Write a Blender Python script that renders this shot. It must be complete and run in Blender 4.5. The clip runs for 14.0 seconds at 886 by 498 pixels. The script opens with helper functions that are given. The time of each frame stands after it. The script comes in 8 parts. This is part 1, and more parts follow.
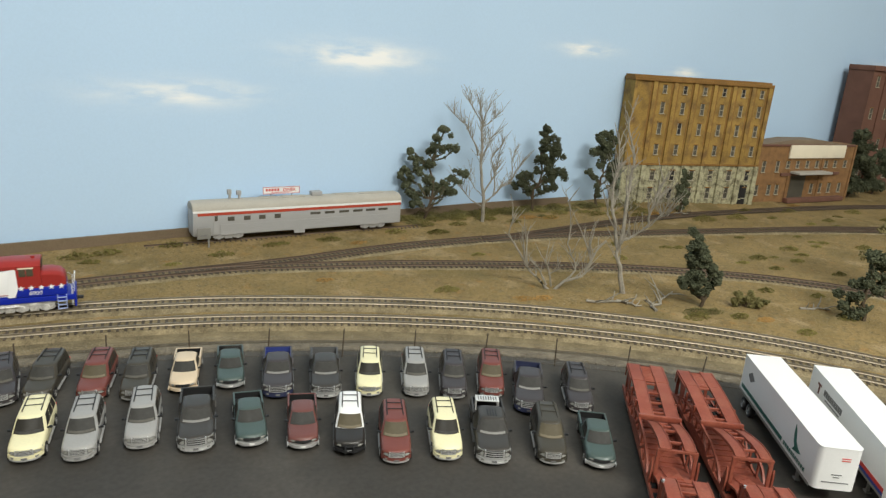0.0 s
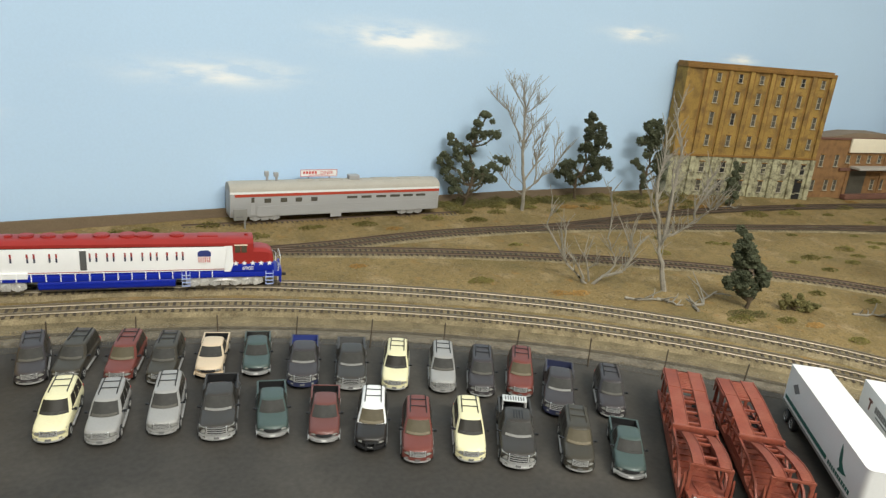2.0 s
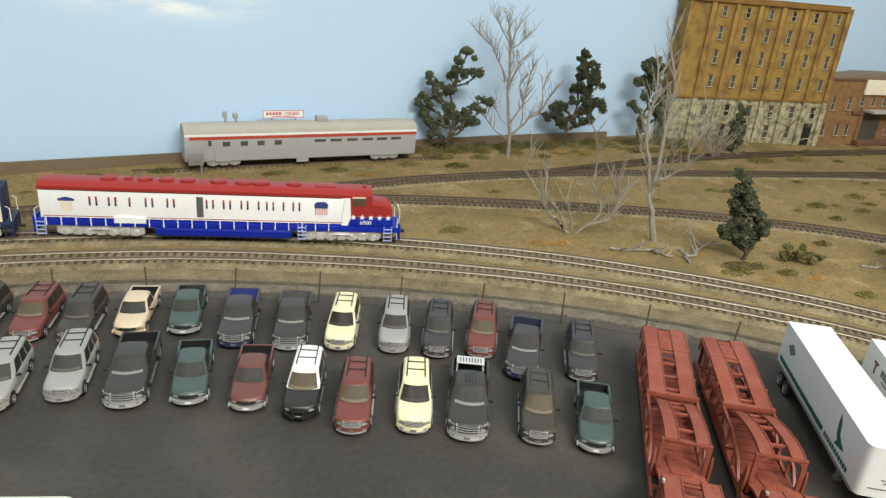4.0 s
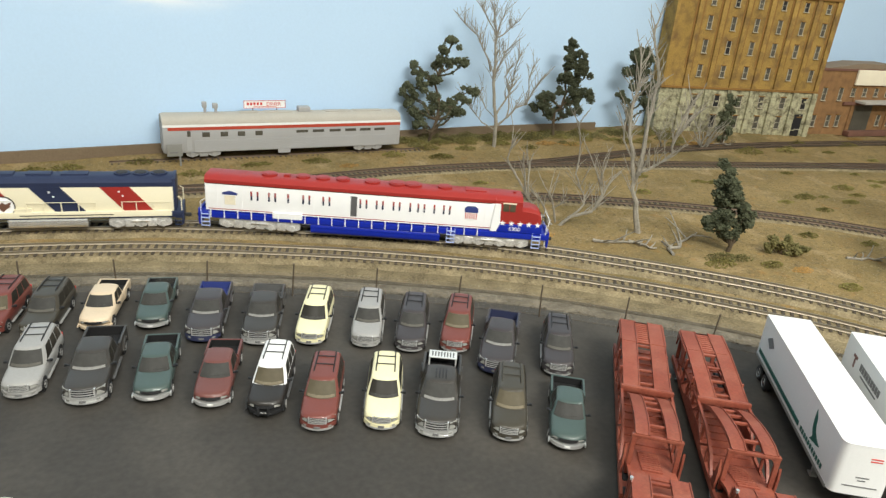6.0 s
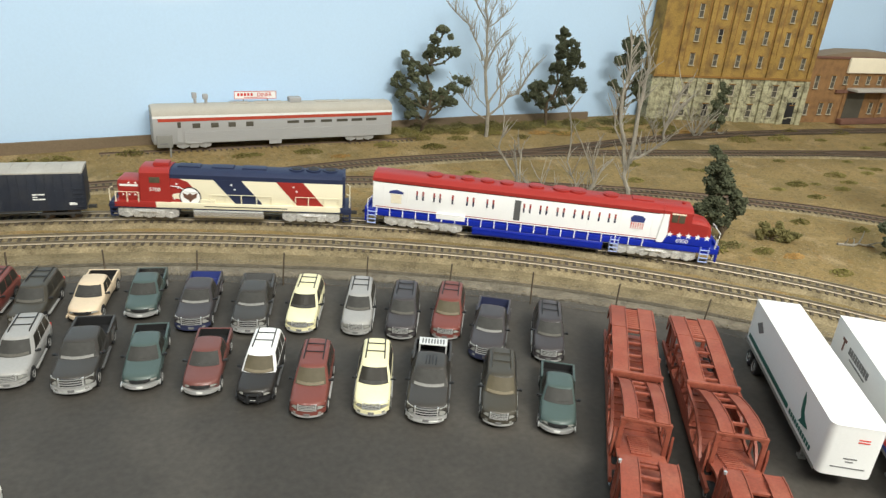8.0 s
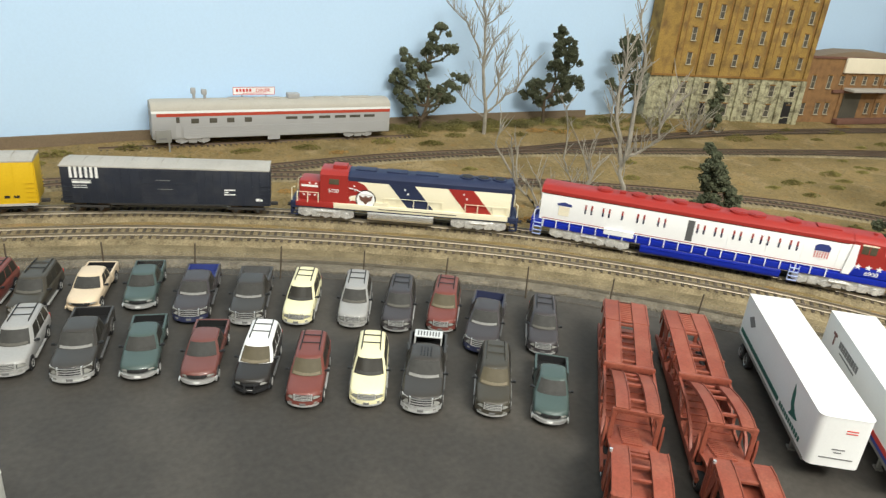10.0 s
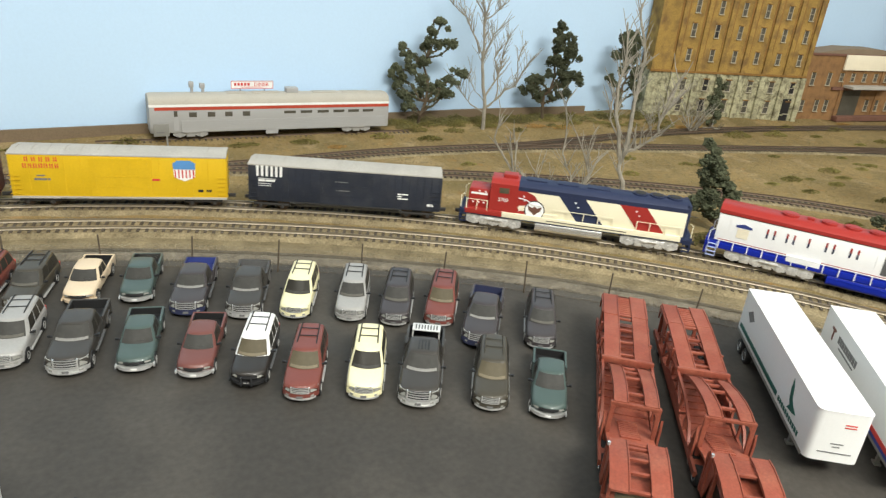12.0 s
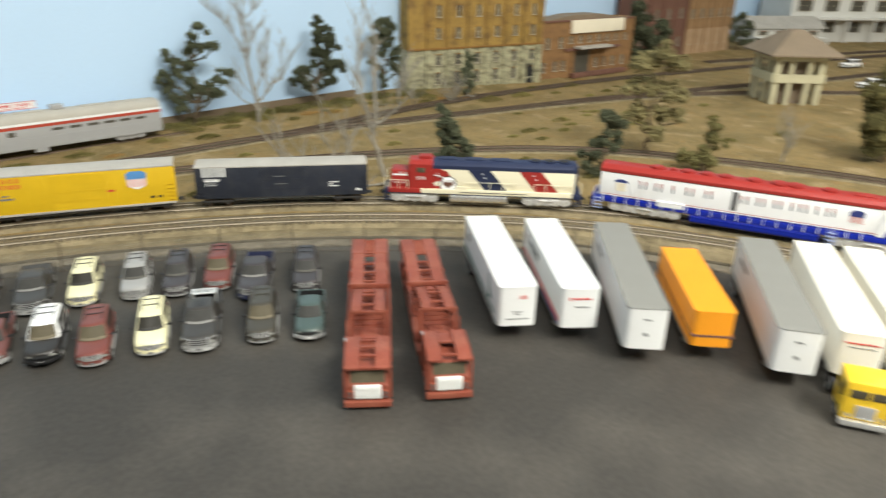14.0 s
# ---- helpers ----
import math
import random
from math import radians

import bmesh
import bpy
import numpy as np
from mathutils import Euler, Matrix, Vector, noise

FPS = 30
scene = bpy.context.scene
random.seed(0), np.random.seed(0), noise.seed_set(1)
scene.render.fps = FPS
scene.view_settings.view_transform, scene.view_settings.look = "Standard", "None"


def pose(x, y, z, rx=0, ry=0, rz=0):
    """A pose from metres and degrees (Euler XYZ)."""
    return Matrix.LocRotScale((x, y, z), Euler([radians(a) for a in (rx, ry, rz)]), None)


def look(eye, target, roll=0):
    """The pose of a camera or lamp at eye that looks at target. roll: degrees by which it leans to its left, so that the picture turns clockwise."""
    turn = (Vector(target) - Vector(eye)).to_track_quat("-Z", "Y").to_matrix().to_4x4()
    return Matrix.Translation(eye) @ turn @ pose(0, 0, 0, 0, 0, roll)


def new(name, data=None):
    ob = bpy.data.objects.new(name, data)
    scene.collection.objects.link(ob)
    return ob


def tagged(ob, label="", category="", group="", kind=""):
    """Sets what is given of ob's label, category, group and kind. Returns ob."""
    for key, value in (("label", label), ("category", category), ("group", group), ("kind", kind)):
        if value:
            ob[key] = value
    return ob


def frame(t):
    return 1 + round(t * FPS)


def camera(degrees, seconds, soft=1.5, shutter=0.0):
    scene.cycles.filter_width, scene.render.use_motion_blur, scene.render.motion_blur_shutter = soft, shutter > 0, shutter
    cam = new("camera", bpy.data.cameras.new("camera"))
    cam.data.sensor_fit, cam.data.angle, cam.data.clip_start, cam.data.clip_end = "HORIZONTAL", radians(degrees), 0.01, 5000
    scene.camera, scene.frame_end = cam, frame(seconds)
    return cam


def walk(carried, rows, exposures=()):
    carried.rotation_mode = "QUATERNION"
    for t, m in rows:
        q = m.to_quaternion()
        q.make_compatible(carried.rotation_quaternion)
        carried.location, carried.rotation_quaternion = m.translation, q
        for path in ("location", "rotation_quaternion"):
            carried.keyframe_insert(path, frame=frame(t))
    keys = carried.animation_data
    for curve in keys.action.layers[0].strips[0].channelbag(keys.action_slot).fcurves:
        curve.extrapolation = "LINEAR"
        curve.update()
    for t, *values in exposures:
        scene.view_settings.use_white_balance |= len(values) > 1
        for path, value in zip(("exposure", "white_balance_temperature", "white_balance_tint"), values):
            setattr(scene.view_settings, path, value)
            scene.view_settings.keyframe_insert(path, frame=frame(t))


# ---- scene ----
cam = camera(65.0, 14.0, soft=1.35, shutter=0.4)
PATH = [
    (0, (-0.242, -0.56, 0.291), (0.766, 1.074, -0.271), 4.3),
    (0.5, (-0.25, -0.55, 0.293), (0.766, 1.065, -0.304), 5.0),
    (1, (-0.241, -0.548, 0.292), (0.687, 1.111, -0.33), 5.7),
    (1.5, (-0.232, -0.545, 0.296), (0.668, 1.13, -0.324), 5.5),
    (2, (-0.224, -0.547, 0.296), (0.671, 1.13, -0.327), 5.2),
    (2.5, (-0.213, -0.544, 0.291), (0.694, 1.119, -0.351), 4.7),
    (4.8, (-0.135, -0.5, 0.265), (0.715, 1.137, -0.51), 5.1),
    (5, (-0.134, -0.503, 0.267), (0.721, 1.132, -0.504), 4.9),
    (5.5, (-0.136, -0.506, 0.267), (0.724, 1.126, -0.504), 5.1),
    (6, (-0.135, -0.509, 0.267), (0.735, 1.12, -0.501), 5.1),
    (6.5, (-0.133, -0.508, 0.264), (0.738, 1.118, -0.508), 5.2),
    (7, (-0.133, -0.506, 0.263), (0.74, 1.116, -0.518), 4.9),
    (7.5, (-0.132, -0.508, 0.263), (0.742, 1.11, -0.523), 4.9),
    (8, (-0.131, -0.512, 0.263), (0.747, 1.105, -0.522), 4.8),
    (10.5, (-0.132, -0.519, 0.261), (0.75, 1.094, -0.526), 5.2),
    (11, (-0.131, -0.52, 0.261), (0.754, 1.091, -0.527), 5.2),
    (11.5, (-0.132, -0.521, 0.26), (0.755, 1.089, -0.528), 5.5),
    (12, (-0.131, -0.518, 0.258), (0.753, 1.091, -0.535), 5.4),
    (12.5, (-0.133, -0.517, 0.259), (0.749, 1.092, -0.538), 5.4),
    (13, (-0.135, -0.53, 0.259), (0.74, 1.082, -0.539), 4.4),
    (13.4, (-0.146, -0.566, 0.264), (0.762, 1.011, -0.560), 3.3),
    (13.5, (-0.143, -0.579, 0.268), (0.808, 0.981, -0.545), 2.8),
    (14, (-0.141, -0.645, 0.276), (1.125, 0.686, -0.515), 1.5),
]
walk(cam, [(t, look(eye, target, roll)) for t, eye, target, roll in PATH], [(0, -0.33), (0.5, -0.22), (2.6, -0.24), (4.9, -0.06), (10, 0.05), (13.5, 0.13), (14, 0.03)])

# ---- light: white ceiling lamps of a layout room, all out of view ----
world = bpy.data.worlds.new("room_air")
scene.world = world
world.use_nodes = True
world.node_tree.nodes["Background"].inputs[0].default_value = (0.75, 0.85, 1.0, 1)
world.node_tree.nodes["Background"].inputs[1].default_value = 0.3


def unseen_ceiling_lamp(x, y, z, sx, sy, watts, rz=0):
    d = bpy.data.lights.new("unseen_ceiling_lamp", "AREA")
    d.shape, d.size, d.size_y, d.energy = "RECTANGLE", sx, sy, watts
    d.color = (0.98, 0.97, 0.885)
    ob = new("unseen_ceiling_lamp", d)
    ob.matrix_basis = pose(x, y, z, 0, 0, rz)
    return ob


unseen_ceiling_lamp(-0.55, -0.75, 1.55, 1.2, 0.35, 17.5, 10)
unseen_ceiling_lamp(1.10, -0.75, 1.55, 1.2, 0.35, 11, 0)
# extra fill lamp, added to brighten the layout's far right end
unseen_ceiling_lamp(2.5, -0.7, 1.55, 1.2, 0.35, 10.5, 0)
unseen_ceiling_lamp(0.2, -1.7, 1.55, 1.2, 0.35, 82, 0)

# ---- materials ----
def mat(name, c, rough=0.6, metal=0.0, var=0.18, s1=35.0, s2=700.0, bump=0.15, rand=0.0, spec=0.4, coat=0.0, dirt=None, dirt_amt=0.0):
    """A surface with broad and fine variation, fine relief and, where given, dust or stains of another colour."""
    m = bpy.data.materials.new(name)
    m.use_nodes = True
    nt = m.node_tree
    N, L = nt.nodes, nt.links
    p = N["Principled BSDF"]
    tc = N.new("ShaderNodeTexCoord")
    n1, n2 = N.new("ShaderNodeTexNoise"), N.new("ShaderNodeTexNoise")
    n1.inputs["Scale"].default_value, n2.inputs["Scale"].default_value = s1, s2
    n1.inputs["Detail"].default_value, n2.inputs["Detail"].default_value = 4, 3
    L.new(tc.outputs["Object"], n1.inputs["Vector"])
    L.new(tc.outputs["Object"], n2.inputs["Vector"])
    add = N.new("ShaderNodeMath")
    add.operation = "ADD"
    L.new(n1.outputs["Fac"], add.inputs[0])
    L.new(n2.outputs["Fac"], add.inputs[1])
    rng = N.new("ShaderNodeMapRange")
    for k, v in zip(range(1, 5), (0.6, 1.4, 1 - var, 1 + var)):
        rng.inputs[k].default_value = v
    L.new(add.outputs[0], rng.inputs[0])
    val = rng.outputs[0]
    if rand:
        oi = N.new("ShaderNodeObjectInfo")
        r2 = N.new("ShaderNodeMapRange")
        for k, v in zip(range(1, 5), (0, 1, 1 - rand, 1 + rand)):
            r2.inputs[k].default_value = v
        L.new(oi.outputs["Random"], r2.inputs[0])
        mu = N.new("ShaderNodeMath")
        mu.operation = "MULTIPLY"
        L.new(val, mu.inputs[0])
        L.new(r2.outputs[0], mu.inputs[1])
        val = mu.outputs[0]
    base = N.new("ShaderNodeRGB")
    base.outputs[0].default_value = (*c, 1)
    col = base.outputs[0]
    if dirt:
        n3 = N.new("ShaderNodeTexNoise")
        n3.inputs["Scale"].default_value, n3.inputs["Detail"].default_value = s1 * 2.3, 6
        L.new(tc.outputs["Object"], n3.inputs["Vector"])
        r3 = N.new("ShaderNodeMapRange")
        for k, v in zip(range(1, 5), (0.45, 0.68, 0, dirt_amt)):
            r3.inputs[k].default_value = v
        L.new(n3.outputs["Fac"], r3.inputs[0])
        mx = N.new("ShaderNodeMix")
        mx.data_type = "RGBA"
        L.new(r3.outputs[0], mx.inputs[0])
        L.new(col, mx.inputs[6])
        mx.inputs[7].default_value = (*dirt, 1)
        col = mx.outputs[2]
    sc = N.new("ShaderNodeVectorMath")
    sc.operation = "SCALE"
    L.new(col, sc.inputs[0])
    L.new(val, sc.inputs["Scale"])
    L.new(sc.outputs[0], p.inputs["Base Color"])
    p.inputs["Roughness"].default_value = rough
    p.inputs["Metallic"].default_value = metal
    p.inputs["Specular IOR Level"].default_value = spec
    p.inputs["Coat Weight"].default_value = coat
    if bump:
        b = N.new("ShaderNodeBump")
        b.inputs["Strength"].default_value, b.inputs["Distance"].default_value = bump, 0.0006
        L.new(n2.outputs["Fac"], b.inputs["Height"])
        L.new(b.outputs[0], p.inputs["Normal"])
    return m


def ground_material():
    """Sifted sand and turf: tan soil with pale, green and rusty drifts and speckle."""
    m = mat("scenic_sand", (0.236, 0.167, 0.073), 0.95, var=0.3, s1=14, s2=900, bump=0.7, spec=0.1)
    nt = m.node_tree
    N, L = nt.nodes, nt.links
    p = N["Principled BSDF"]
    src = p.inputs["Base Color"].links[0].from_socket
    tc = N.new("ShaderNodeTexCoord")
    for scale, lo, hi, c, amt in ((9, 0.5, 0.68, (0.13, 0.105, 0.045), 0.65), (21, 0.56, 0.7, (0.36, 0.27, 0.15), 0.7),
                                  (48, 0.6, 0.74, (0.32, 0.15, 0.035), 0.45), (130, 0.52, 0.66, (0.14, 0.112, 0.058), 0.6), (330, 0.55, 0.68, (0.09, 0.07, 0.038), 0.7), (520, 0.58, 0.7, (0.42, 0.34, 0.22), 0.6)):
        n = N.new("ShaderNodeTexNoise")
        n.inputs["Scale"].default_value, n.inputs["Detail"].default_value = scale, 5
        L.new(tc.outputs["Object"], n.inputs["Vector"])
        r = N.new("ShaderNodeMapRange")
        for k, v in zip(range(1, 5), (lo, hi, 0, amt)):
            r.inputs[k].default_value = v
        L.new(n.outputs["Fac"], r.inputs[0])
        mx = N.new("ShaderNodeMix")
        mx.data_type = "RGBA"
        L.new(r.outputs[0], mx.inputs[0])
        L.new(src, mx.inputs[6])
        mx.inputs[7].default_value = (*c, 1)
        src = mx.outputs[2]
    L.new(src, p.inputs["Base Color"])
    return m


def sky_wall_material():
    """Sky-blue wall paint, paler towards the ground, with brushed white clouds."""
    m = mat("sky_paint", (0.495, 0.665, 0.865), 0.75, var=0.03, s1=4, s2=300, bump=0.06, spec=0.25)
    nt = m.node_tree
    N, L = nt.nodes, nt.links
    p = N["Principled BSDF"]
    src = p.inputs["Base Color"].links[0].from_socket
    tc = N.new("ShaderNodeTexCoord")
    nz = N.new("ShaderNodeTexNoise")
    nz.inputs["Scale"].default_value, nz.inputs["Detail"].default_value = 30, 6
    L.new(tc.outputs["Object"], nz.inputs["Vector"])
    stretch = N.new("ShaderNodeMapping")
    stretch.inputs["Scale"].default_value = (0.5, 0.5, 2.2)
    L.new(tc.outputs["Object"], stretch.inputs["Vector"])
    L.new(stretch.outputs[0], nz.inputs["Vector"])
    xyz = N.new("ShaderNodeSeparateXYZ")
    L.new(tc.outputs["Object"], xyz.inputs[0])

    def math_node(op, a, b):
        n = N.new("ShaderNodeMath")
        n.operation = op
        for k, v in ((0, a), (1, b)):
            if isinstance(v, (int, float)):
                n.inputs[k].default_value = v
            else:
                L.new(v, n.inputs[k])
        return n.outputs[0]

    total = None
    for cx, cz, rx, rz, amt in CLOUDS:
        dx = math_node("DIVIDE", math_node("SUBTRACT", xyz.outputs[0], cx), rx)
        dz = math_node("DIVIDE", math_node("SUBTRACT", xyz.outputs[2], cz), rz)
        d2 = math_node("ADD", math_node("MULTIPLY", dx, dx), math_node("MULTIPLY", dz, dz))
        g = math_node("MULTIPLY", math_node("POWER", 2.718, math_node("MULTIPLY", d2, -1.6)), amt)
        total = g if total is None else math_node("ADD", total, g)
    soft = N.new("ShaderNodeMapRange")
    for k, v in zip(range(1, 5), (0.36, 0.62, 0.1, 1.35)):
        soft.inputs[k].default_value = v
    L.new(nz.outputs["Fac"], soft.inputs[0])
    fac = math_node("MINIMUM", math_node("MULTIPLY", total, soft.outputs[0]), 0.95)
    mx = N.new("ShaderNodeMix")
    mx.data_type = "RGBA"
    L.new(fac, mx.inputs[0])
    L.new(src, mx.inputs[6])
    mx.inputs[7].default_value = (0.93, 0.94, 0.95, 1)
    L.new(mx.outputs[2], p.inputs["Base Color"])
    return m


CLOUDS = ((0.20, 0.266, 0.115, 0.022, 1.05), (-0.06, 0.206, 0.115, 0.019, 0.8), (0.67, 0.302, 0.075, 0.014, 0.85), (-0.36, 0.15, 0.06, 0.014, 0.4),
          (0.95, 0.272, 0.05, 0.010, 0.8), (1.75, 0.30, 0.10, 0.03, 0.6), (0.02, 0.45, 0.2, 0.03, 0.8), (2.6, 0.26, 0.2, 0.02, 0.6))

M = {}
M["sand"] = ground_material()
M["sky"] = sky_wall_material()
M["asphalt"] = mat("lot_asphalt", (0.045, 0.041, 0.036), 0.62, var=0.26, s1=5, s2=240, bump=0.12, spec=0.28, dirt=(0.076, 0.068, 0.058), dirt_amt=0.8)
M["ballast"] = mat("ballast", (0.225, 0.182, 0.110), 0.95, var=0.55, s1=60, s2=620, bump=1.0, spec=0.1, dirt=(0.14, 0.105, 0.06), dirt_amt=0.5)
M["shoulder"] = mat("grey_gravel", (0.188, 0.150, 0.088), 0.95, var=0.55, s1=45, s2=560, bump=1.0, spec=0.1, dirt=(0.13, 0.105, 0.065), dirt_amt=0.5)
M["kerb"] = mat("pale_gravel", (0.16, 0.138, 0.105), 0.95, var=0.5, s1=60, s2=420, bump=1.0, spec=0.1, dirt=(0.10, 0.085, 0.064), dirt_amt=0.6)
M["emblem_blue"] = mat("emblem_blue", (0.09, 0.25, 0.52), 0.5, var=0.05)
M["tie"] = mat("tie_plastic", (0.070, 0.054, 0.038), 0.8, var=0.3, rand=0.3)
M["rail"] = mat("nickel_rail", (0.31, 0.265, 0.195), 0.38, 0.6, var=0.15)
M["rail_rust"] = mat("rusty_rail", (0.12, 0.085, 0.06), 0.6, 0.5, var=0.2)
M["strip"] = mat("brown_hardboard", (0.175, 0.128, 0.082), 0.85, var=0.25, s1=12)
M["plaster"] = mat("room_wall_paint", (0.55, 0.55, 0.53), 0.9, var=0.04, s1=3)
M["loco_letter"] = mat("loco_lettering", (0.012, 0.018, 0.05), 0.5, var=0.05)
M["grille_silver"] = mat("grille_silver", (0.72, 0.72, 0.70), 0.38, 0.35, var=0.06)
M["interior"] = mat("dark_bed_plastic", (0.010, 0.010, 0.011), 0.7)
M["post"] = mat("fence_post", (0.085, 0.065, 0.045), 0.7)
M["tyre"] = mat("tyre_rubber", (0.016, 0.016, 0.017), 0.75)
M["chrome"] = mat("chrome_plate", (0.80, 0.80, 0.79), 0.26, 0.72, var=0.06)
M["glass"] = mat("smoked_glazing", (0.028, 0.026, 0.022), 0.3, var=0.1, spec=0.12, bump=0.0)
M["glass_tan"] = mat("tan_glazing", (0.088, 0.075, 0.050), 0.4, var=0.2, s1=60, s2=200, spec=0.08, bump=0.0)
M["glass_grey"] = mat("grey_glazing", (0.05, 0.049, 0.046), 0.4, var=0.25, s1=90, s2=200, spec=0.08, bump=0.0)
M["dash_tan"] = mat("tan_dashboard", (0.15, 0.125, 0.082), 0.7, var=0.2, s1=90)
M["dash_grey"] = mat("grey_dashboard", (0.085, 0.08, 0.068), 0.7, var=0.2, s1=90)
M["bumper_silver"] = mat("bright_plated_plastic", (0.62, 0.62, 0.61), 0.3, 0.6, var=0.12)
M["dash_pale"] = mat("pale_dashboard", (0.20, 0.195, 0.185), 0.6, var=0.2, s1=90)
M["lamp"] = mat("lamp_lens", (0.27, 0.27, 0.25), 0.2, spec=0.7, bump=0.0)
M["black"] = mat("black_plastic", (0.018, 0.018, 0.019), 0.5)
M["trim"] = mat("grey_trim", (0.10, 0.10, 0.10), 0.5)
for key, c in (("cream", (0.74, 0.69, 0.44)), ("beige", (0.60, 0.48, 0.34)), ("silver", (0.30, 0.295, 0.285)), ("slate", (0.050, 0.044, 0.046)), ("olive", (0.052, 0.046, 0.035)),
               ("dgrey", (0.044, 0.040, 0.036)), ("teal", (0.058, 0.084, 0.078)), ("maroon", (0.135, 0.050, 0.042)), ("red_paint", (0.155, 0.046, 0.036)), ("navy", (0.03, 0.035, 0.075)),
               ("blue_paint", (0.035, 0.05, 0.19)), ("white_paint", (0.78, 0.78, 0.77)), ("near_black", (0.027, 0.024, 0.022)), ("truck_dark", (0.035, 0.030, 0.022))):
    M[key] = mat("car_" + key, c, 0.38, var=0.07, s1=60, spec=0.34, bump=0.02, coat=0.16)
M["truck_dark"].node_tree.nodes["Principled BSDF"].inputs["Roughness"].default_value = 0.14
M["rack_red"] = mat("oxide_red_plastic", (0.225, 0.056, 0.034), 0.45, var=0.28, spec=0.4, dirt=(0.30, 0.105, 0.066), dirt_amt=0.5)
M["trailer_white"] = mat("trailer_white", (0.74, 0.74, 0.73), 0.4, var=0.03, bump=0.02)
# trailer white darkened to hold the shade at the lot's open end
M["trailer_shaded"] = mat("trailer_shaded_white", (0.50, 0.50, 0.46), 0.5, var=0.05, bump=0.02)
# gravel darkened to carry the shadowed line along the fence
M["shadow_gravel"] = mat("shadow_gravel", (0.085, 0.072, 0.052), 0.95, var=0.5, s1=90, s2=500, bump=1.0, spec=0.1)
M["trailer_cream"] = mat("trailer_cream", (0.80, 0.77, 0.68), 0.4, var=0.03, bump=0.02)
M["trailer_grey"] = mat("trailer_grey_roof", (0.215, 0.212, 0.195), 0.55, var=0.06, bump=0.03)
M["orange"] = mat("container_orange", (0.80, 0.30, 0.015), 0.45, var=0.05, bump=0.03)
M["truck_yellow"] = mat("truck_yellow", (0.80, 0.52, 0.03), 0.4, var=0.06, bump=0.03)
M["green_mark"] = mat("dark_green_print", (0.01, 0.10, 0.075), 0.5, var=0.05)
M["grey_mark"] = mat("grey_print", (0.16, 0.16, 0.16), 0.6, var=0.05)
M["red_mark"] = mat("red_print", (0.55, 0.05, 0.04), 0.5, var=0.05)
M["blue_mark"] = mat("blue_print", (0.03, 0.06, 0.28), 0.5, var=0.05)
M["white_mark"] = mat("white_print", (0.78, 0.78, 0.76), 0.5, var=0.05)
M["loco_white"] = mat("loco_white", (0.86, 0.86, 0.86), 0.4, var=0.03, bump=0.02)
M["loco_red"] = mat("loco_red", (0.31, 0.027, 0.022), 0.38, var=0.08, bump=0.03)
M["loco_blue"] = mat("loco_blue", (0.006, 0.021, 0.32), 0.34, var=0.08, bump=0.03)
M["pale_blue"] = mat("pale_blue_plastic", (0.42, 0.50, 0.78), 0.5, var=0.05)
M["loco_navy"] = mat("loco_navy", (0.018, 0.026, 0.065), 0.5, var=0.14, bump=0.03)
M["loco_cream"] = mat("loco_cream", (0.78, 0.72, 0.54), 0.45, var=0.04, bump=0.02)
M["loco_silver"] = mat("silver_truck", (0.70, 0.69, 0.67), 0.3, 0.5, var=0.4, s1=160)
M["tank_silver"] = mat("polished_tank", (0.80, 0.79, 0.77), 0.24, 0.75, var=0.06)
M["car_navy"] = mat("boxcar_navy", (0.018, 0.022, 0.034), 0.55, var=0.2, bump=0.05, dirt=(0.045, 0.045, 0.05), dirt_amt=0.4)
M["car_yellow"] = mat("boxcar_yellow", (0.62, 0.395, 0.012), 0.45, var=0.1, s1=50, bump=0.03)
M["car_brown"] = mat("boxcar_brown", (0.115, 0.03, 0.025), 0.55, var=0.14, bump=0.05)
M["car_roof"] = mat("galvanised_roof", (0.40, 0.375, 0.335), 0.7, 0.0, var=0.2)
M["under"] = mat("dark_underframe", (0.03, 0.028, 0.026), 0.7)
M["diner_silver"] = mat("diner_silver", (0.37, 0.37, 0.37), 0.5, 0.1, var=0.05, bump=0.03)
M["diner_roof"] = mat("diner_roof", (0.41, 0.385, 0.335), 0.7, var=0.12)
M["diner_red"] = mat("diner_red", (0.42, 0.055, 0.03), 0.5, var=0.08)
M["bark_pale"] = mat("dead_wood", (0.285, 0.26, 0.215), 0.9, var=0.35, s1=80, bump=0.5, spec=0.1)
M["bark_dark"] = mat("bark", (0.10, 0.075, 0.05), 0.9, var=0.35, s1=80, bump=0.5, spec=0.1)
M["foliage"] = mat("ground_foam", (0.084, 0.092, 0.056), 0.95, var=0.6, s1=120, s2=900, bump=1.0, rand=0.2, spec=0.08)
M["foliage_olive"] = mat("olive_foam", (0.155, 0.138, 0.058), 0.95, var=0.6, s1=120, s2=900, bump=1.0, rand=0.25, spec=0.08)
M["scrub"] = mat("dry_scrub_foam", (0.21, 0.18, 0.085), 0.95, var=0.5, s1=120, s2=900, bump=1.0, spec=0.08)
M["turf"] = mat("turf_tuft", (0.165, 0.142, 0.048), 0.95, var=0.5, s1=150, s2=900, bump=1.0, rand=0.3, spec=0.08)
M["rust_turf"] = mat("rust_turf", (0.31, 0.185, 0.065), 0.95, var=0.4, s1=150, s2=900, bump=1.0, rand=0.2, spec=0.08)
M["facade_yellow"] = mat("ochre_brick", (0.315, 0.198, 0.052), 0.9, var=0.35, s1=22, s2=500, bump=0.4, dirt=(0.145, 0.085, 0.035), dirt_amt=0.85)
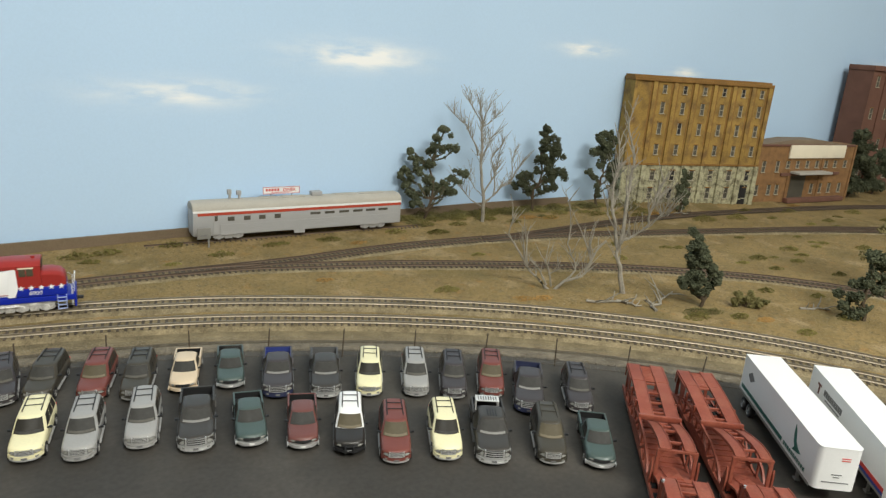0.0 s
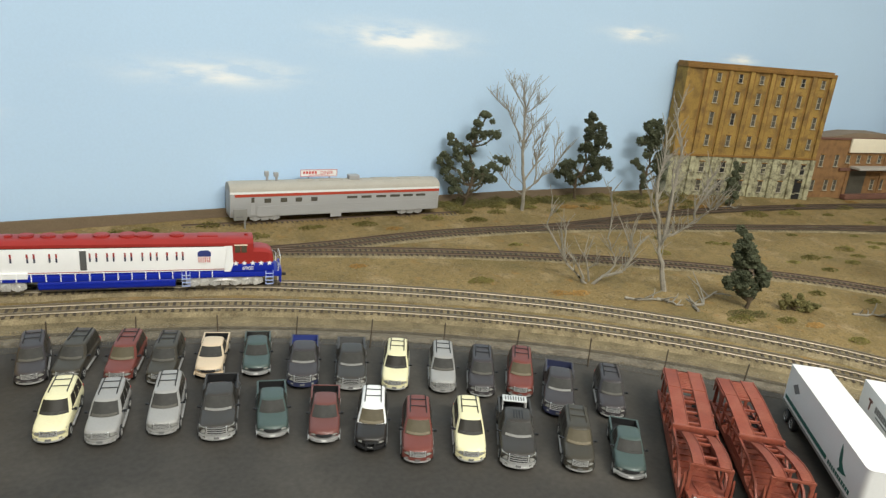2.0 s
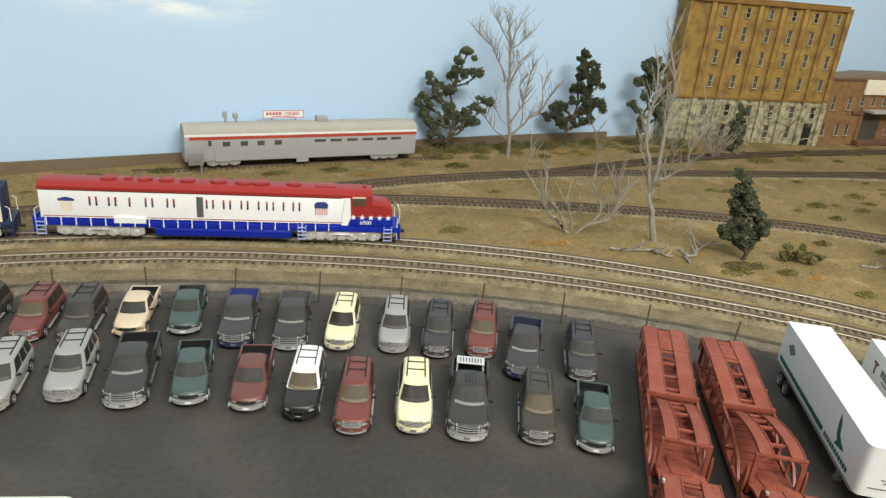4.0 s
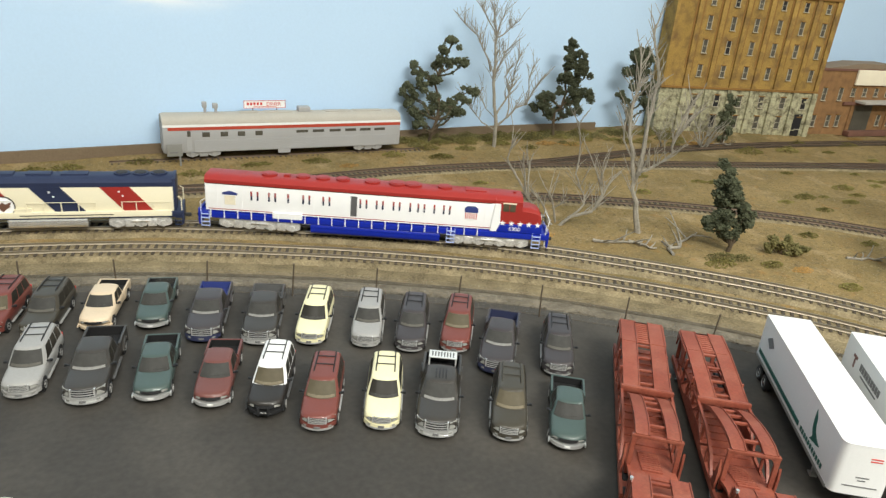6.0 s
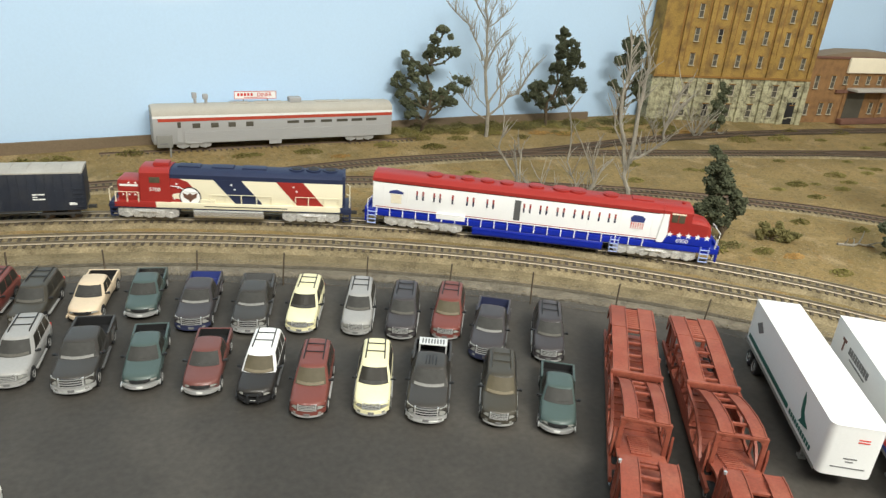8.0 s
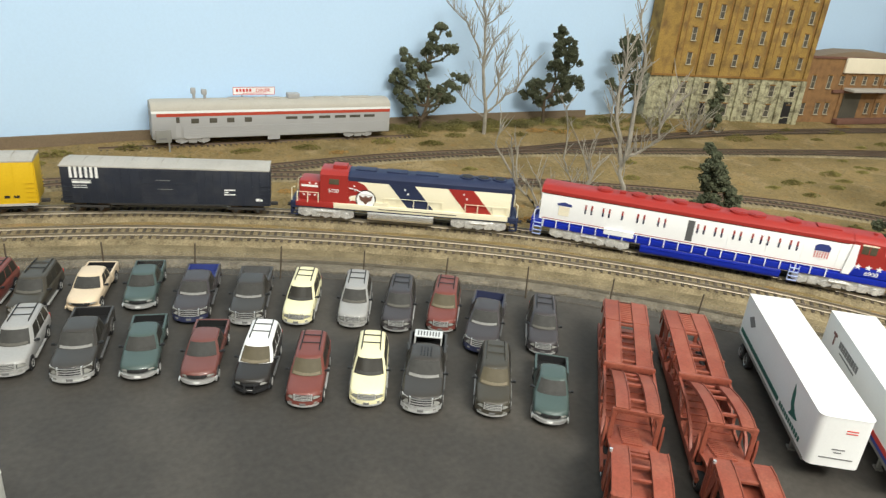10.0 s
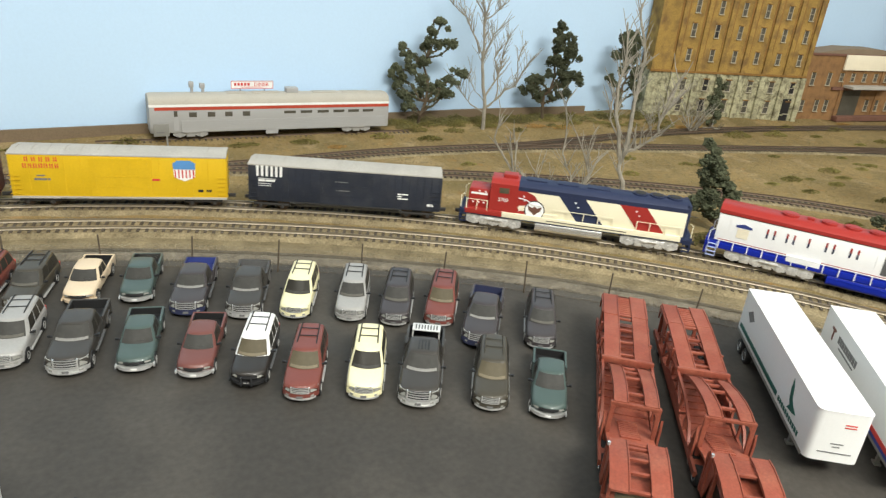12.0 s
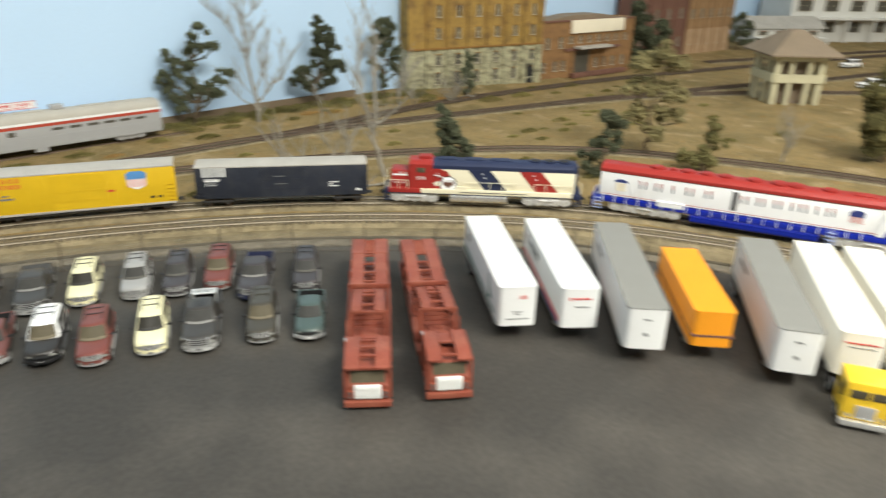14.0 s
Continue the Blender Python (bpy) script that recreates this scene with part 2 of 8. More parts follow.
M["facade_dark"] = mat("sooted_ochre", (0.22, 0.115, 0.03), 0.85, var=0.35, s1=30)
M["stone"] = mat("pale_rubble", (0.37, 0.35, 0.225), 0.9, var=0.45, s1=45, s2=400, bump=0.8, dirt=(0.10, 0.085, 0.05), dirt_amt=0.9)
M["brick_red"] = mat("red_brick", (0.245, 0.132, 0.054), 0.9, var=0.25, s1=35, s2=600, bump=0.3, dirt=(0.115, 0.06, 0.032), dirt_amt=0.5)
M["brick_brown"] = mat("brown_brick", (0.15, 0.072, 0.05), 0.9, var=0.25, s1=30, s2=600, bump=0.3)
M["brick_pale"] = mat("pale_tan_brick", (0.36, 0.24, 0.14), 0.9, var=0.25, s1=30, s2=600, bump=0.3)
M["brick_tan"] = mat("tan_brick", (0.26, 0.155, 0.075), 0.9, var=0.25, s1=30, s2=600, bump=0.3)
M["window_frame"] = mat("window_paint", (0.40, 0.36, 0.27), 0.7, var=0.1)
M["window_dark"] = mat("window_dark", (0.075, 0.068, 0.052), 0.6, var=0.3)
M["sign_cream"] = mat("faded_sign", (0.76, 0.69, 0.54), 0.8, var=0.1)
M["hut_cream"] = mat("hut_cream", (0.52, 0.48, 0.32), 0.8, var=0.15)
M["hut_roof"] = mat("hut_roof", (0.21, 0.16, 0.11), 0.85, var=0.15)
M["house_white"] = mat("house_white", (0.62, 0.61, 0.57), 0.8, var=0.08)


# ---- mesh helpers ----
class Build:
    """A bmesh with simple solids added one by one."""

    def __init__(self):
        self.bm = bmesh.new()

    def ring_solid(self, rings, cap=True):
        """Joins rings of equally many points into one closed solid."""
        vs = [[self.bm.verts.new(p) for p in r] for r in rings]
        n = len(vs[0])
        for a, b in zip(vs, vs[1:]):
            for i in range(n):
                self.bm.faces.new((a[i], a[(i + 1) % n], b[(i + 1) % n], b[i]))
        if cap:
            self.bm.faces.new(vs[0][::-1])
            self.bm.faces.new(vs[-1])
        return self

    def box(self, x0, x1, y0, y1, z0, z1, bev=0.0):
        r = bmesh.ops.create_cube(self.bm, size=1, matrix=Matrix.Translation(((x0 + x1) / 2, (y0 + y1) / 2, (z0 + z1) / 2)) @ Matrix.Diagonal((abs(x1 - x0), abs(y1 - y0), abs(z1 - z0), 1)))
        if bev:
            es = {e for v in r["verts"] for e in v.link_edges}
            bmesh.ops.bevel(self.bm, geom=list(es), offset=bev, segments=2, affect="EDGES", profile=0.6)
        return self

    def cyl(self, a, b, r, seg=10, r2=None):
        a, b = Vector(a), Vector(b)
        d = (b - a).normalized()
        u = d.orthogonal().normalized()
        v = d.cross(u)
        r2 = r if r2 is None else r2
        ring = lambda c, q: [c + (u * math.cos(2 * math.pi * i / seg) + v * math.sin(2 * math.pi * i / seg)) * q for i in range(seg)]
        return self.ring_solid([ring(a, r), ring(b, r2)])

    def prism(self, pts, axis, a, b):
        """A flat outline (two coordinates) pushed along the third axis from a to b."""
        def at(p, d):
            q = list(p)
            q.insert("xyz".index(axis), d)
            return q
        return self.ring_solid([[at(p, a) for p in pts], [at(p, b) for p in pts]])

    def tube(self, pts, r, seg=5, r2=None):
        pts = [Vector(p) for p in pts]
        rings = []
        for i, p in enumerate(pts):
            d = (pts[min(i + 1, len(pts) - 1)] - pts[max(i - 1, 0)]).normalized()
            u = d.orthogonal().normalized()
            v = d.cross(u)
            q = r if r2 is None else r + (r2 - r) * i / (len(pts) - 1)
            rings.append([p + (u * math.cos(2 * math.pi * k / seg) + v * math.sin(2 * math.pi * k / seg)) * q for k in range(seg)])
        return self.ring_solid(rings)

    def slab(self, quad, u0, u1, v0, v1, off, th):
        """A thin plate on part of a four-cornered face (corners anticlockwise from outside)."""
        a, b, c, d = (Vector(p) for p in quad)
        f = lambda u, v: a.lerp(b, u).lerp(d.lerp(c, u), v)
        n = (b - a).cross(d - a).normalized()
        base = [f(u0, v0), f(u1, v0), f(u1, v1), f(u0, v1)]
        return self.ring_solid([[p + n * (off - th) for p in base], [p + n * off for p in base]])

    def blob(self, c, r, sub=1, rough=0.35, squash=1.0):
        m = bmesh.ops.create_icosphere(self.bm, subdivisions=sub, radius=r, matrix=Matrix.Translation(c) @ Matrix.Diagonal((1, 1, squash, 1)))
        for v in m["verts"]:
            v.co += (v.co - Vector(c)) * random.uniform(-rough, rough)
        return self

    def mesh(self, name, material, smooth=35):
        bmesh.ops.recalc_face_normals(self.bm, faces=self.bm.faces)
        me = bpy.data.meshes.new(name)
        self.bm.to_mesh(me)
        self.bm.free()
        me.materials.append(material)
        if smooth:
            me.polygons.foreach_set("use_smooth", [True] * len(me.polygons))
            me.set_sharp_from_angle(angle=radians(smooth))
        return me


ICO = bmesh.new()
bmesh.ops.create_icosphere(ICO, subdivisions=1, radius=1)
ICO_V = np.array([v.co[:] for v in ICO.verts])
ICO_F = np.array([[v.index for v in f.verts] for f in ICO.faces])
ICO.free()


class Lumps:
    """Many small rough lumps of foam in one mesh."""

    def __init__(self, seed):
        self.rng, self.v, self.f, self.n = np.random.RandomState(seed), [], [], 0

    def add(self, c, r, squash=0.8, rough=0.35):
        k = 1 + self.rng.uniform(-rough, rough, (len(ICO_V), 1))
        self.v.append(ICO_V * k * (r, r, r * squash) + np.array(c))
        self.f.append(ICO_F + self.n)
        self.n += len(ICO_V)

    def mesh(self, name, material, smooth=0):
        me = bpy.data.meshes.new(name)
        me.from_pydata(np.concatenate(self.v).tolist(), [], np.concatenate(self.f).tolist())
        me.materials.append(material)
        return me


def part(name, b, material, parent=None, label="", smooth=35):
    ob = new(name, b.mesh(name, material, smooth))
    if parent is not None:
        ob.parent = parent
    if label:
        ob["label"] = label
    return ob


def thing(name, m, label, category, group="", kind=""):
    ob = new(name)
    ob.matrix_basis = m
    return tagged(ob, label, category, group, kind)


def rounded(hy, z0, z1, r, n=3, x=0.0):
    """A ring in the y-z plane: a rectangle with rounded corners."""
    pts = []
    for cy, cz, a0 in ((hy - r, z1 - r, 0), (-hy + r, z1 - r, 90), (-hy + r, z0 + r, 180), (hy - r, z0 + r, 270)):
        for k in range(n):
            a = radians(a0 + 90 * k / (n - 1))
            pts.append((x, cy + r * math.cos(a), cz + r * math.sin(a)))
    return pts


class Curve2:
    """A smooth line through points of the plan, by its length."""

    def __init__(self, pts):
        p = [Vector(q) for q in pts]
        p = [p[0] * 2 - p[1]] + p + [p[-1] * 2 - p[-2]]
        self.p = []
        for i in range(1, len(p) - 2):
            for k in range(24):
                t = k / 24
                self.p.append(0.5 * (2 * p[i] + (p[i + 1] - p[i - 1]) * t + (2 * p[i - 1] - 5 * p[i] + 4 * p[i + 1] - p[i + 2]) * t * t + (3 * p[i] - p[i - 1] - 3 * p[i + 1] + p[i + 2]) * t ** 3))
        self.p.append(p[-2])
        self.s = [0.0]
        for a, b in zip(self.p, self.p[1:]):
            self.s.append(self.s[-1] + (b - a).length)
        self.px, self.py = [q.x for q in self.p], [q.y for q in self.p]

    def at(self, s):
        if s <= 0:
            return self.p[0] + (self.p[1] - self.p[0]).normalized() * s
        if s >= self.s[-1]:
            return self.p[-1] + (self.p[-1] - self.p[-2]).normalized() * (s - self.s[-1])
        return Vector((float(np.interp(s, self.s, self.px)), float(np.interp(s, self.s, self.py))))

    def way(self, s):
        return (self.at(s + 0.004) - self.at(s - 0.004)).normalized()

    def near(self, x, y):
        k = min(range(len(self.p)), key=lambda i: (self.px[i] - x) ** 2 + (self.py[i] - y) ** 2)
        return self.s[k]

    def side(self, x, y):
        """Distance from the line, positive on its left."""
        s = self.near(x, y)
        q, w = self.at(s), self.way(s)
        return w.x * (y - q.y) - w.y * (x - q.x)


# ---- the setting ----
MAIN = Curve2([(-1.9, 0.20), (-0.9, 0.215), (-0.5, 0.213), (-0.34, 0.205), (-0.272, 0.197), (-0.209, 0.189), (-0.15, 0.179), (-0.077, 0.162), (0.008, 0.133), (0.115, 0.088),
               (0.234, 0.023), (0.333, -0.050), (0.419, -0.128), (0.475, -0.193), (0.54, -0.29), (0.595, -0.41), (0.63, -0.55), (0.645, -0.75), (0.645, -1.2)])
NEAR_D, FENCE_D, LOT_D, STEP_D = -0.054, -0.127, -0.112, -0.0985


def offset_curve(curve, d, s0, s1, step=0.05):
    pts = []
    s = s0
    while s <= s1:
        q, w = curve.at(s), curve.way(s)
        pts.append((q.x - w.y * d, q.y + w.x * d))
        s += step
    return Curve2(pts)


S_MIN, S_MAX = MAIN.near(-1.2, 0.21), MAIN.near(0.64, -0.8)
NEAR = offset_curve(MAIN, NEAR_D, S_MIN, S_MAX)
FENCE = offset_curve(MAIN, FENCE_D, S_MIN, S_MAX)
LOT_EDGE = offset_curve(MAIN, LOT_D, S_MIN, S_MAX)
STEP_EDGE = offset_curve(MAIN, STEP_D, S_MIN, S_MAX)
TRUNK_A = Curve2([(-0.9, 0.235), (-0.45, 0.252), (-0.30, 0.262), (-0.197, 0.270), (-0.10, 0.273), (-0.02, 0.274), (0.056, 0.279), (0.219, 0.297), (0.43, 0.290), (0.63, 0.255), (0.853, 0.210),
                  (1.049, 0.170), (1.187, 0.130), (1.46, 0.06), (1.7, -0.02), (2.0, -0.09), (2.8, -0.3)])
LINE_B = Curve2([(-0.10, 0.272), (-0.02, 0.268), (0.048, 0.254), (0.18, 0.221), (0.339, 0.166), (0.486, 0.103), (0.617, 0.025), (0.70, -0.045), (0.765, -0.125), (0.825, -0.23), (0.88, -0.36), (0.92, -0.52), (0.94, -0.8)])
LINE_C = Curve2([(0.95, 0.19), (1.10, 0.145), (1.238, 0.090), (1.386, 0.005), (1.55, -0.11), (1.8, -0.32)])
LINE_D = Curve2([(0.36, 0.292), (0.47, 0.300), (0.62, 0.320), (0.75, 0.330), (0.9, 0.328), (1.05, 0.318), (1.3, 0.29), (1.6, 0.23), (2.0, 0.14), (2.6, -0.02)])
LINE_E = Curve2([(1.75, 0.30), (1.95, 0.24), (2.3, 0.14), (2.8, -0.02)])
WALL = [(-2.2, 0.30), (-0.9, 0.352), (-0.33, 0.392), (0.0, 0.420), (0.42, 0.455), (0.66, 0.462), (1.1, 0.475), (1.6, 0.50), (2.2, 0.52), (2.9, 0.60), (3.6, 0.62)]


def side_array(curve, X, Y):
    px, py = np.array(curve.px), np.array(curve.py)
    out = np.zeros(X.shape)
    for i in range(X.shape[0]):
        d = (X[i][:, None] - px) ** 2 + (Y[i][:, None] - py) ** 2
        k = np.clip(d.argmin(1), 1, len(px) - 2)
        wx, wy = px[k + 1] - px[k - 1], py[k + 1] - py[k - 1]
        n = np.hypot(wx, wy)
        out[i] = (wx * (Y[i] - py[k]) - wy * (X[i] - px[k])) / n
    return out


def rise(x, y, d):
    """Height of the scenery above the lot, without its small bumps."""
    if d < LOT_D - 0.004:
        return -0.004
    z = -0.003 + 0.0072 * min(max((d + 0.116) / 0.036, 0), 1)
    back = min(max((y - 0.30) / 0.10, 0), 1) * (1 if x < 1.2 else 0.5)
    return z + 0.009 * back * back


def bumps(x, y):
    return 0.0011 * noise.noise(Vector((x * 16, y * 16, 0))) + 0.0006 * noise.noise(Vector((x * 60, y * 60, 3)))


def ground_z(x, y):
    d = MAIN.side(x, y)
    b = bumps(x, y) if d > LOT_D + 0.035 else 0.0
    return rise(x, y, d) + b


def build_ground():
    xs = list(np.arange(-2.2, -0.5, 0.06)) + list(np.arange(-0.5, 1.3, 0.009)) + list(np.arange(1.3, 3.61, 0.03))
    ys = list(np.arange(-1.0, -0.3, 0.02)) + list(np.arange(-0.3, 0.66, 0.008))
    X, Y = np.meshgrid(xs, ys)
    D = side_array(MAIN, X, Y)
    verts, faces = [], []
    nx = len(xs)
    for j, y in enumerate(ys):
        for i, x in enumerate(xs):
            d = float(D[j, i])
            b = bumps(x, y) if d > LOT_D + 0.035 else 0.0
            verts.append((x, y, rise(x, y, d) + b))
    for j in range(len(ys) - 1):
        for i in range(nx - 1):
            a = j * nx + i
            faces.append((a, a + 1, a + nx + 1, a + nx))
    me = bpy.data.meshes.new("ground")
    me.from_pydata(verts, [], faces)
    me.materials.append(M["sand"])
    me.polygons.foreach_set("use_smooth", [True] * len(me.polygons))
    tagged(new("ground", me), "tan sifted-sand layout scenery with turf drifts", "ground", kind="structure")


def build_lot():
    b = Build()
    rows = []
    s = 0.0
    while s < LOT_EDGE.s[-1]:
        q = LOT_EDGE.at(s)
        rows.append((q.x, q.y))
        s += 0.03
    top, low = [], []
    for x, y in rows:
        top.append([b.bm.verts.new((x + (fx - x) * k, y + (-0.98 - y) * k, 0.0)) for k, fx in ((k / 10, x * 0.8 - 0.1) for k in range(11))])
    for a, c in zip(top, top[1:]):
        for k in range(10):
            b.bm.faces.new((a[k], a[k + 1], c[k + 1], c[k]))
    ob = part("parking_lot", b, M["asphalt"])
    tagged(ob, "dark worn asphalt parking lot sheet with dusty smears", "pavement", kind="structure")
    # dusty grey gravel strip, a small step coloured as shadow, and the tan shoulder of the near track
    pts = [(MAIN.at(s), MAIN.way(s)) for s in np.arange(S_MIN, S_MAX, 0.008)]
    for name, mt, label, prof, rough in (("gravel_strip", "kerb", "dusty grey gravel strip beside the lot", ((-0.1128, -0.0006), (-0.1116, 0.0007), (-0.108, 0.0013), (-0.104, 0.0017), (-0.0992, 0.0021)), 0.0004),
                                         ("roadbed_edge", "shadow_gravel", "roadbed edge with the fence line's shadow in its colour", ((-0.0998, 0.0014), (-0.0990, 0.0030), (-0.0982, 0.0042), (-0.0974, 0.0043)), 0.0004),
                                         ("ballast_shoulder", "shoulder", "tan gravel shoulder between fence and track", ((-0.0978, 0.0040), (-0.093, 0.0050), (-0.088, 0.0056), (-0.083, 0.0056), (-0.077, 0.0050)), 0.0006)):
        b = Build()
        vs = [[b.bm.verts.new((q.x - w.y * d, q.y + w.x * d, z + rough * noise.noise(Vector((q.x * 90, q.y * 90, d * 90))))) for d, z in prof] for q, w in pts]
        for a, c in zip(vs, vs[1:]):
            for k in range(len(prof) - 1):
                b.bm.faces.new((a[k], a[k + 1], c[k + 1], c[k]))
        tagged(part(name, b, M[mt], smooth=80), label, "gravel", kind="structure")
    # loose stones: a ragged shadow-dark line where the lot's sheet ends, crumbs along the step, pale dust on the lot's
    # rim
    for seed, mt, curve, lo, hi, zz, count, r0, r1, label in ((5, "kerb", LOT_EDGE, 0.0, 0.014, 0.0001, 5200, 0.0002, 0.0005, "pale dust and grit along the lot's rim"),
                                                              (6, "shadow_gravel", LOT_EDGE, -0.0016, 0.0016, 0.0007, 3400, 0.0004, 0.0009, "ragged grit where the lot ends, darkened as the fence's shadow"),
                                                              (7, "shadow_gravel", STEP_EDGE, -0.0010, 0.0016, 0.0030, 2600, 0.0003, 0.0008, "crumbs along the roadbed's edge, darkened as the fence's shadow")):
        g = Lumps(seed)
        for k in range(count):
            s = g.rng.uniform(0.0, curve.s[-1] - 0.02)
            if mt == "shadow_gravel" and noise.noise(Vector((s * 55, seed, 0))) + g.rng.normal(0, 0.3) < -0.1:
                continue
            q, w = curve.at(s), curve.way(s)
            o = lo + (hi - lo) * g.rng.uniform() ** (1.8 if seed == 5 else 1.0)
            g.add((q.x + w.y * o, q.y - w.x * o, zz), g.rng.uniform(r0, r1), 0.6, 0.4)
        tagged(part("gravel", g, M[mt], smooth=0), label, "gravel", kind="stuff")


def build_walls():
    b = Build()
    th = 0.02
    vs = []
    for x, y in WALL:
        vs.append([b.bm.verts.new(p) for p in ((x, y, -1.0), (x, y, 1.7), (x, y + th, 1.7), (x, y + th, -1.0))])
    for a, c in zip(vs, vs[1:]):
        for k in range(4):
            b.bm.faces.new((a[k], c[k], c[(k + 1) % 4], a[(k + 1) % 4]))
    tagged(part("wall_north", b, M["sky"], smooth=60), "sky-blue painted backdrop wall with brushed white clouds", "backdrop wall", kind="structure")
    # hardboard edge along the foot of the backdrop
    b = Build()
    foot = [p for p in WALL if p[0] < 0.5] + [(0.655, 0.460)]
    b.ring_solid([[(x, y - 0.0125, 0.0), (x, y - 0.0085, 0.0), (x, y - 0.0085, 0.0255), (x, y - 0.0125, 0.0255)] for x, y in foot])
    tagged(part("baseboard", b, M["strip"]), "brown hardboard strip along the foot of the backdrop", "trim", kind="structure")
    for name, box in (("wall_west", (-2.24, -2.2, -2.8, 0.3, -1.0, 1.7)), ("wall_east", (3.6, 3.64, -2.8, 0.64, -1.0, 1.7)), ("wall_south", (-2.24, 3.64, -2.84, -2.8, -1.0, 1.7))):
        tagged(part(name, Build().box(*box), M["plaster"]), "plain pale room wall", "wall", kind="structure")
    tagged(part("floor", Build().box(-2.24, 3.64, -2.84, 0.7, -1.04, -1.0), M["trim"]), "plain dark room floor", "floor", kind="structure")
    tagged(part("ceiling", Build().box(-2.24, 3.64, -2.84, 0.7, 1.7, 1.74), M["plaster"]), "plain white room ceiling", "ceiling", kind="structure")


def railway(name, curve, s0, s1, top, label, single=False, rail="rail", bed=True, gap=0.0072):
    """Rails on ties on a low bed; top is the height of the railhead."""
    root = thing(name, Matrix(), label, "railway track", kind="structure")
    step = 0.012
    n = int((s1 - s0) / step)
    fr = [(curve.at(s0 + k * step), curve.way(s0 + k * step)) for k in range(n + 1)]
    for sgn in (-1, 1):
        b = Build()
        prof = ((-0.0011, 0.0), (0.0011, 0.0), (0.0004, 0.0009), (0.0004, 0.0018), (0.0006, 0.0025), (-0.0006, 0.0025), (-0.0004, 0.0018), (-0.0004, 0.0009))
        b.ring_solid([[(q.x - w.y * (sgn * 0.0085 + o), q.y + w.x * (sgn * 0.0085 + o), top - 0.0025 + z) for o, z in prof] for q, w in fr])
        part("rail", b, M[rail], root, smooth=50)
    if bed:
        b = Build()
        prof = ((-0.024, -0.0085), (-0.0172, -0.0036), (0.0172, -0.0036), (0.024, -0.0085))
        b.ring_solid([[(q.x - w.y * o, q.y + w.x * o, top + z) for o, z in prof] for q, w in fr])
        part("ballast_bed", b, M["ballast"], root)
    rnd = random.Random(name)
    tie = Build().box(-0.0013, 0.0013, -0.0145, 0.0145, -0.0018, 0.0, 0.0002)
    tie_mesh = tie.mesh("tie", M["tie"], 0)
    k, s = 0, s0 + 0.003
    joined = bmesh.new()
    while s < s1:
        q, w = curve.at(s), curve.way(s)
        m = Matrix.Translation((q.x, q.y, top - 0.0025 + rnd.uniform(-0.0002, 0.0001))) @ Matrix.Rotation(math.atan2(w.y, w.x) + rnd.uniform(-0.02, 0.02), 4, "Z")
        if single and k < 300 and -0.4 < q.x:
            o = new("tie", tie_mesh)
            o.parent = root
            o.matrix_basis = m
            k += 1
        else:
            f0 = len(joined.verts)
            joined.from_mesh(tie_mesh)
            joined.verts.ensure_lookup_table()
            for v in joined.verts[f0:]:
                v.co = m @ v.co
        s += gap
    if len(joined.verts):
        me = bpy.data.meshes.new("ties")
        joined.to_mesh(me)
        me.materials.append(M["tie"])
        o = new("ties", me)
        o.parent = root
        o["kind"] = "stuff"
    joined.free()
    return root


def build_fence():
    fence = thing("chain_link_fence", Matrix(), "rusty fence posts carrying fine see-through netting", "fence")
    s_ref = FENCE.near(0.0, 0.0)
    posts = [s_ref + 0.0685 * k for k in range(-9, 9)]
    mesh = Build().cyl((0, 0, -0.002), (0, 0, 0.0295), 0.00065, 7).mesh("post", M["post"])
    for s in posts:
        q = FENCE.at(s)
        o = new("post", mesh)
        o.parent = fence
        o.matrix_basis = pose(q.x, q.y, 0, random.uniform(-2.5, 2.5), random.uniform(-2.5, 2.5), 0)
    net = bpy.data.materials.new("netting")
    net.use_nodes = True
    nt = net.node_tree
    p = nt.nodes["Principled BSDF"]
    p.inputs["Base Color"].default_value, p.inputs["Roughness"].default_value = (0.26, 0.25, 0.22, 1), 0.8
    p.inputs["Alpha"].default_value = 0.13
    b = Build()
    s = posts[0]
    vs = []
    while s < posts[-1]:
        q = FENCE.at(s)
        vs.append([b.bm.verts.new((q.x, q.y, z)) for z in (0.001, 0.022)])
        s += 0.015
    for a, c in zip(vs, vs[1:]):
        b.bm.faces.new((a[0], c[0], c[1], a[1]))
    o = part("netting", b, net, fence, "fine translucent netting")
    for z, r in ((0.0018, 0.00018),):
        b = Build().tube([(*FENCE.at(posts[0] + k * 0.03), z) for k in range(int((posts[-1] - posts[0]) / 0.03))], r, 4)
        part("wire", b, M["post"], fence)


build_walls()
build_ground()
build_lot()
railway("track_1", NEAR, 0.0, NEAR.s[-1], 0.011, "nickel-railed track on tan ballast beside the lot fence", True)
railway("track_2", MAIN, 0.3, MAIN.near(0.645, -1.0), 0.011, "nickel-railed main track on tan ballast under the train", True)
railway("track_3", TRUNK_A, 0.0, TRUNK_A.s[-1], 0.0095, "weathered dark back track curving past the trees", rail="rail_rust")
railway("track_4", LINE_B, 0.0, LINE_B.s[-1], 0.0093, "weathered dark branch track across the sand", rail="rail_rust")
railway("track_5", LINE_C, 0.0, LINE_C.s[-1], 0.0093, "weathered dark siding", rail="rail_rust")
railway("track_6", LINE_D, 0.0, LINE_D.s[-1], 0.0093, "rusty half-buried siding before the warehouses", rail="rail_rust", bed=False)
railway("track_7", LINE_E, 0.0, LINE_E.s[-1], 0.0093, "weathered far yard track", rail="rail_rust")
build_fence()


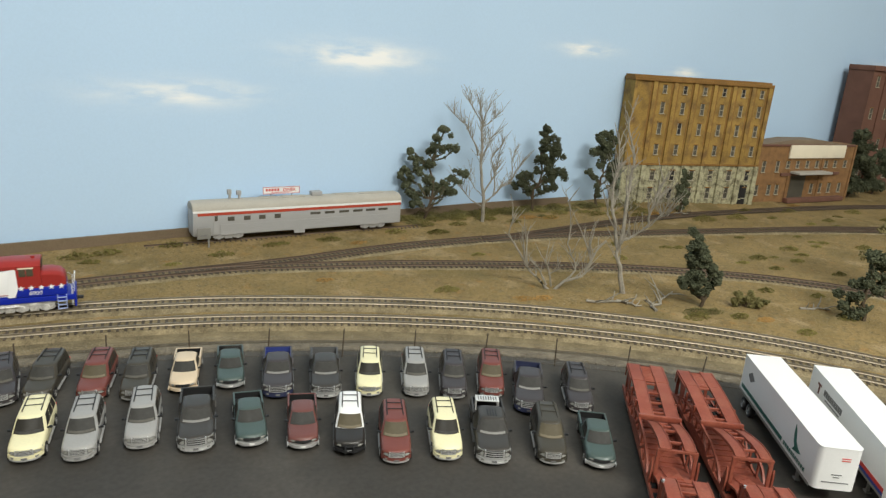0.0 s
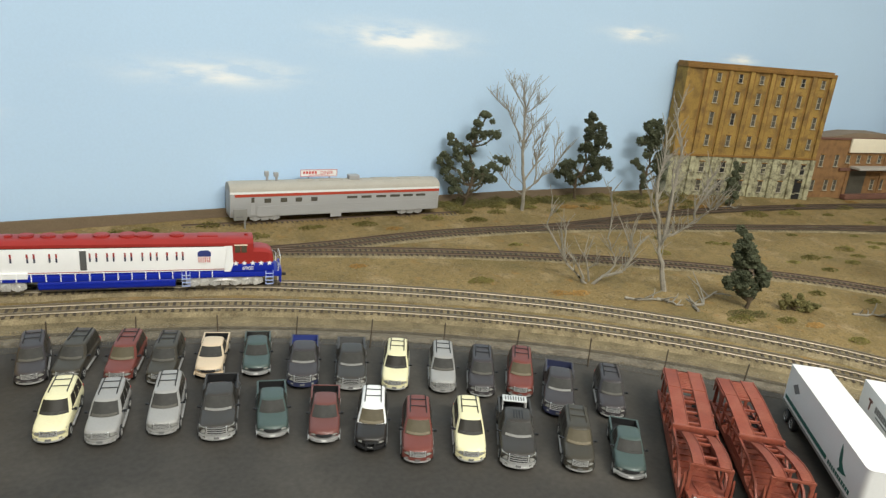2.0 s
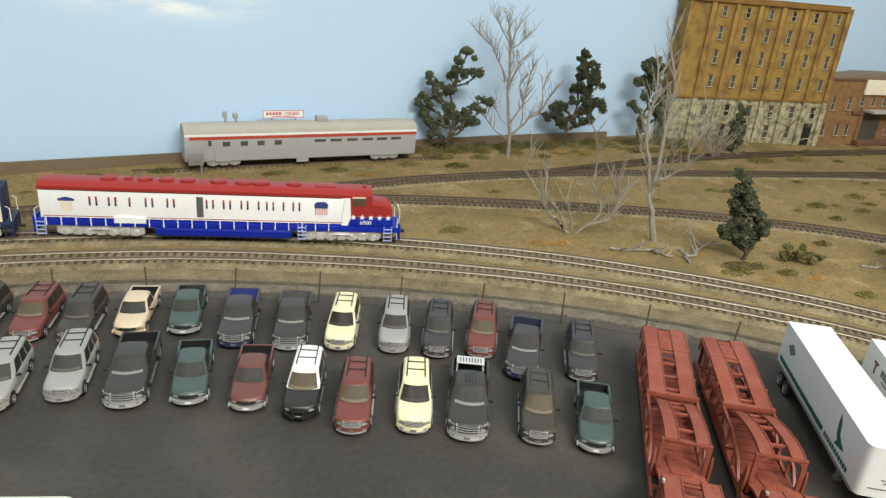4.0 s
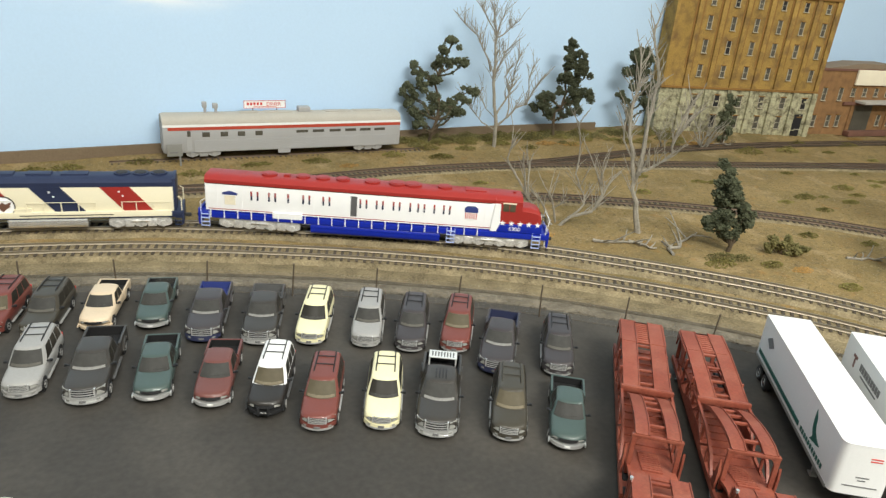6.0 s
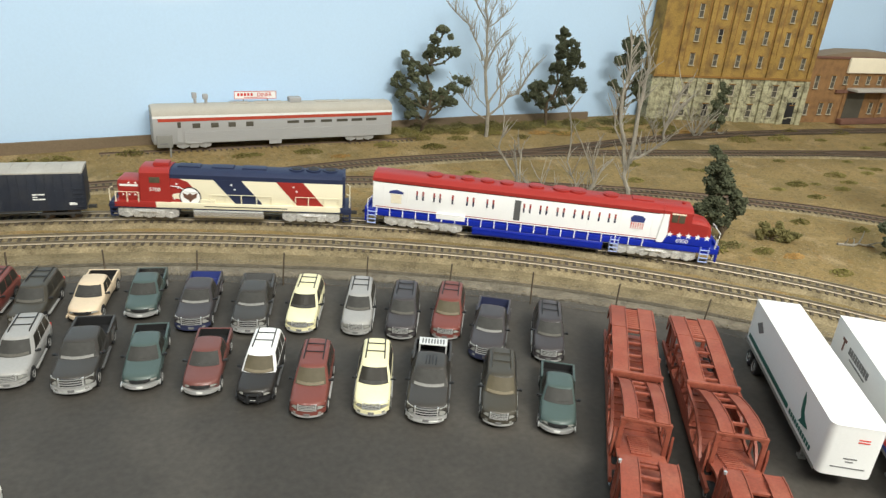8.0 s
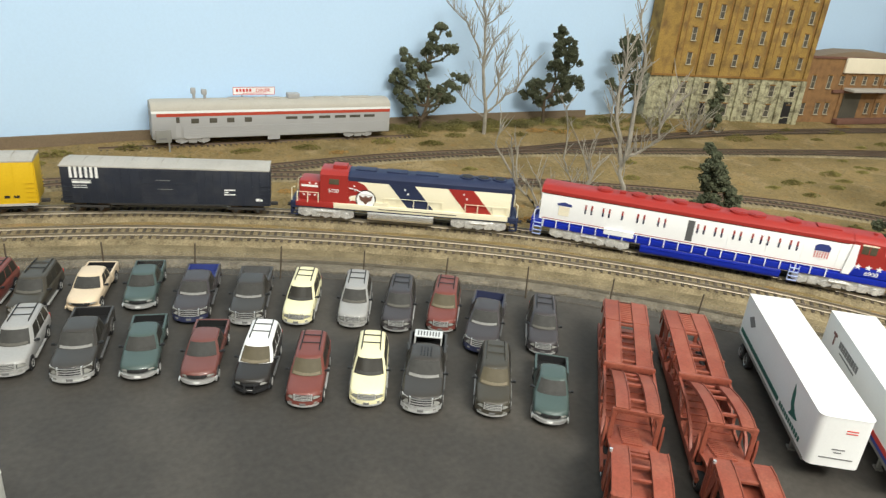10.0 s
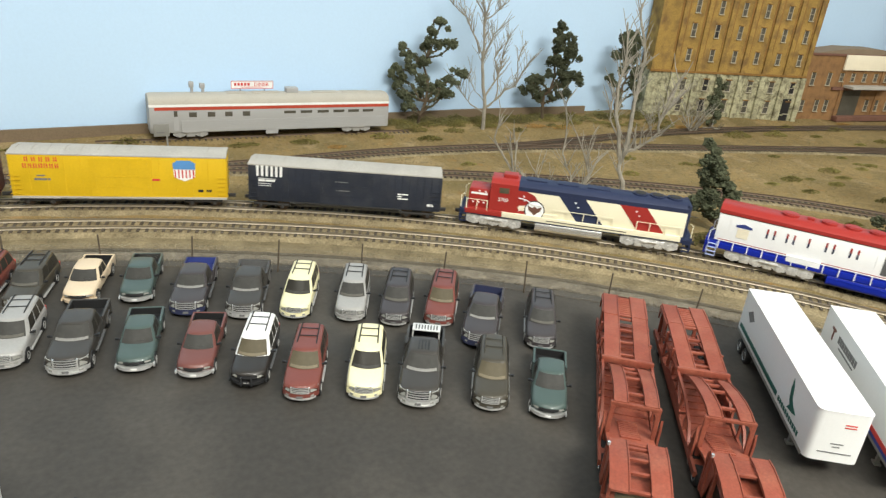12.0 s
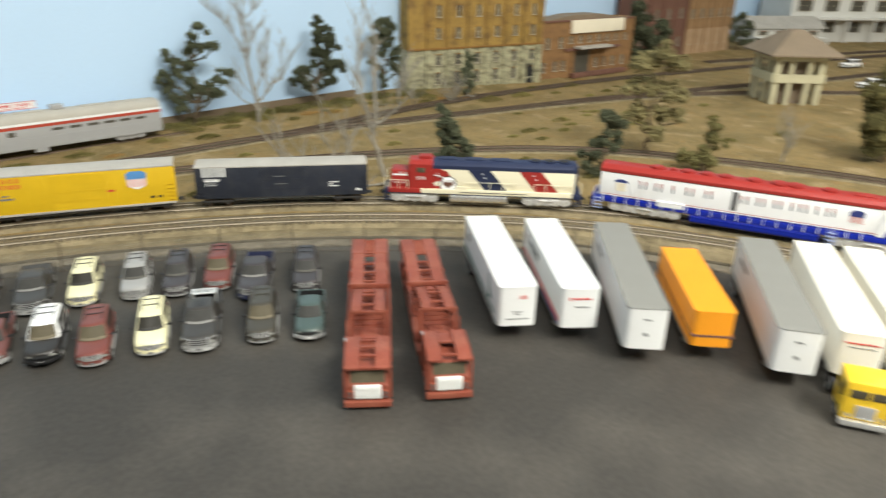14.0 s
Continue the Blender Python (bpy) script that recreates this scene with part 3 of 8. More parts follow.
# ---- parked road vehicles ----
def wheel(parent, x, y, r, w, rim="chrome", seg=16):
    """A tyre with rounded shoulders and a dished rim."""
    s = 1 if y > 0 else -1
    ring = lambda yy, q: [(x + q * math.cos(2 * math.pi * k / seg), yy, r + q * math.sin(2 * math.pi * k / seg)) for k in range(seg)]
    t = part("wheel", Build().ring_solid([ring(y - w / 2, r * 0.86), ring(y - w * 0.36, r), ring(y + w * 0.36, r), ring(y + w / 2, r * 0.86)]), M["tyre"], parent)
    part("rim", Build().ring_solid([ring(y + s * w * 0.3, r * 0.60), ring(y + s * (w / 2 + 0.0003), r * 0.60), ring(y + s * (w / 2 + 0.0001), r * 0.50), ring(y + s * (w / 2 - 0.0006), r * 0.42), ring(y + s * (w / 2 + 0.0001), r * 0.16)]), M[rim], t, "bright wheel rim")
    return t


def nose_strip(name, parent, x, bow, hw, y0, y1, z0, z1, depth, material, label="", lean=0.0, n=8):
    """A strip that follows the rounded plan of a car's nose."""
    rings = []
    for k in range(n + 1):
        y = y0 + (y1 - y0) * k / n
        xf = x - bow * (y / hw) ** 2 - bow * 0.5 * abs(y / hw) ** 6
        rings.append([(xf, y, z0), (xf - lean, y, z1), (xf - lean - depth, y, z1), (xf - depth, y, z0)])
    return part(name, Build().ring_solid(rings), M[material], parent, label)


def lower_body(car, L, hy, stations, paint, bow):
    """Body below the glass: tucked sills, rounded shoulders, crowned hood and a nose bowed in plan."""
    half = ((0.88, 0.0), (0.965, 0.10), (1.0, 0.34), (0.995, 0.60), (0.968, 0.79), (0.91, 0.915), (0.80, 0.98), (0.52, 1.015), (0.18, 1.03))
    rings = []
    for x, k, z0, z1 in stations:
        h, w = z1 - z0, hy * k
        pts = [(f * w, z0 + g * h) for f, g in half]
        pts = pts + [(-y, z) for y, z in pts[::-1]]
        amt = max(0.0, (x - 0.45) / 0.55)
        rings.append([(x * L / 2 - amt * (bow * (y / hy) ** 2 + bow * 0.5 * abs(y / hy) ** 6), y, z) for y, z in pts])
    part("body", Build().ring_solid(rings), M[paint], car, smooth=55)


def cabin(car, rear0, front0, rear1, front1, w0, w1, z0, z1, paint, glaze, side_split, dash, bow=0.0034):
    """Greenhouse with bowed, leaning glass and a softly crowned roof."""
    wide = lambda v: w0 + (w1 - w0) * v ** 1.2
    front = lambda v, f: front0 + (front1 - front0) * v - bow * (1 - 0.45 * v) * f * f - 0.0012 * f ** 8
    back = lambda v, f: rear0 + (rear1 - rear0) * v + 0.0012 * f * f + 0.0010 * f ** 8
    steps = [-1 + 2 * k / 8 for k in range(9)]

    def ring(v, z, inset=0.0):
        w = wide(v) - inset
        return [(front(v, f) - inset, f * w, z) for f in steps] + [(back(v, f) + inset, f * w, z) for f in steps[::-1]]

    h = z1 - z0
    rings = [ring(v, z0 + h * v) for v in (0, 0.3, 0.6, 0.86)] + [ring(0.94, z0 + h * 0.95, 0.0002), ring(0.98, z0 + h * 0.99, 0.0010), ring(1.0, z1 + 0.0002, 0.0026)]
    part("cabin", Build().ring_solid(rings), M[paint], car, smooth=50)
    lean = Vector((h, 0, front0 - front1)).normalized()
    tilt = Vector((-h, 0, rear1 - rear0)).normalized()

    def pane(name, at, n, us, v0, v1, proud, material, label=""):
        rows = []
        for k in range(4):
            v = v0 + (v1 - v0) * k / 3
            pts = [Vector(at(u, v)) for u in us]
            rows.append([p + n * proud for p in pts] + [p - n * 0.0006 for p in pts[::-1]])
        part(name, Build().ring_solid(rows), M[material], car, label, smooth=50)

    screen = [0.89 * f for f in steps]
    pane("windshield", lambda u, v: (front(v, u), u * wide(v), z0 + h * v), lean, screen, 0.08, 0.86, 0.0002, glaze, "tinted windshield")
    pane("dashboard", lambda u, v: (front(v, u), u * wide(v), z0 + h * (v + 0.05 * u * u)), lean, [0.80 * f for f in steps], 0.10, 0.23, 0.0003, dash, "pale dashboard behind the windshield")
    pane("rear_window", lambda u, v: (back(v, u), u * wide(v), z0 + h * v), tilt, screen[::-1], 0.2, 0.84, 0.0002, "glass")
    for s in (-1, 1):
        for a, e in side_split:
            us = [a + (e - a) * k / 3 for k in range(4)]
            pane("side_window", lambda u, v: (back(v, 1) + (front(v, 1) - back(v, 1)) * u, s * wide(v), z0 + h * v), Vector((0, s, 0.25)).normalized(), us, 0.10, 0.82, 0.0002, "glass")
        mx = front(0.12, 1) - 0.0028
        arm = part("mirror", Build().box(mx - 0.0004, mx + 0.0010, s * w0 * 0.94, s * (w0 + 0.0022), z0 + 0.0005, z0 + 0.0011), M["black"], car)
        part("mirror_housing", Build().box(mx - 0.0006, mx + 0.0010, s * (w0 + 0.0012), s * (w0 + 0.0032), z0 + 0.0003, z0 + 0.0018, 0.0003), M["black"], arm)


def wheels_and_arches(car, hy, xs, r, width):
    for x in xs:
        for s in (-1, 1):
            part("wheel_arch", Build().cyl((x, s * (hy - 0.0030), r + 0.0003), (x, s * (hy + 0.00012), r + 0.0003), r * 1.17, 18), M["black"], car)
            wheel(car, x, s * (hy - width * 0.42), r, width, "silver")


def bright_front(car, L, hy, bow, z_hood, bumper, grille_w, lower="bumper_silver"):
    """Wide barred grille between large clear lamps over a deep bumper."""
    x = L / 2
    nose_strip("bumper", car, x + 0.0009, bow, hy, -hy * 1.0, hy * 1.0, 0.0040, 0.0068, 0.0035, bumper, "deep wrap-around bumper")
    nose_strip("bumper_trim", car, x + 0.0012, bow, hy, -hy * 0.86, hy * 0.86, 0.0034, 0.0046, 0.0035, lower, "bright lower bumper strip")
    g = nose_strip("grille", car, x + 0.0002, bow, hy, -hy * grille_w, hy * grille_w, 0.0072, z_hood, 0.0020, "black", "", 0.0005)
    for k in range(4):
        z = 0.0073 + k * (z_hood - 0.0080) / 3
        nose_strip("bar", g, x + 0.0005 - 0.0002 * k, bow, hy, -hy * grille_w * 0.97, hy * grille_w * 0.97, z, z + 0.00055, 0.0012, "bumper_silver", "bright grille bar")
    for s in (-1, 1):
        nose_strip("grille_side", g, x + 0.0007, bow, hy, s * hy * grille_w * 0.90, s * hy * grille_w * 1.03, 0.0072, z_hood + 0.0002, 0.0016, "bumper_silver", "", 0.0005, 2)
        nose_strip("headlight", car, x + 0.0002, bow, hy, s * hy * (grille_w + 0.06), s * hy * 0.96, 0.0078, z_hood - 0.0002, 0.0018, "lamp", "clear headlight", 0.0006, 4)
        nose_strip("fog_lamp", car, x + 0.0011, bow, hy, s * hy * 0.60, s * hy * 0.76, 0.0050, 0.0062, 0.0012, "lamp", "", 0.0, 2)
    nose_strip("number_plate", car, x + 0.0014, bow, hy, -0.0018, 0.0018, 0.0046, 0.0060, 0.0010, "grey_mark")


def slot_front(car, L, hy, bow, z_hood, bumper):
    """Smooth nose with a narrow dark slot over a bright wrap-around bumper."""
    x = L / 2
    nose_strip("bumper", car, x + 0.0012, bow, hy, -hy * 1.03, hy * 1.03, 0.0042, 0.0064, 0.0040, bumper, "bright wrap-around bumper")
    nose_strip("grille", car, x + 0.0003, bow, hy, -hy * 0.50, hy * 0.50, 0.0082, z_hood - 0.0012, 0.0020, "black", "narrow black grille slot", 0.0004)
    for s in (-1, 1):
        nose_strip("headlight", car, x + 0.0002, bow, hy, s * hy * 0.56, s * hy * 0.92, 0.0084, z_hood - 0.0012, 0.0018, "lamp", "clear headlight", 0.0004, 4)
        part("side_trim", Build().box(0.30 * L, 0.455 * L, *sorted((s * (hy * 0.97), s * (hy + 0.0005))), 0.0042, 0.0060, 0.0002), M[bumper], car, "bright trim along the fender")
    nose_strip("number_plate", car, x + 0.0014, bow, hy, -0.0018, 0.0018, 0.0050, 0.0062, 0.0010, "white_mark")


def suv(m, paint, label, glaze="glass_tan", roof=None, length=0.0625, rails="black", police=False):
    car = thing("suv", m, label, "car", "parked model cars")
    L, hy, bow = length, 0.0113, 0.0042
    lower_body(car, L, hy, ((-1.0, 0.84, 0.0050, 0.0124), (-0.985, 0.93, 0.0042, 0.0132), (-0.93, 0.98, 0.0037, 0.0137), (-0.80, 1.0, 0.0036, 0.0138), (0.10, 1.0, 0.0036, 0.0138), (0.35, 1.0, 0.0036, 0.0137), (0.50, 1.0, 0.0036, 0.0134),
                            (0.70, 0.995, 0.0037, 0.0129), (0.84, 0.985, 0.0038, 0.0124), (0.93, 0.97, 0.0040, 0.0119), (0.975, 0.95, 0.0042, 0.0113), (1.0, 0.92, 0.0048, 0.0102)), paint, bow)
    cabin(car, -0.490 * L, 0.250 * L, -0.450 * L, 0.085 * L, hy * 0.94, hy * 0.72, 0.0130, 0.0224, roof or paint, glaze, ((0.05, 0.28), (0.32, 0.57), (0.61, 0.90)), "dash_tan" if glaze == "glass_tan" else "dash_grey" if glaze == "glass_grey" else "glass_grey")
    wheels_and_arches(car, hy, (-0.29 * L, 0.31 * L), 0.0043, 0.0028)
    if police:
        slot_front(car, L, hy * 0.96, bow, 0.0112, "black")
        p = part("push_bar", Build().box(L / 2 + 0.0012, L / 2 + 0.0022, -0.0052, 0.0052, 0.0052, 0.0062, 0.0003), M["black"], car, "black push bar")
        for s in (-1, 1):
            part("push_upright", Build().box(L / 2 + 0.0006, L / 2 + 0.0022, s * 0.0030 - 0.0006, s * 0.0030 + 0.0006, 0.0040, 0.0100, 0.0003), M["black"], p)
    else:
        bright_front(car, L, hy * 0.96, bow, 0.0110, paint, 0.50)
    for s in (-1, 1):
        part("running_board", Build().box(-0.17 * L, 0.20 * L, *sorted((s * (hy * 0.94), s * (hy + 0.0009))), 0.0034, 0.0044, 0.0002), M["trim" if police else "silver"], car, "pale running board")
        part("tail_lamp", Build().box(-L / 2 - 0.0001, -L / 2 + 0.0012, *sorted((s * hy * 0.76, s * hy * 0.93)), 0.0090, 0.0124, 0.0002), M["red_mark"], car)
        part("roof_rail", Build().tube([(-0.43 * L, s * hy * 0.50, 0.0222), (-0.415 * L, s * hy * 0.50, 0.0231), (-0.05 * L, s * hy * 0.53, 0.0231), (-0.03 * L, s * hy * 0.53, 0.0222)], 0.00042, 5), M[rails], car)
    for x in (-0.31, -0.16):
        part("cross_bar", Build().cyl((x * L, -hy * 0.51, 0.0231), (x * L, hy * 0.51, 0.0231), 0.00036, 5), M[rails], car)
    return car


def pickup(m, paint, label, length=0.066, glaze="glass_grey", hy=0.0113, tall=0.0202, bed="black", bright=False, bumper="bumper_silver", roll=False):
    """A pickup: compact with a slotted nose, or (bright) a tall crew cab with a barred grille."""
    car = thing("pickup_truck", m, label, "pickup truck", "parked model cars")
    L, z, bow = length, tall / 0.020, 0.0042
    rear = (-0.16 if bright else -0.18) * L
    lower_body(car, L, hy, ((2 * rear / L, 0.98, 0.0042, 0.0131 * z), (0.0, 1.0, 0.0042, 0.0132 * z), (0.35, 1.0, 0.0042, 0.0132 * z), (0.50, 1.0, 0.0042, 0.0129 * z), (0.72, 0.995, 0.0042, 0.0124 * z), (0.86, 0.985, 0.0042, 0.0120 * z),
                            (0.94, 0.97, 0.0044, 0.0115 * z), (0.98, 0.95, 0.0047, 0.0108 * z), (1.0, 0.92, 0.0052, 0.0098 * z)), paint, bow)
    top = 0.0128 * z
    x0, x1 = -0.5 * L, rear - 0.0006
    bedp = part("cargo_bed", Build().box(x0, x1 + 0.001, -hy * 0.97, hy * 0.97, 0.0045, 0.0070, 0.0004), M[paint], car)
    for s in (-1, 1):
        part("bed_side", Build().box(x0, x1, *sorted((s * (hy - 0.0015), s * hy)), 0.0052, top, 0.0005), M[paint], bedp)
        part("bed_wall", Build().box(x0 + 0.0013, x1 - 0.0005, *sorted((s * (hy - 0.0015), s * (hy - 0.0019))), 0.0070, top - 0.0004), M[bed if bright and bed != "black" else "interior"], bedp, "inner bed wall")
    part("tailgate", Build().box(x0 - 0.0002, x0 + 0.0012, -hy + 0.001, hy - 0.001, 0.0060, top, 0.0004), M[paint], bedp)
    part("bed_liner", Build().box(x0 + 0.0013, x1 - 0.0005, -hy + 0.0016, hy - 0.0016, 0.0068, 0.0078, 0.0002), M[bed], bedp, "dark bed liner")
    for xx in (x0 + 0.0013, x1 - 0.0005):
        part("bed_end", Build().box(xx - 0.0001, xx + 0.0003, -hy + 0.0019, hy - 0.0019, 0.0070, top - 0.0004), M[bed if bright and bed != "black" else "interior"], bedp)
    for k in range(5):
        y = (-0.6 + 0.3 * k) * hy
        part("liner_rib", Build().box(x0 + 0.002, x1 - 0.001, y - 0.0006, y + 0.0006, 0.0077, 0.0081), M[bed], bedp)
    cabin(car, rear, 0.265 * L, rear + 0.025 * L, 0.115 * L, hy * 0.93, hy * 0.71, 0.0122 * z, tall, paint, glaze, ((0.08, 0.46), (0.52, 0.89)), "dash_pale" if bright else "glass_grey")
    wheels_and_arches(car, hy, (-0.33 * L, 0.33 * L), 0.0044 * z, 0.0030)
    if bright:
        bright_front(car, L, hy * 0.97, bow, 0.0110 * z, bumper, 0.56, bumper)
        for s in (-1, 1):
            part("running_board", Build().box(-0.15 * L, 0.19 * L, *sorted((s * (hy * 0.94), s * (hy + 0.0009))), 0.0044, 0.0054, 0.0002), M["trim"], car)
            part("fender_flare", Build().prism([(-0.43 * L, 0.0060), (-0.40 * L, 0.0100), (-0.36 * L, 0.0114), (-0.30 * L, 0.0114), (-0.26 * L, 0.0100), (-0.23 * L, 0.0060), (-0.25 * L, 0.0060), (-0.29 * L, 0.0096), (-0.37 * L, 0.0096), (-0.41 * L, 0.0060)], "y", *sorted((s * hy * 0.98, s * (hy + 0.0012)))), M[paint], car)
    else:
        slot_front(car, L, hy * 0.97, bow, 0.0112 * z, bumper)
    part("rear_bumper", Build().box(x0 - 0.0016, x0, -hy * 0.95, hy * 0.95, 0.0048, 0.0066, 0.0004), M[bumper], car)
    if roll:
        rz = top + 0.0012
        r = part("bed_rack", Build().box(x0 + 0.001, x0 + 0.0105, -hy * 0.74, hy * 0.74, rz, rz + 0.0008, 0.0003), M["grille_silver"], car, "bright slotted bed rack")
        for xx in (x0 + 0.002, x0 + 0.0095):
            for s in (-1, 1):
                part("rack_post", Build().box(xx - 0.0005, xx + 0.0005, s * hy * 0.7 - 0.0005, s * hy * 0.7 + 0.0005, 0.0075, rz), M["grille_silver"], r)
        for k in range(8):
            y = (-0.55 + 1.1 * k / 7) * hy
            part("slot", Build().box(x0 + 0.0032, x0 + 0.0088, y - 0.00045, y + 0.00045, rz + 0.0005, rz + 0.0010), M["trim"], r)
        for k in range(4):
            y = (-0.24 + 0.16 * k) * hy
            part("roof_rib", Build().box(-0.06 * L, 0.08 * L, y - 0.0004, y + 0.0004, tall - 0.0002, tall + 0.0006, 0.0002), M["black"], car)
    return car


def parked(fx, fy, ang, L):
    """Pose of a vehicle from the middle of its front bumper and its heading."""
    a = radians(ang)
    return pose(fx + 0.0018 - math.cos(a) * L / 2, fy - 0.0012 - math.sin(a) * L / 2, 0.0, 0, 0, ang)


SUV, PICK = 0.0625, 0.066
suv(parked(-0.262, -0.075, -101, SUV), "cream", "pale cream four-door wagon with roof rails in the front row", "glass")
suv(parked(-0.231, -0.088, -102, SUV), "silver", "silver-grey wagon with dark roof rails in the front row", "glass_grey")
suv(parked(-0.192, -0.089, -102.5, SUV), "silver", "silver-grey wagon with roof rails beside a dark pickup", "glass_grey")
pickup(parked(-0.158, -0.108, -103, 0.076), "dgrey", "dark grey crew-cab pickup with chrome grille", 0.076, hy=0.0128, tall=0.0228, bright=True)
pickup(parked(-0.121, -0.118, -102.5, PICK), "teal", "dusty teal pickup with an empty black bed")
pickup(parked(-0.089, -0.136, -108.5, PICK), "maroon", "dull maroon pickup with silver bumper and black bed")
suv(parked(-0.061, -0.155, -113, SUV), "near_black", "black police wagon with white roof and push bar", "glass_tan", roof="white_paint", police=True)
suv(parked(-0.035, -0.179, -113.6, SUV), "red_paint", "dark red wagon with red roof rails and chrome grille", "glass_tan")
suv(parked(0.001, -0.191, -114.9, SUV), "cream", "pale yellow-cream wagon with black roof rails", "glass")
pickup(parked(0.029, -0.209, -119, 0.078), "dgrey", "black crew-cab pickup with bright slotted bed rack", 0.078, hy=0.0130, tall=0.0232, roll=True, bright=True)
suv(parked(0.069, -0.227, -121.5, SUV), "olive", "dark olive-grey wagon with moulded roof rails", "glass_tan", rails="olive")
pickup(parked(0.098, -0.247, -125, PICK), "teal", "teal pickup with black bed at the row's end")
suv(parked(-0.277, 0.012, -92, SUV), "slate", "dark slate wagon in the back row by the fence", "glass_grey")
suv(parked(-0.254, 0.008, -107, SUV), "olive", "dark green-grey wagon in the back row", "glass_grey")
suv(parked(-0.217, -0.004, -106, SUV), "red_paint", "dark red wagon in the back row", "glass_tan")
suv(parked(-0.187, -0.016, -106, SUV), "olive", "charcoal wagon with roof rails in the back row", "glass_grey")
pickup(parked(-0.15, -0.018, -106, PICK), "beige", "pale beige pickup with a dark empty bed", glaze="glass_grey", bumper="beige")
pickup(parked(-0.113, -0.026, -104, PICK), "teal", "teal pickup in the back row by the fence")
pickup(parked(-0.082, -0.055, -107.7, 0.076), "slate", "slate crew-cab pickup with a bright blue bed", 0.076, hy=0.0126, tall=0.0222, bed="blue_paint", bumper="navy", bright=True)
pickup(parked(-0.046, -0.071, -109.6, 0.076), "dgrey", "dark grey crew-cab pickup with grey bed", 0.076, hy=0.0126, tall=0.0222, bed="trim", bright=True)
suv(parked(-0.012, -0.082, -114.8, SUV), "cream", "cream wagon with black roof rails in the back row", "glass")
suv(parked(0.025, -0.098, -115, SUV), "silver", "silver wagon with dark roof rails in the back row", "glass_grey")
suv(parked(0.053, -0.114, -118.3, SUV), "slate", "slate-blue wagon with chrome bumper in the back row", "glass_grey")
suv(parked(0.084, -0.125, -121.8, SUV), "red_paint", "brick-red wagon with chrome bumper in the back row", "glass_tan")
pickup(parked(0.098, -0.160, -125.5, 0.077), "slate", "slate crew-cab pickup with dark blue bed", 0.077, hy=0.0126, tall=0.0222, bed="navy", bumper="navy", bright=True)
suv(parked(0.140, -0.177, -123.5, 0.062), "slate", "slate-grey wagon with chrome bumper at the row's end", "glass_grey", length=0.062)


# ---- trailers, car transporters, lorries ----
def marks(parent, mesh_name, boxes, material, label):
    """Separate flat marks printed on a side."""
    for bx in boxes:
        part(mesh_name, Build().box(*bx), M[material], parent, label)


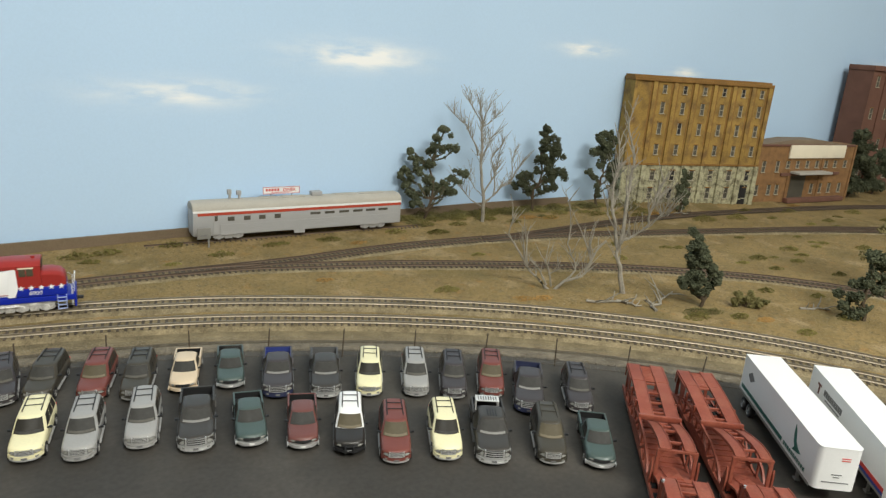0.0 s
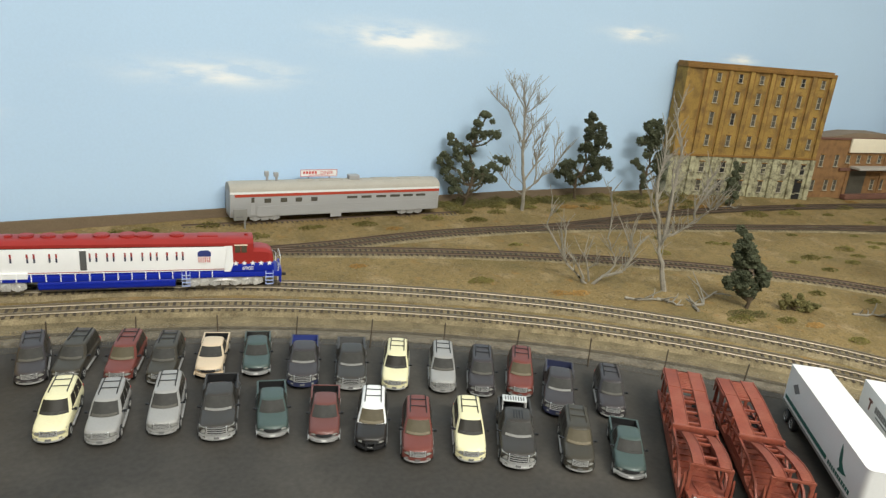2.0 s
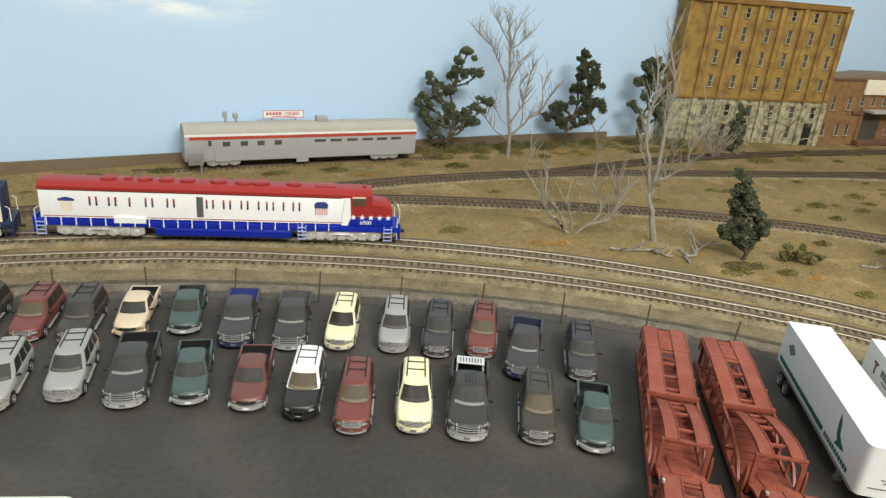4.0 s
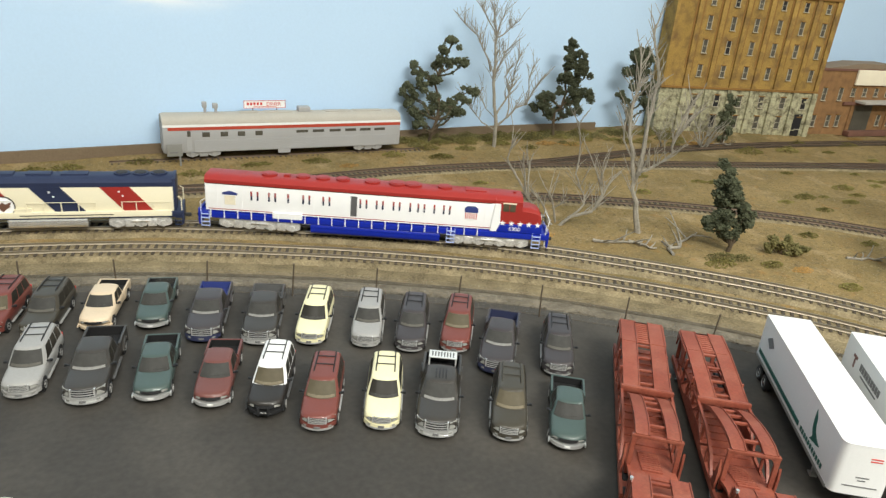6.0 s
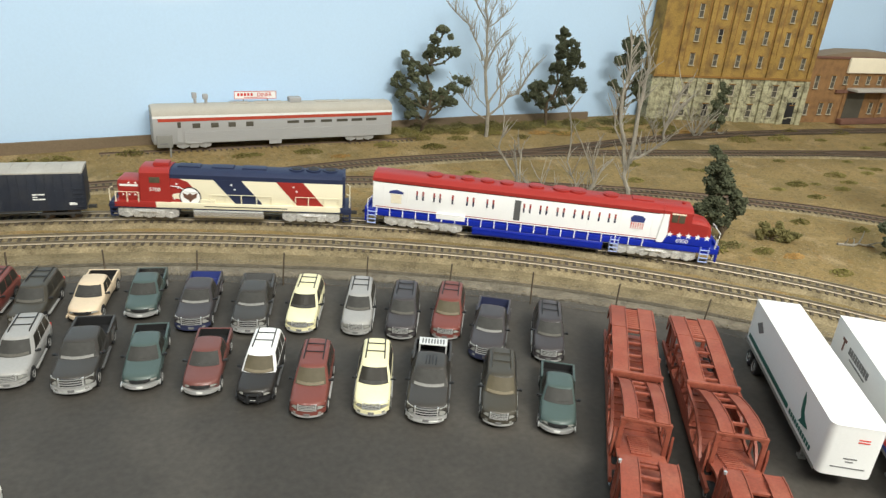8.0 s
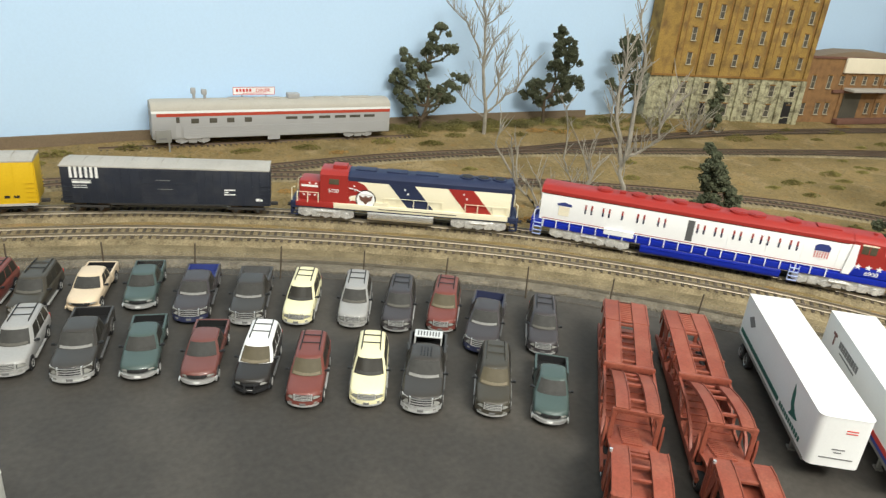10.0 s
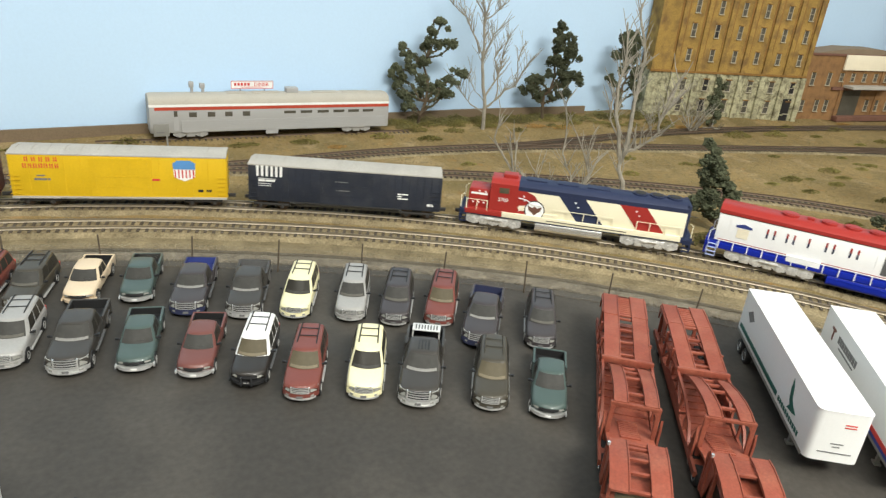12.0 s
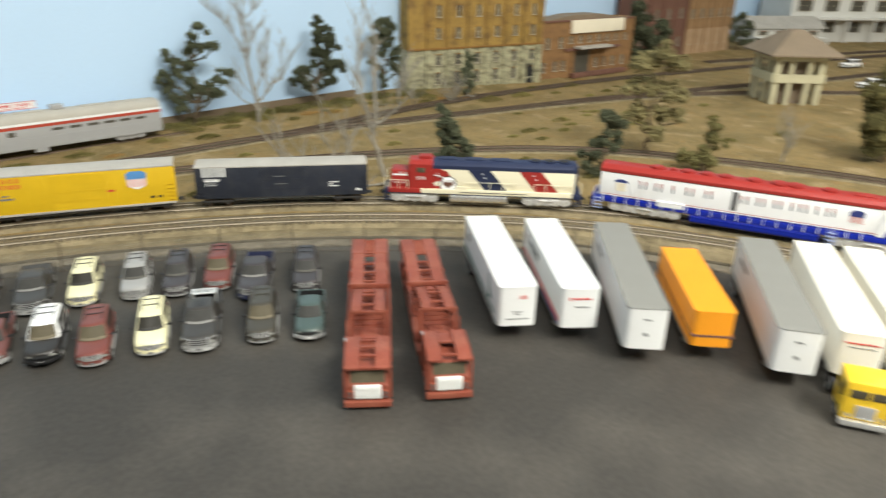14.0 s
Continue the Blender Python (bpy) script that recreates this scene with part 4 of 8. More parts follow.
def trailer(m, L, roof, sides, label, top=0.0473, hy=0.0148, stripe=None, art=None, wheels=True):
    """A van trailer: front end towards +x, standing on its landing legs."""
    t = thing("semi_trailer", m, label, "trailer", "parked trailers")
    floor = 0.0148
    b = Build()
    plan = []
    r = 0.0042
    for cx, cy, a0 in ((L / 2 - r, hy - r, 0), (-L / 2, hy, None), (-L / 2, -hy, None), (L / 2 - r, -hy + r, 270)):
        if a0 is None:
            plan.append((cx, cy))
        else:
            plan += [(cx + r * math.cos(radians(a0 + k * 22.5)), cy + r * math.sin(radians(a0 + k * 22.5))) for k in range(5)]
    b.prism(plan, "z", floor, top - 0.0004)
    part("box_body", b, M[sides], t, smooth=30)
    b = Build()
    b.prism([(x * 1.002, y * 1.012) for x, y in plan], "z", top - 0.0004, top + 0.0002)
    part("roof", b, M[roof], t, smooth=30)
    for s in (-1, 1):
        part("lower_rail", Build().box(-L / 2, L / 2 - 0.004, s * hy - 0.0003, s * hy + 0.0003, floor - 0.0012, floor + 0.0008), M["trailer_grey"], t)
        if stripe:
            part("stripe", Build().box(-L / 2 + 0.004, L / 2 - (0.055 if stripe == "green_mark" else 0.004), s * (hy + 0.0002) - 0.0002, s * (hy + 0.0002) + 0.0002, floor + 0.0035, floor + 0.0065), M[stripe], t, "printed side stripe")
    for y in (-0.004, 0.004):
        part("frame_rail", Build().box(-L / 2 + 0.003, L / 2 - 0.01, y - 0.001, y + 0.001, floor - 0.003, floor), M["under"], t)
    if wheels:
        for k in (0, 1):
            x = -L / 2 + 0.013 + k * 0.0135
            part("axle", Build().cyl((x, -hy + 0.001, 0.0058), (x, hy - 0.001, 0.0058), 0.0008, 6), M["under"], t)
            for s in (-1, 1):
                wheel(t, x, s * (hy - 0.0024), 0.0058, 0.0046)
        part("bogie_frame", Build().box(-L / 2 + 0.006, -L / 2 + 0.034, -0.006, 0.006, 0.006, floor - 0.001), M["under"], t)
    for s in (-1, 1):
        part("landing_leg", Build().box(L / 2 - 0.034, L / 2 - 0.032, s * 0.0085 - 0.001, s * 0.0085 + 0.001, 0.0, floor), M["trailer_grey"], t)
        part("leg_foot", Build().box(L / 2 - 0.0355, L / 2 - 0.0305, s * 0.0085 - 0.002, s * 0.0085 + 0.002, 0.0, 0.0012), M["trailer_grey"], t)
    part("rear_doors", Build().box(-L / 2 - 0.0004, -L / 2 + 0.0002, -hy + 0.001, hy - 0.001, floor + 0.001, top - 0.002), M[sides], t)
    e = L / 2 + 0.0001
    if art == "bird":
        # dark green bird-like device: raised wing, body and tail, on both sides
        for s in (-1, 1):
            y0, y1 = sorted((s * (hy - 0.0001), s * (hy + 0.0003)))
            part("bird_device", Build().prism([(0.0375, 0.0425), (0.0405, 0.0380), (0.0425, 0.0315), (0.0465, 0.0282), (0.0520, 0.0262), (0.0480, 0.0248), (0.0435, 0.0240), (0.0385, 0.0230), (0.0412, 0.0265), (0.0385, 0.0300), (0.0372, 0.0360)], "y", y0, y1), M["green_mark"], t, "dark green bird device")
            part("diamond_device", Build().prism([(-0.062, 0.0345), (-0.0545, 0.0300), (-0.047, 0.0345), (-0.0545, 0.0390)], "y", y0, y1), M["grey_mark"], t, "dark diamond device")
            marks(t, "lettering_bar", [(0.024 + k * 0.0035, 0.0262 + k * 0.0035, y0, y1, 0.0182, 0.0212) for k in range(11)], "green_mark", "")
        marks(t, "lettering_bar", [(e - 0.0002, e + 0.0002, 0.001, 0.007, z, z + 0.0006) for z in (0.0395, 0.0378)], "red_mark", "")
        marks(t, "lettering_bar", [(e - 0.0002, e + 0.0002, -w, w, z, z + 0.0006) for z, w in ((0.0265, 0.0035), (0.0245, 0.002), (0.0205, 0.009))], "grey_mark", "")
    if art == "red":
        marks(t, "lettering_bar", [(e - 0.0002, e + 0.0002, -0.006, 0.008, 0.0385, 0.0398), (e - 0.0002, e + 0.0002, -0.0085, -0.007, 0.0375, 0.0405)], "red_mark", "")
        marks(t, "lettering_bar", [(e - 0.0002, e + 0.0002, -0.004, 0.007, 0.032, 0.0328)], "grey_mark", "")
        for s in (-1, 1):
            y0, y1 = sorted((s * (hy - 0.0001), s * (hy + 0.0003)))
            marks(t, "side_device", [(-0.058, -0.051, y0, y1, 0.037, 0.039), (-0.0555, -0.0535, y0, y1, 0.030, 0.037)], "maroon", "")
            marks(t, "lettering_bar", [(-0.044 + k * 0.004, -0.041 + k * 0.004, y0, y1, 0.0335, 0.0385) for k in range(9)] + [(-0.04, -0.012, y0, y1, 0.0305, 0.0315)], "grey_mark", "")
            marks(t, "blue_band", [(L / 2 - 0.06, L / 2 - 0.004, y0, y1, 0.0158, 0.0182)], "blue_mark", "")
    if art == "small":
        marks(t, "lettering_bar", [(e - 0.0002, e + 0.0002, -0.0025, 0.0025, 0.038, 0.0392), (e - 0.0002, e + 0.0002, -0.0015, 0.0015, 0.0255, 0.028)], "grey_mark", "")
        for s in (-1, 1):
            y0, y1 = sorted((s * (hy - 0.0001), s * (hy + 0.0003)))
            marks(t, "lettering_bar", [(-0.06, -0.03, y0, y1, 0.034, 0.038)], "grey_mark", "")
    if art == "line":
        marks(t, "lettering_bar", [(e - 0.0002, e + 0.0002, -0.011, 0.011, 0.0395, 0.0405)], "red_mark", "")
        marks(t, "lettering_bar", [(e - 0.0002, e + 0.0002, -0.008, 0.008, 0.0365, 0.0371)], "grey_mark", "")
    if art == "band":
        part("dark_band", Build().box(-L / 2 - 0.0001, L / 2 + 0.0003, -hy - 0.0002, hy + 0.0002, floor + 0.0078, floor + 0.0096), M["brick_brown"], t, "dark seam between box and chassis")
    return t


def from_ends(rear, front):
    r, f = Vector(rear), Vector(front)
    d = f - r
    c = (r + f) / 2
    return pose(c.x, c.y, 0, 0, 0, math.degrees(math.atan2(d.y, d.x))), d.length


for rear, front, roof, sides, label, top, stripe, art in (
        ((0.306, -0.226), (0.2195, -0.349), "trailer_white", "trailer_white", "white van trailer with a dark green bird device", 0.0473, "green_mark", "bird"),
        ((0.3445, -0.266), (0.253, -0.3815), "trailer_white", "trailer_white", "white van trailer with red and blue lower bands", 0.0473, "red_mark", "red"),
        ((0.3875, -0.315), (0.264, -0.4315), "trailer_grey", "trailer_white", "white van trailer with a grey roof", 0.0473, None, "small"),
        ((0.391, -0.3825), (0.304, -0.4620), "orange", "orange", "bright orange short container on its chassis", 0.043, None, "band"),
        ((0.4555, -0.421), (0.315, -0.5165), "trailer_grey", "trailer_white", "white van trailer with a grey roof beside an orange one", 0.0473, None, "small"),
        ((0.485, -0.458), (0.343, -0.5465), "trailer_cream", "trailer_cream", "cream-white van trailer with a thin red line", 0.0473, None, "line"),
        ((0.506, -0.4915), (0.364, -0.580), "trailer_cream", "trailer_cream", "cream-white van trailer at the row's end", 0.0473, None, "line")):
    m, L = from_ends(rear, front)
    trailer(m, L, roof, sides, label, top, stripe=stripe, art=art)


def transporter(m, L, label, closed):
    """A car transporter: cab at +x under the head rack, then a two-deck trailer of open trusses with an arched front ramp."""
    t = thing("car_transporter", m, label, "truck", "empty car transporters")
    R = M["rack_red"]
    f = L / 2
    hy = 0.0152

    def plank(name, line, y0, y1, parent, th=0.0012):
        """A plate of constant width along a bent line (x, z)."""
        rings = [[(x, y0, z), (x, y1, z), (x, y1, z - th), (x, y0, z - th)] for x, z in line]
        return part(name, Build().ring_solid(rings), R, parent, smooth=25)

    def deck(name, line, rungs, slot, hy=hy):
        d = plank(name, line, -hy + 0.0006, -slot, t)
        plank("runner", line, slot, hy - 0.0006, d)
        for s in (-1, 1):
            plank("inner_lip", [(x, z + 0.0006) for x, z in line], s * slot - 0.0003, s * slot + 0.0003, d, 0.0020)
            plank("outer_lip", [(x, z + 0.0005) for x, z in line], s * (hy - 0.0006) - 0.0003, s * (hy - 0.0006) + 0.0003, d, 0.0022)
        xs, zs = [p[0] for p in line], [p[1] for p in line]
        for x in rungs:
            z = float(np.interp(x, xs, zs))
            part("rung", Build().box(x - 0.0009, x + 0.0009, -slot, slot, z - 0.0020, z - 0.0004, 0.0002), R, d)
        return d

    def portal(x, z, foot, hy=hy - 0.0018):
        """An upright frame across the deck with rounded corners."""
        inner = []
        for k in range(7):
            a = radians(90 * k / 6)
            inner.append((hy - 0.0024 - 0.0040 * (1 - math.cos(a)) * 1.0, z - 0.0062 + 0.0040 * math.sin(a)))
        p = part("portal", Build().box(x - 0.0011, x + 0.0011, -hy - 0.0004, hy + 0.0004, z - 0.0022, z - 0.0004, 0.0003), R, t)
        for s in (-1, 1):
            part("portal_leg", Build().box(x - 0.0010, x + 0.0010, *sorted((s * (hy + 0.0003), s * (hy - 0.0022))), foot, z - 0.0018, 0.0003), R, p)
            part("gusset", Build().prism([(s * hy, z - 0.0015)] + [(s * yy, zz) for yy, zz in inner[::-1]] + [(s * hy, z - 0.0075)], "x", x - 0.0008, x + 0.0008), R, p)

    # tractor
    cab = part("cab", Build().ring_solid([[(x, -w, 0.0075), (x, w, 0.0075), (x, w, zt - 0.002), (x, w - 0.002, zt), (x, -w + 0.002, zt), (x, -w, zt - 0.002)] for x, w, zt in ((f - 0.029, 0.0128, 0.0278), (f - 0.006, 0.0132, 0.0278), (f - 0.0024, 0.0130, 0.0190), (f - 0.0018, 0.0128, 0.0180))]), R, t, smooth=30)
    part("windshield", Build().slab([(f - 0.0024, -0.0130, 0.0190), (f - 0.0024, 0.0130, 0.0190), (f - 0.006, 0.0132, 0.0278), (f - 0.006, -0.0132, 0.0278)], 0.08, 0.92, 0.06, 0.86, 0.0003, 0.001), M["glass_tan"], cab, "dusty tan windshield")
    grille = part("grille", Build().box(f - 0.0024, f - 0.0002, -0.0088, 0.0088, 0.0082, 0.0184, 0.0010), M["white_mark"], cab, "bright silver radiator grille")
    for k in range(7):
        part("bar", Build().box(f - 0.0004, f + 0.0001, -0.0076, 0.0076, 0.0094 + k * 0.00115, 0.0099 + k * 0.00115), M["grille_silver"], grille)
    for s in (-1, 1):
        part("lamp_housing", Build().box(f - 0.0026, f - 0.0006, s * 0.0114 - 0.0020, s * 0.0114 + 0.0020, 0.0082, 0.0142, 0.0005), R, cab)
        for z in (0.0100, 0.0126):
            part("headlight", Build().cyl((f - 0.0010, s * 0.0114, z), (f - 0.0003, s * 0.0114, z), 0.0011, 10), M["trim"], cab)
        part("side_window", Build().box(f - 0.022, f - 0.009, s * 0.0131 - 0.0003, s * 0.0131 + 0.0003, 0.0185, 0.0255), M["glass"], cab)
        part("fender", Build().ring_solid([[(x, s * 0.0120, z), (x, s * 0.0154, z), (x, s * 0.0154, z - 0.0014), (x, s * 0.0120, z - 0.0014)] for x, z in ((f - 0.0205, 0.0090), (f - 0.0185, 0.0125), (f - 0.012, 0.0138), (f - 0.0055, 0.0125), (f - 0.0035, 0.0090))]), R, cab)
    for s in (-1,):
        pole = part("mirror_pole", Build().cyl((f - 0.030, s * 0.0150, 0.010), (f - 0.030, s * 0.0150, 0.0350), 0.0008, 8), R, t, "red upright stack")
        part("stack_cap", Build().cyl((f - 0.030, s * 0.0150, 0.0345), (f - 0.030, s * 0.0150, 0.0362), 0.0009, 10), M["chrome"], pole, "bright stack cap")
    part("bumper", Build().box(f - 0.003, f + 0.0012, -0.0154, 0.0154, 0.0028, 0.0070, 0.0007), R, t, "deep red bumper")
    part("chassis", Build().box(f - 0.074, f - 0.002, -0.0055, 0.0055, 0.0050, 0.0085, 0.0004), R, t)
    for x in (f - 0.0125, f - 0.050, f - 0.0625):
        for s in (-1, 1):
            wheel(t, x, s * 0.0122, 0.0058, 0.0046)
    # head rack over the cab
    if closed:
        rack = deck("head_rack", [(f - 0.036, 0.0335), (f - 0.028, 0.0345), (f - 0.012, 0.0338), (f - 0.001, 0.0315)], (f - 0.034, f - 0.021, f - 0.007), 0.0052)
        part("rack_plate", Build().box(f - 0.034, f - 0.021, -0.0053, 0.0053, 0.0322, 0.0332, 0.0002), R, rack, "plate closing the rack's middle")
    else:
        deck("head_rack", [(f - 0.038, 0.0330), (f - 0.028, 0.0340), (f - 0.012, 0.0335), (f - 0.001, 0.0312)], (f - 0.0365, f - 0.033, f - 0.024, f - 0.014, f - 0.003), 0.0052)
    for x, z in ((f - 0.003, 0.0312), (f - 0.020, 0.0330), (f - 0.036, 0.0325)):
        for s in (-1, 1):
            part("rack_post", Build().box(x - 0.0009, x + 0.0009, *sorted((s * (hy - 0.0014), s * (hy + 0.0002))), 0.0080, z), R, t)
    for s in (-1, 1):
        part("rack_side", Build().prism([(f - 0.036, 0.0080), (f - 0.030, 0.0080), (f - 0.022, 0.0300), (f - 0.026, 0.0322), (f - 0.036, 0.0322)], "y", *sorted((s * (hy - 0.0010), s * (hy - 0.0002)))), R, t)
    # trailer: lower deck, side trusses, upper decks
    r0, r1 = -f, f - 0.046
    part("lower_deck", Build().box(r0, r1, -hy + 0.0005, hy - 0.0005, 0.0085, 0.0100, 0.0003), R, t)
    for k in range(18):
        x = r0 + 0.006 + k * (r1 - r0 - 0.03) / 17
        part("deck_rib", Build().box(x - 0.0009, x + 0.0009, -hy + 0.002, hy - 0.002, 0.0100, 0.0108), R, t)
    beam = -0.021
    rear = deck("rear_upper_deck", [(r0, 0.0325), (r0 + 0.030, 0.0328), (beam - 0.028, 0.0312), (beam, 0.0285)], (-0.071, -0.056, -0.0415, -0.0275), 0.0046)
    # louvred plate closing the tail of the upper deck
    part("louvre_plate", Build().box(r0, -0.0745, -0.0047, 0.0047, 0.0310, 0.0318), R, rear)
    for k in range(10):
        x = r0 + 0.0035 + k * 0.0030
        part("louvre", Build().prism([(x - 0.0013, 0.0316), (x + 0.0012, 0.0316), (x + 0.0012, 0.0324), (x + 0.0006, 0.0328)], "y", -0.0045, 0.0045), R, rear)
    part("seam", Build().box(-0.0742, -0.0734, -hy + 0.001, hy - 0.001, 0.0318, 0.0330, 0.0001), R, rear)
    part("main_beam", Build().box(beam - 0.0012, beam + 0.0016, -hy - 0.0012, hy + 0.0012, 0.0252, 0.0294, 0.0008), R, t, "deep cross beam with rounded ends")
    portal(r0 + 0.0010, 0.0322, 0.0090)
    # arched front ramp ending in an open portal
    deck("front_upper_deck", [(beam + 0.004, 0.0262), (-0.006, 0.0318), (0.010, 0.0364), (0.025, 0.0393), (0.036, 0.0401), (0.043, 0.0392)], (-0.010, 0.001, 0.012, 0.033), 0.0046, hy - 0.0026)
    portal(0.0425, 0.0390, 0.0120)
    for s in (-1, 1):
        y = s * (hy + 0.0002)
        flat = lambda pts, n, w=0.0007: part(n, Build().prism(pts, "y", y - w, y + w), R, truss)
        truss = part("side_truss", Build().prism([(r0, 0.0075), (r1, 0.0075), (r1, 0.0112), (r0, 0.0112)], "y", y - 0.0008, y + 0.0008), R, t)
        # upper chord: down from the tail, along, then the long slope of the ramp
        chord = [(r0 + 0.022, 0.0180), (r0 + 0.034, 0.0225), (beam - 0.030, 0.0240), (beam, 0.0262), (0.006, 0.0262), (0.026, 0.0205), (0.034, 0.0125)]
        part("chord", Build().ring_solid([[(x, y - 0.0008, z - 0.0008), (x, y + 0.0008, z - 0.0008), (x, y + 0.0008, z + 0.0008), (x, y - 0.0008, z + 0.0008)] for x, z in chord]), R, truss)
        cx, cz = [p[0] for p in chord], [p[1] for p in chord]
        posts = [r0 + 0.022 + k * 0.0165 for k in range(8)]
        for k, x in enumerate(posts):
            z = float(np.interp(x, cx, cz))
            part("upright", Build().box(x - 0.0008, x + 0.0008, y - 0.0007, y + 0.0007, 0.0105, z), R, truss)
            if k < 7:
                z2 = float(np.interp(posts[k + 1], cx, cz))
                part("strut", Build().tube([(x, y, 0.0110), (posts[k + 1], y, z2)] if k % 2 else [(x, y, z), (posts[k + 1], y, 0.0110)], 0.0009, 4), R, truss)
        for x in (-0.062, -0.040):
            part("deck_post", Build().box(x - 0.0008, x + 0.0008, y - 0.0012, y + 0.0004, 0.0225, 0.0312), R, truss)
        flat([(-0.052, 0.0112), (0.010, 0.0112), (-0.004, 0.0170), (-0.036, 0.0170)], "fascia", 0.0006)
        # curved web under the tail
        web = [(r0 + 0.012 + 0.010 * math.cos(radians(a)), 0.0215 + 0.0095 * math.sin(radians(a))) for a in range(0, 181, 20)]
        flat([(r0 + 0.0225, 0.0180)] + web + [(r0 + 0.001, 0.0320), (r0 + 0.030, 0.0320), (r0 + 0.030, 0.0220)], "tail_web", 0.0005)
        flat([(0.036, 0.0110), (0.043, 0.0110), (0.0435, 0.0250), (0.0420, 0.0310), (0.0400, 0.0250)], "portal_web", 0.0006)
    part("loading_ramp", Build().prism([(0.018, 0.0105), (0.054, 0.0215), (r1 + 0.012, 0.0215), (r1 + 0.012, 0.0200), (0.055, 0.0200), (0.018, 0.0090)], "y", -hy + 0.002, hy - 0.002), R, t)
    for k in range(9):
        x = 0.024 + k * 0.0030
        z = 0.0105 + (x - 0.018) * 0.3056
        part("ramp_rib", Build().box(x - 0.0006, x + 0.0006, -0.0056, 0.0056, z, z + 0.0012), R, t)
    part("hatch_seam", Build().box(0.0580, 0.0588, -0.006, 0.007, 0.0214, 0.0221), R, t)
    for x in (r0 + 0.018, r0 + 0.031):
        for s in (-1, 1):
            wheel(t, x, s * 0.0122, 0.0055, 0.0044)
    return t


m, L = from_ends((0.2135, -0.1755), (0.083, -0.343))
transporter(m, L, "oxide-red empty car transporter with a silver grille", 0)
m, L = from_ends((0.246, -0.203), (0.1295, -0.3705))
transporter(m, L, "oxide-red empty car transporter beside a white trailer", 1)


def cabover(m, paint, label, roof_air=True, dark=False):
    """A short cab-over tractor."""
    t = thing("truck_tractor", m, label, "truck")
    cab = part("cab", Build().box(-0.004, 0.020, -0.0138, 0.0138, 0.007, 0.0310 if dark else 0.034, 0.0065 if dark else 0.0018), M[paint], t)
    part("windshield", Build().box(0.0194, 0.0204, -0.0112, 0.0112, 0.0228, 0.0286, 0.0004), M["glass" if dark else "glass_tan"], cab)
    part("center_post", Build().box(0.0196, 0.0208, -0.0006, 0.0006, 0.0215, 0.0290), M[paint], cab)
    part("grille", Build().box(0.0194, 0.0206, -0.0060, 0.0060, 0.0085, 0.0180, 0.0005), M["chrome"], cab, "silver grille")
    part("bumper", Build().box(0.0185, 0.0225, -0.0140, 0.0140, 0.0030, 0.0070, 0.0006), M["black" if dark else "chrome"], t)
    for s in (-1, 1):
        part("side_window", Build().box(0.004, 0.016, s * 0.0138 - 0.0002, s * 0.0138 + 0.0002, 0.0215, 0.0285), M["glass"], cab)
        part("headlight", Build().cyl((0.0196, s * 0.0098, 0.0102), (0.0208, s * 0.0098, 0.0102), 0.0014, 8), M["lamp"], cab)
        part("mirror", Build().box(0.017, 0.018, s * 0.0140, s * 0.0162, 0.0225, 0.0275), M["black"], cab)
    part("chassis", Build().box(-0.042, 0.018, -0.0050, 0.0050, 0.0050, 0.0085), M["under"], t)
    for x in (0.010, -0.022, -0.035):
        for s in (-1, 1):
            wheel(t, x, s * 0.0115, 0.0058, 0.0048)
    if dark:
        part("air_horn", Build().cyl((0.004, -0.004, 0.0317), (0.011, -0.004, 0.0317), 0.0008, 8, 0.0013), M["chrome"], cab, "chrome air horn")
        part("roof_beacon", Build().cyl((0.007, -0.008, 0.0295), (0.007, -0.008, 0.0325), 0.0022, 12, 0.0014), M["truck_yellow"], cab, "small yellow roof beacon")
    return t


cabover(pose(0.3235, -0.5565, 0, 0, 0, -152), "truck_yellow", "yellow cab-over tractor with silver grille before the trailers")
cabover(pose(-0.1605, -0.2695, 0, 0, 0, 25), "truck_dark", "glossy brown-black tractor with a yellow roof beacon", dark=True)
trailer(pose(-0.2305, -0.2352, 0, 0, 0, -20), 0.100, "trailer_shaded", "trailer_shaded", "white box trailer near the lot's open end, shade in its colour", 0.0465, hy=0.0178)
trailer(pose(-0.322, 0.009, 0, 0, 0, -98), 0.120, "truck_yellow", "truck_yellow", "yellow box trailer at the lot's far end", 0.0473)


# ---- the train, built along +x with the railhead at z = 0 ----
def coupler(parent, x, s):
    part("coupler", Build().box(x, x + s * 0.007, -0.0016, 0.0016, 0.0065, 0.0095, 0.0004), M["under"], parent)


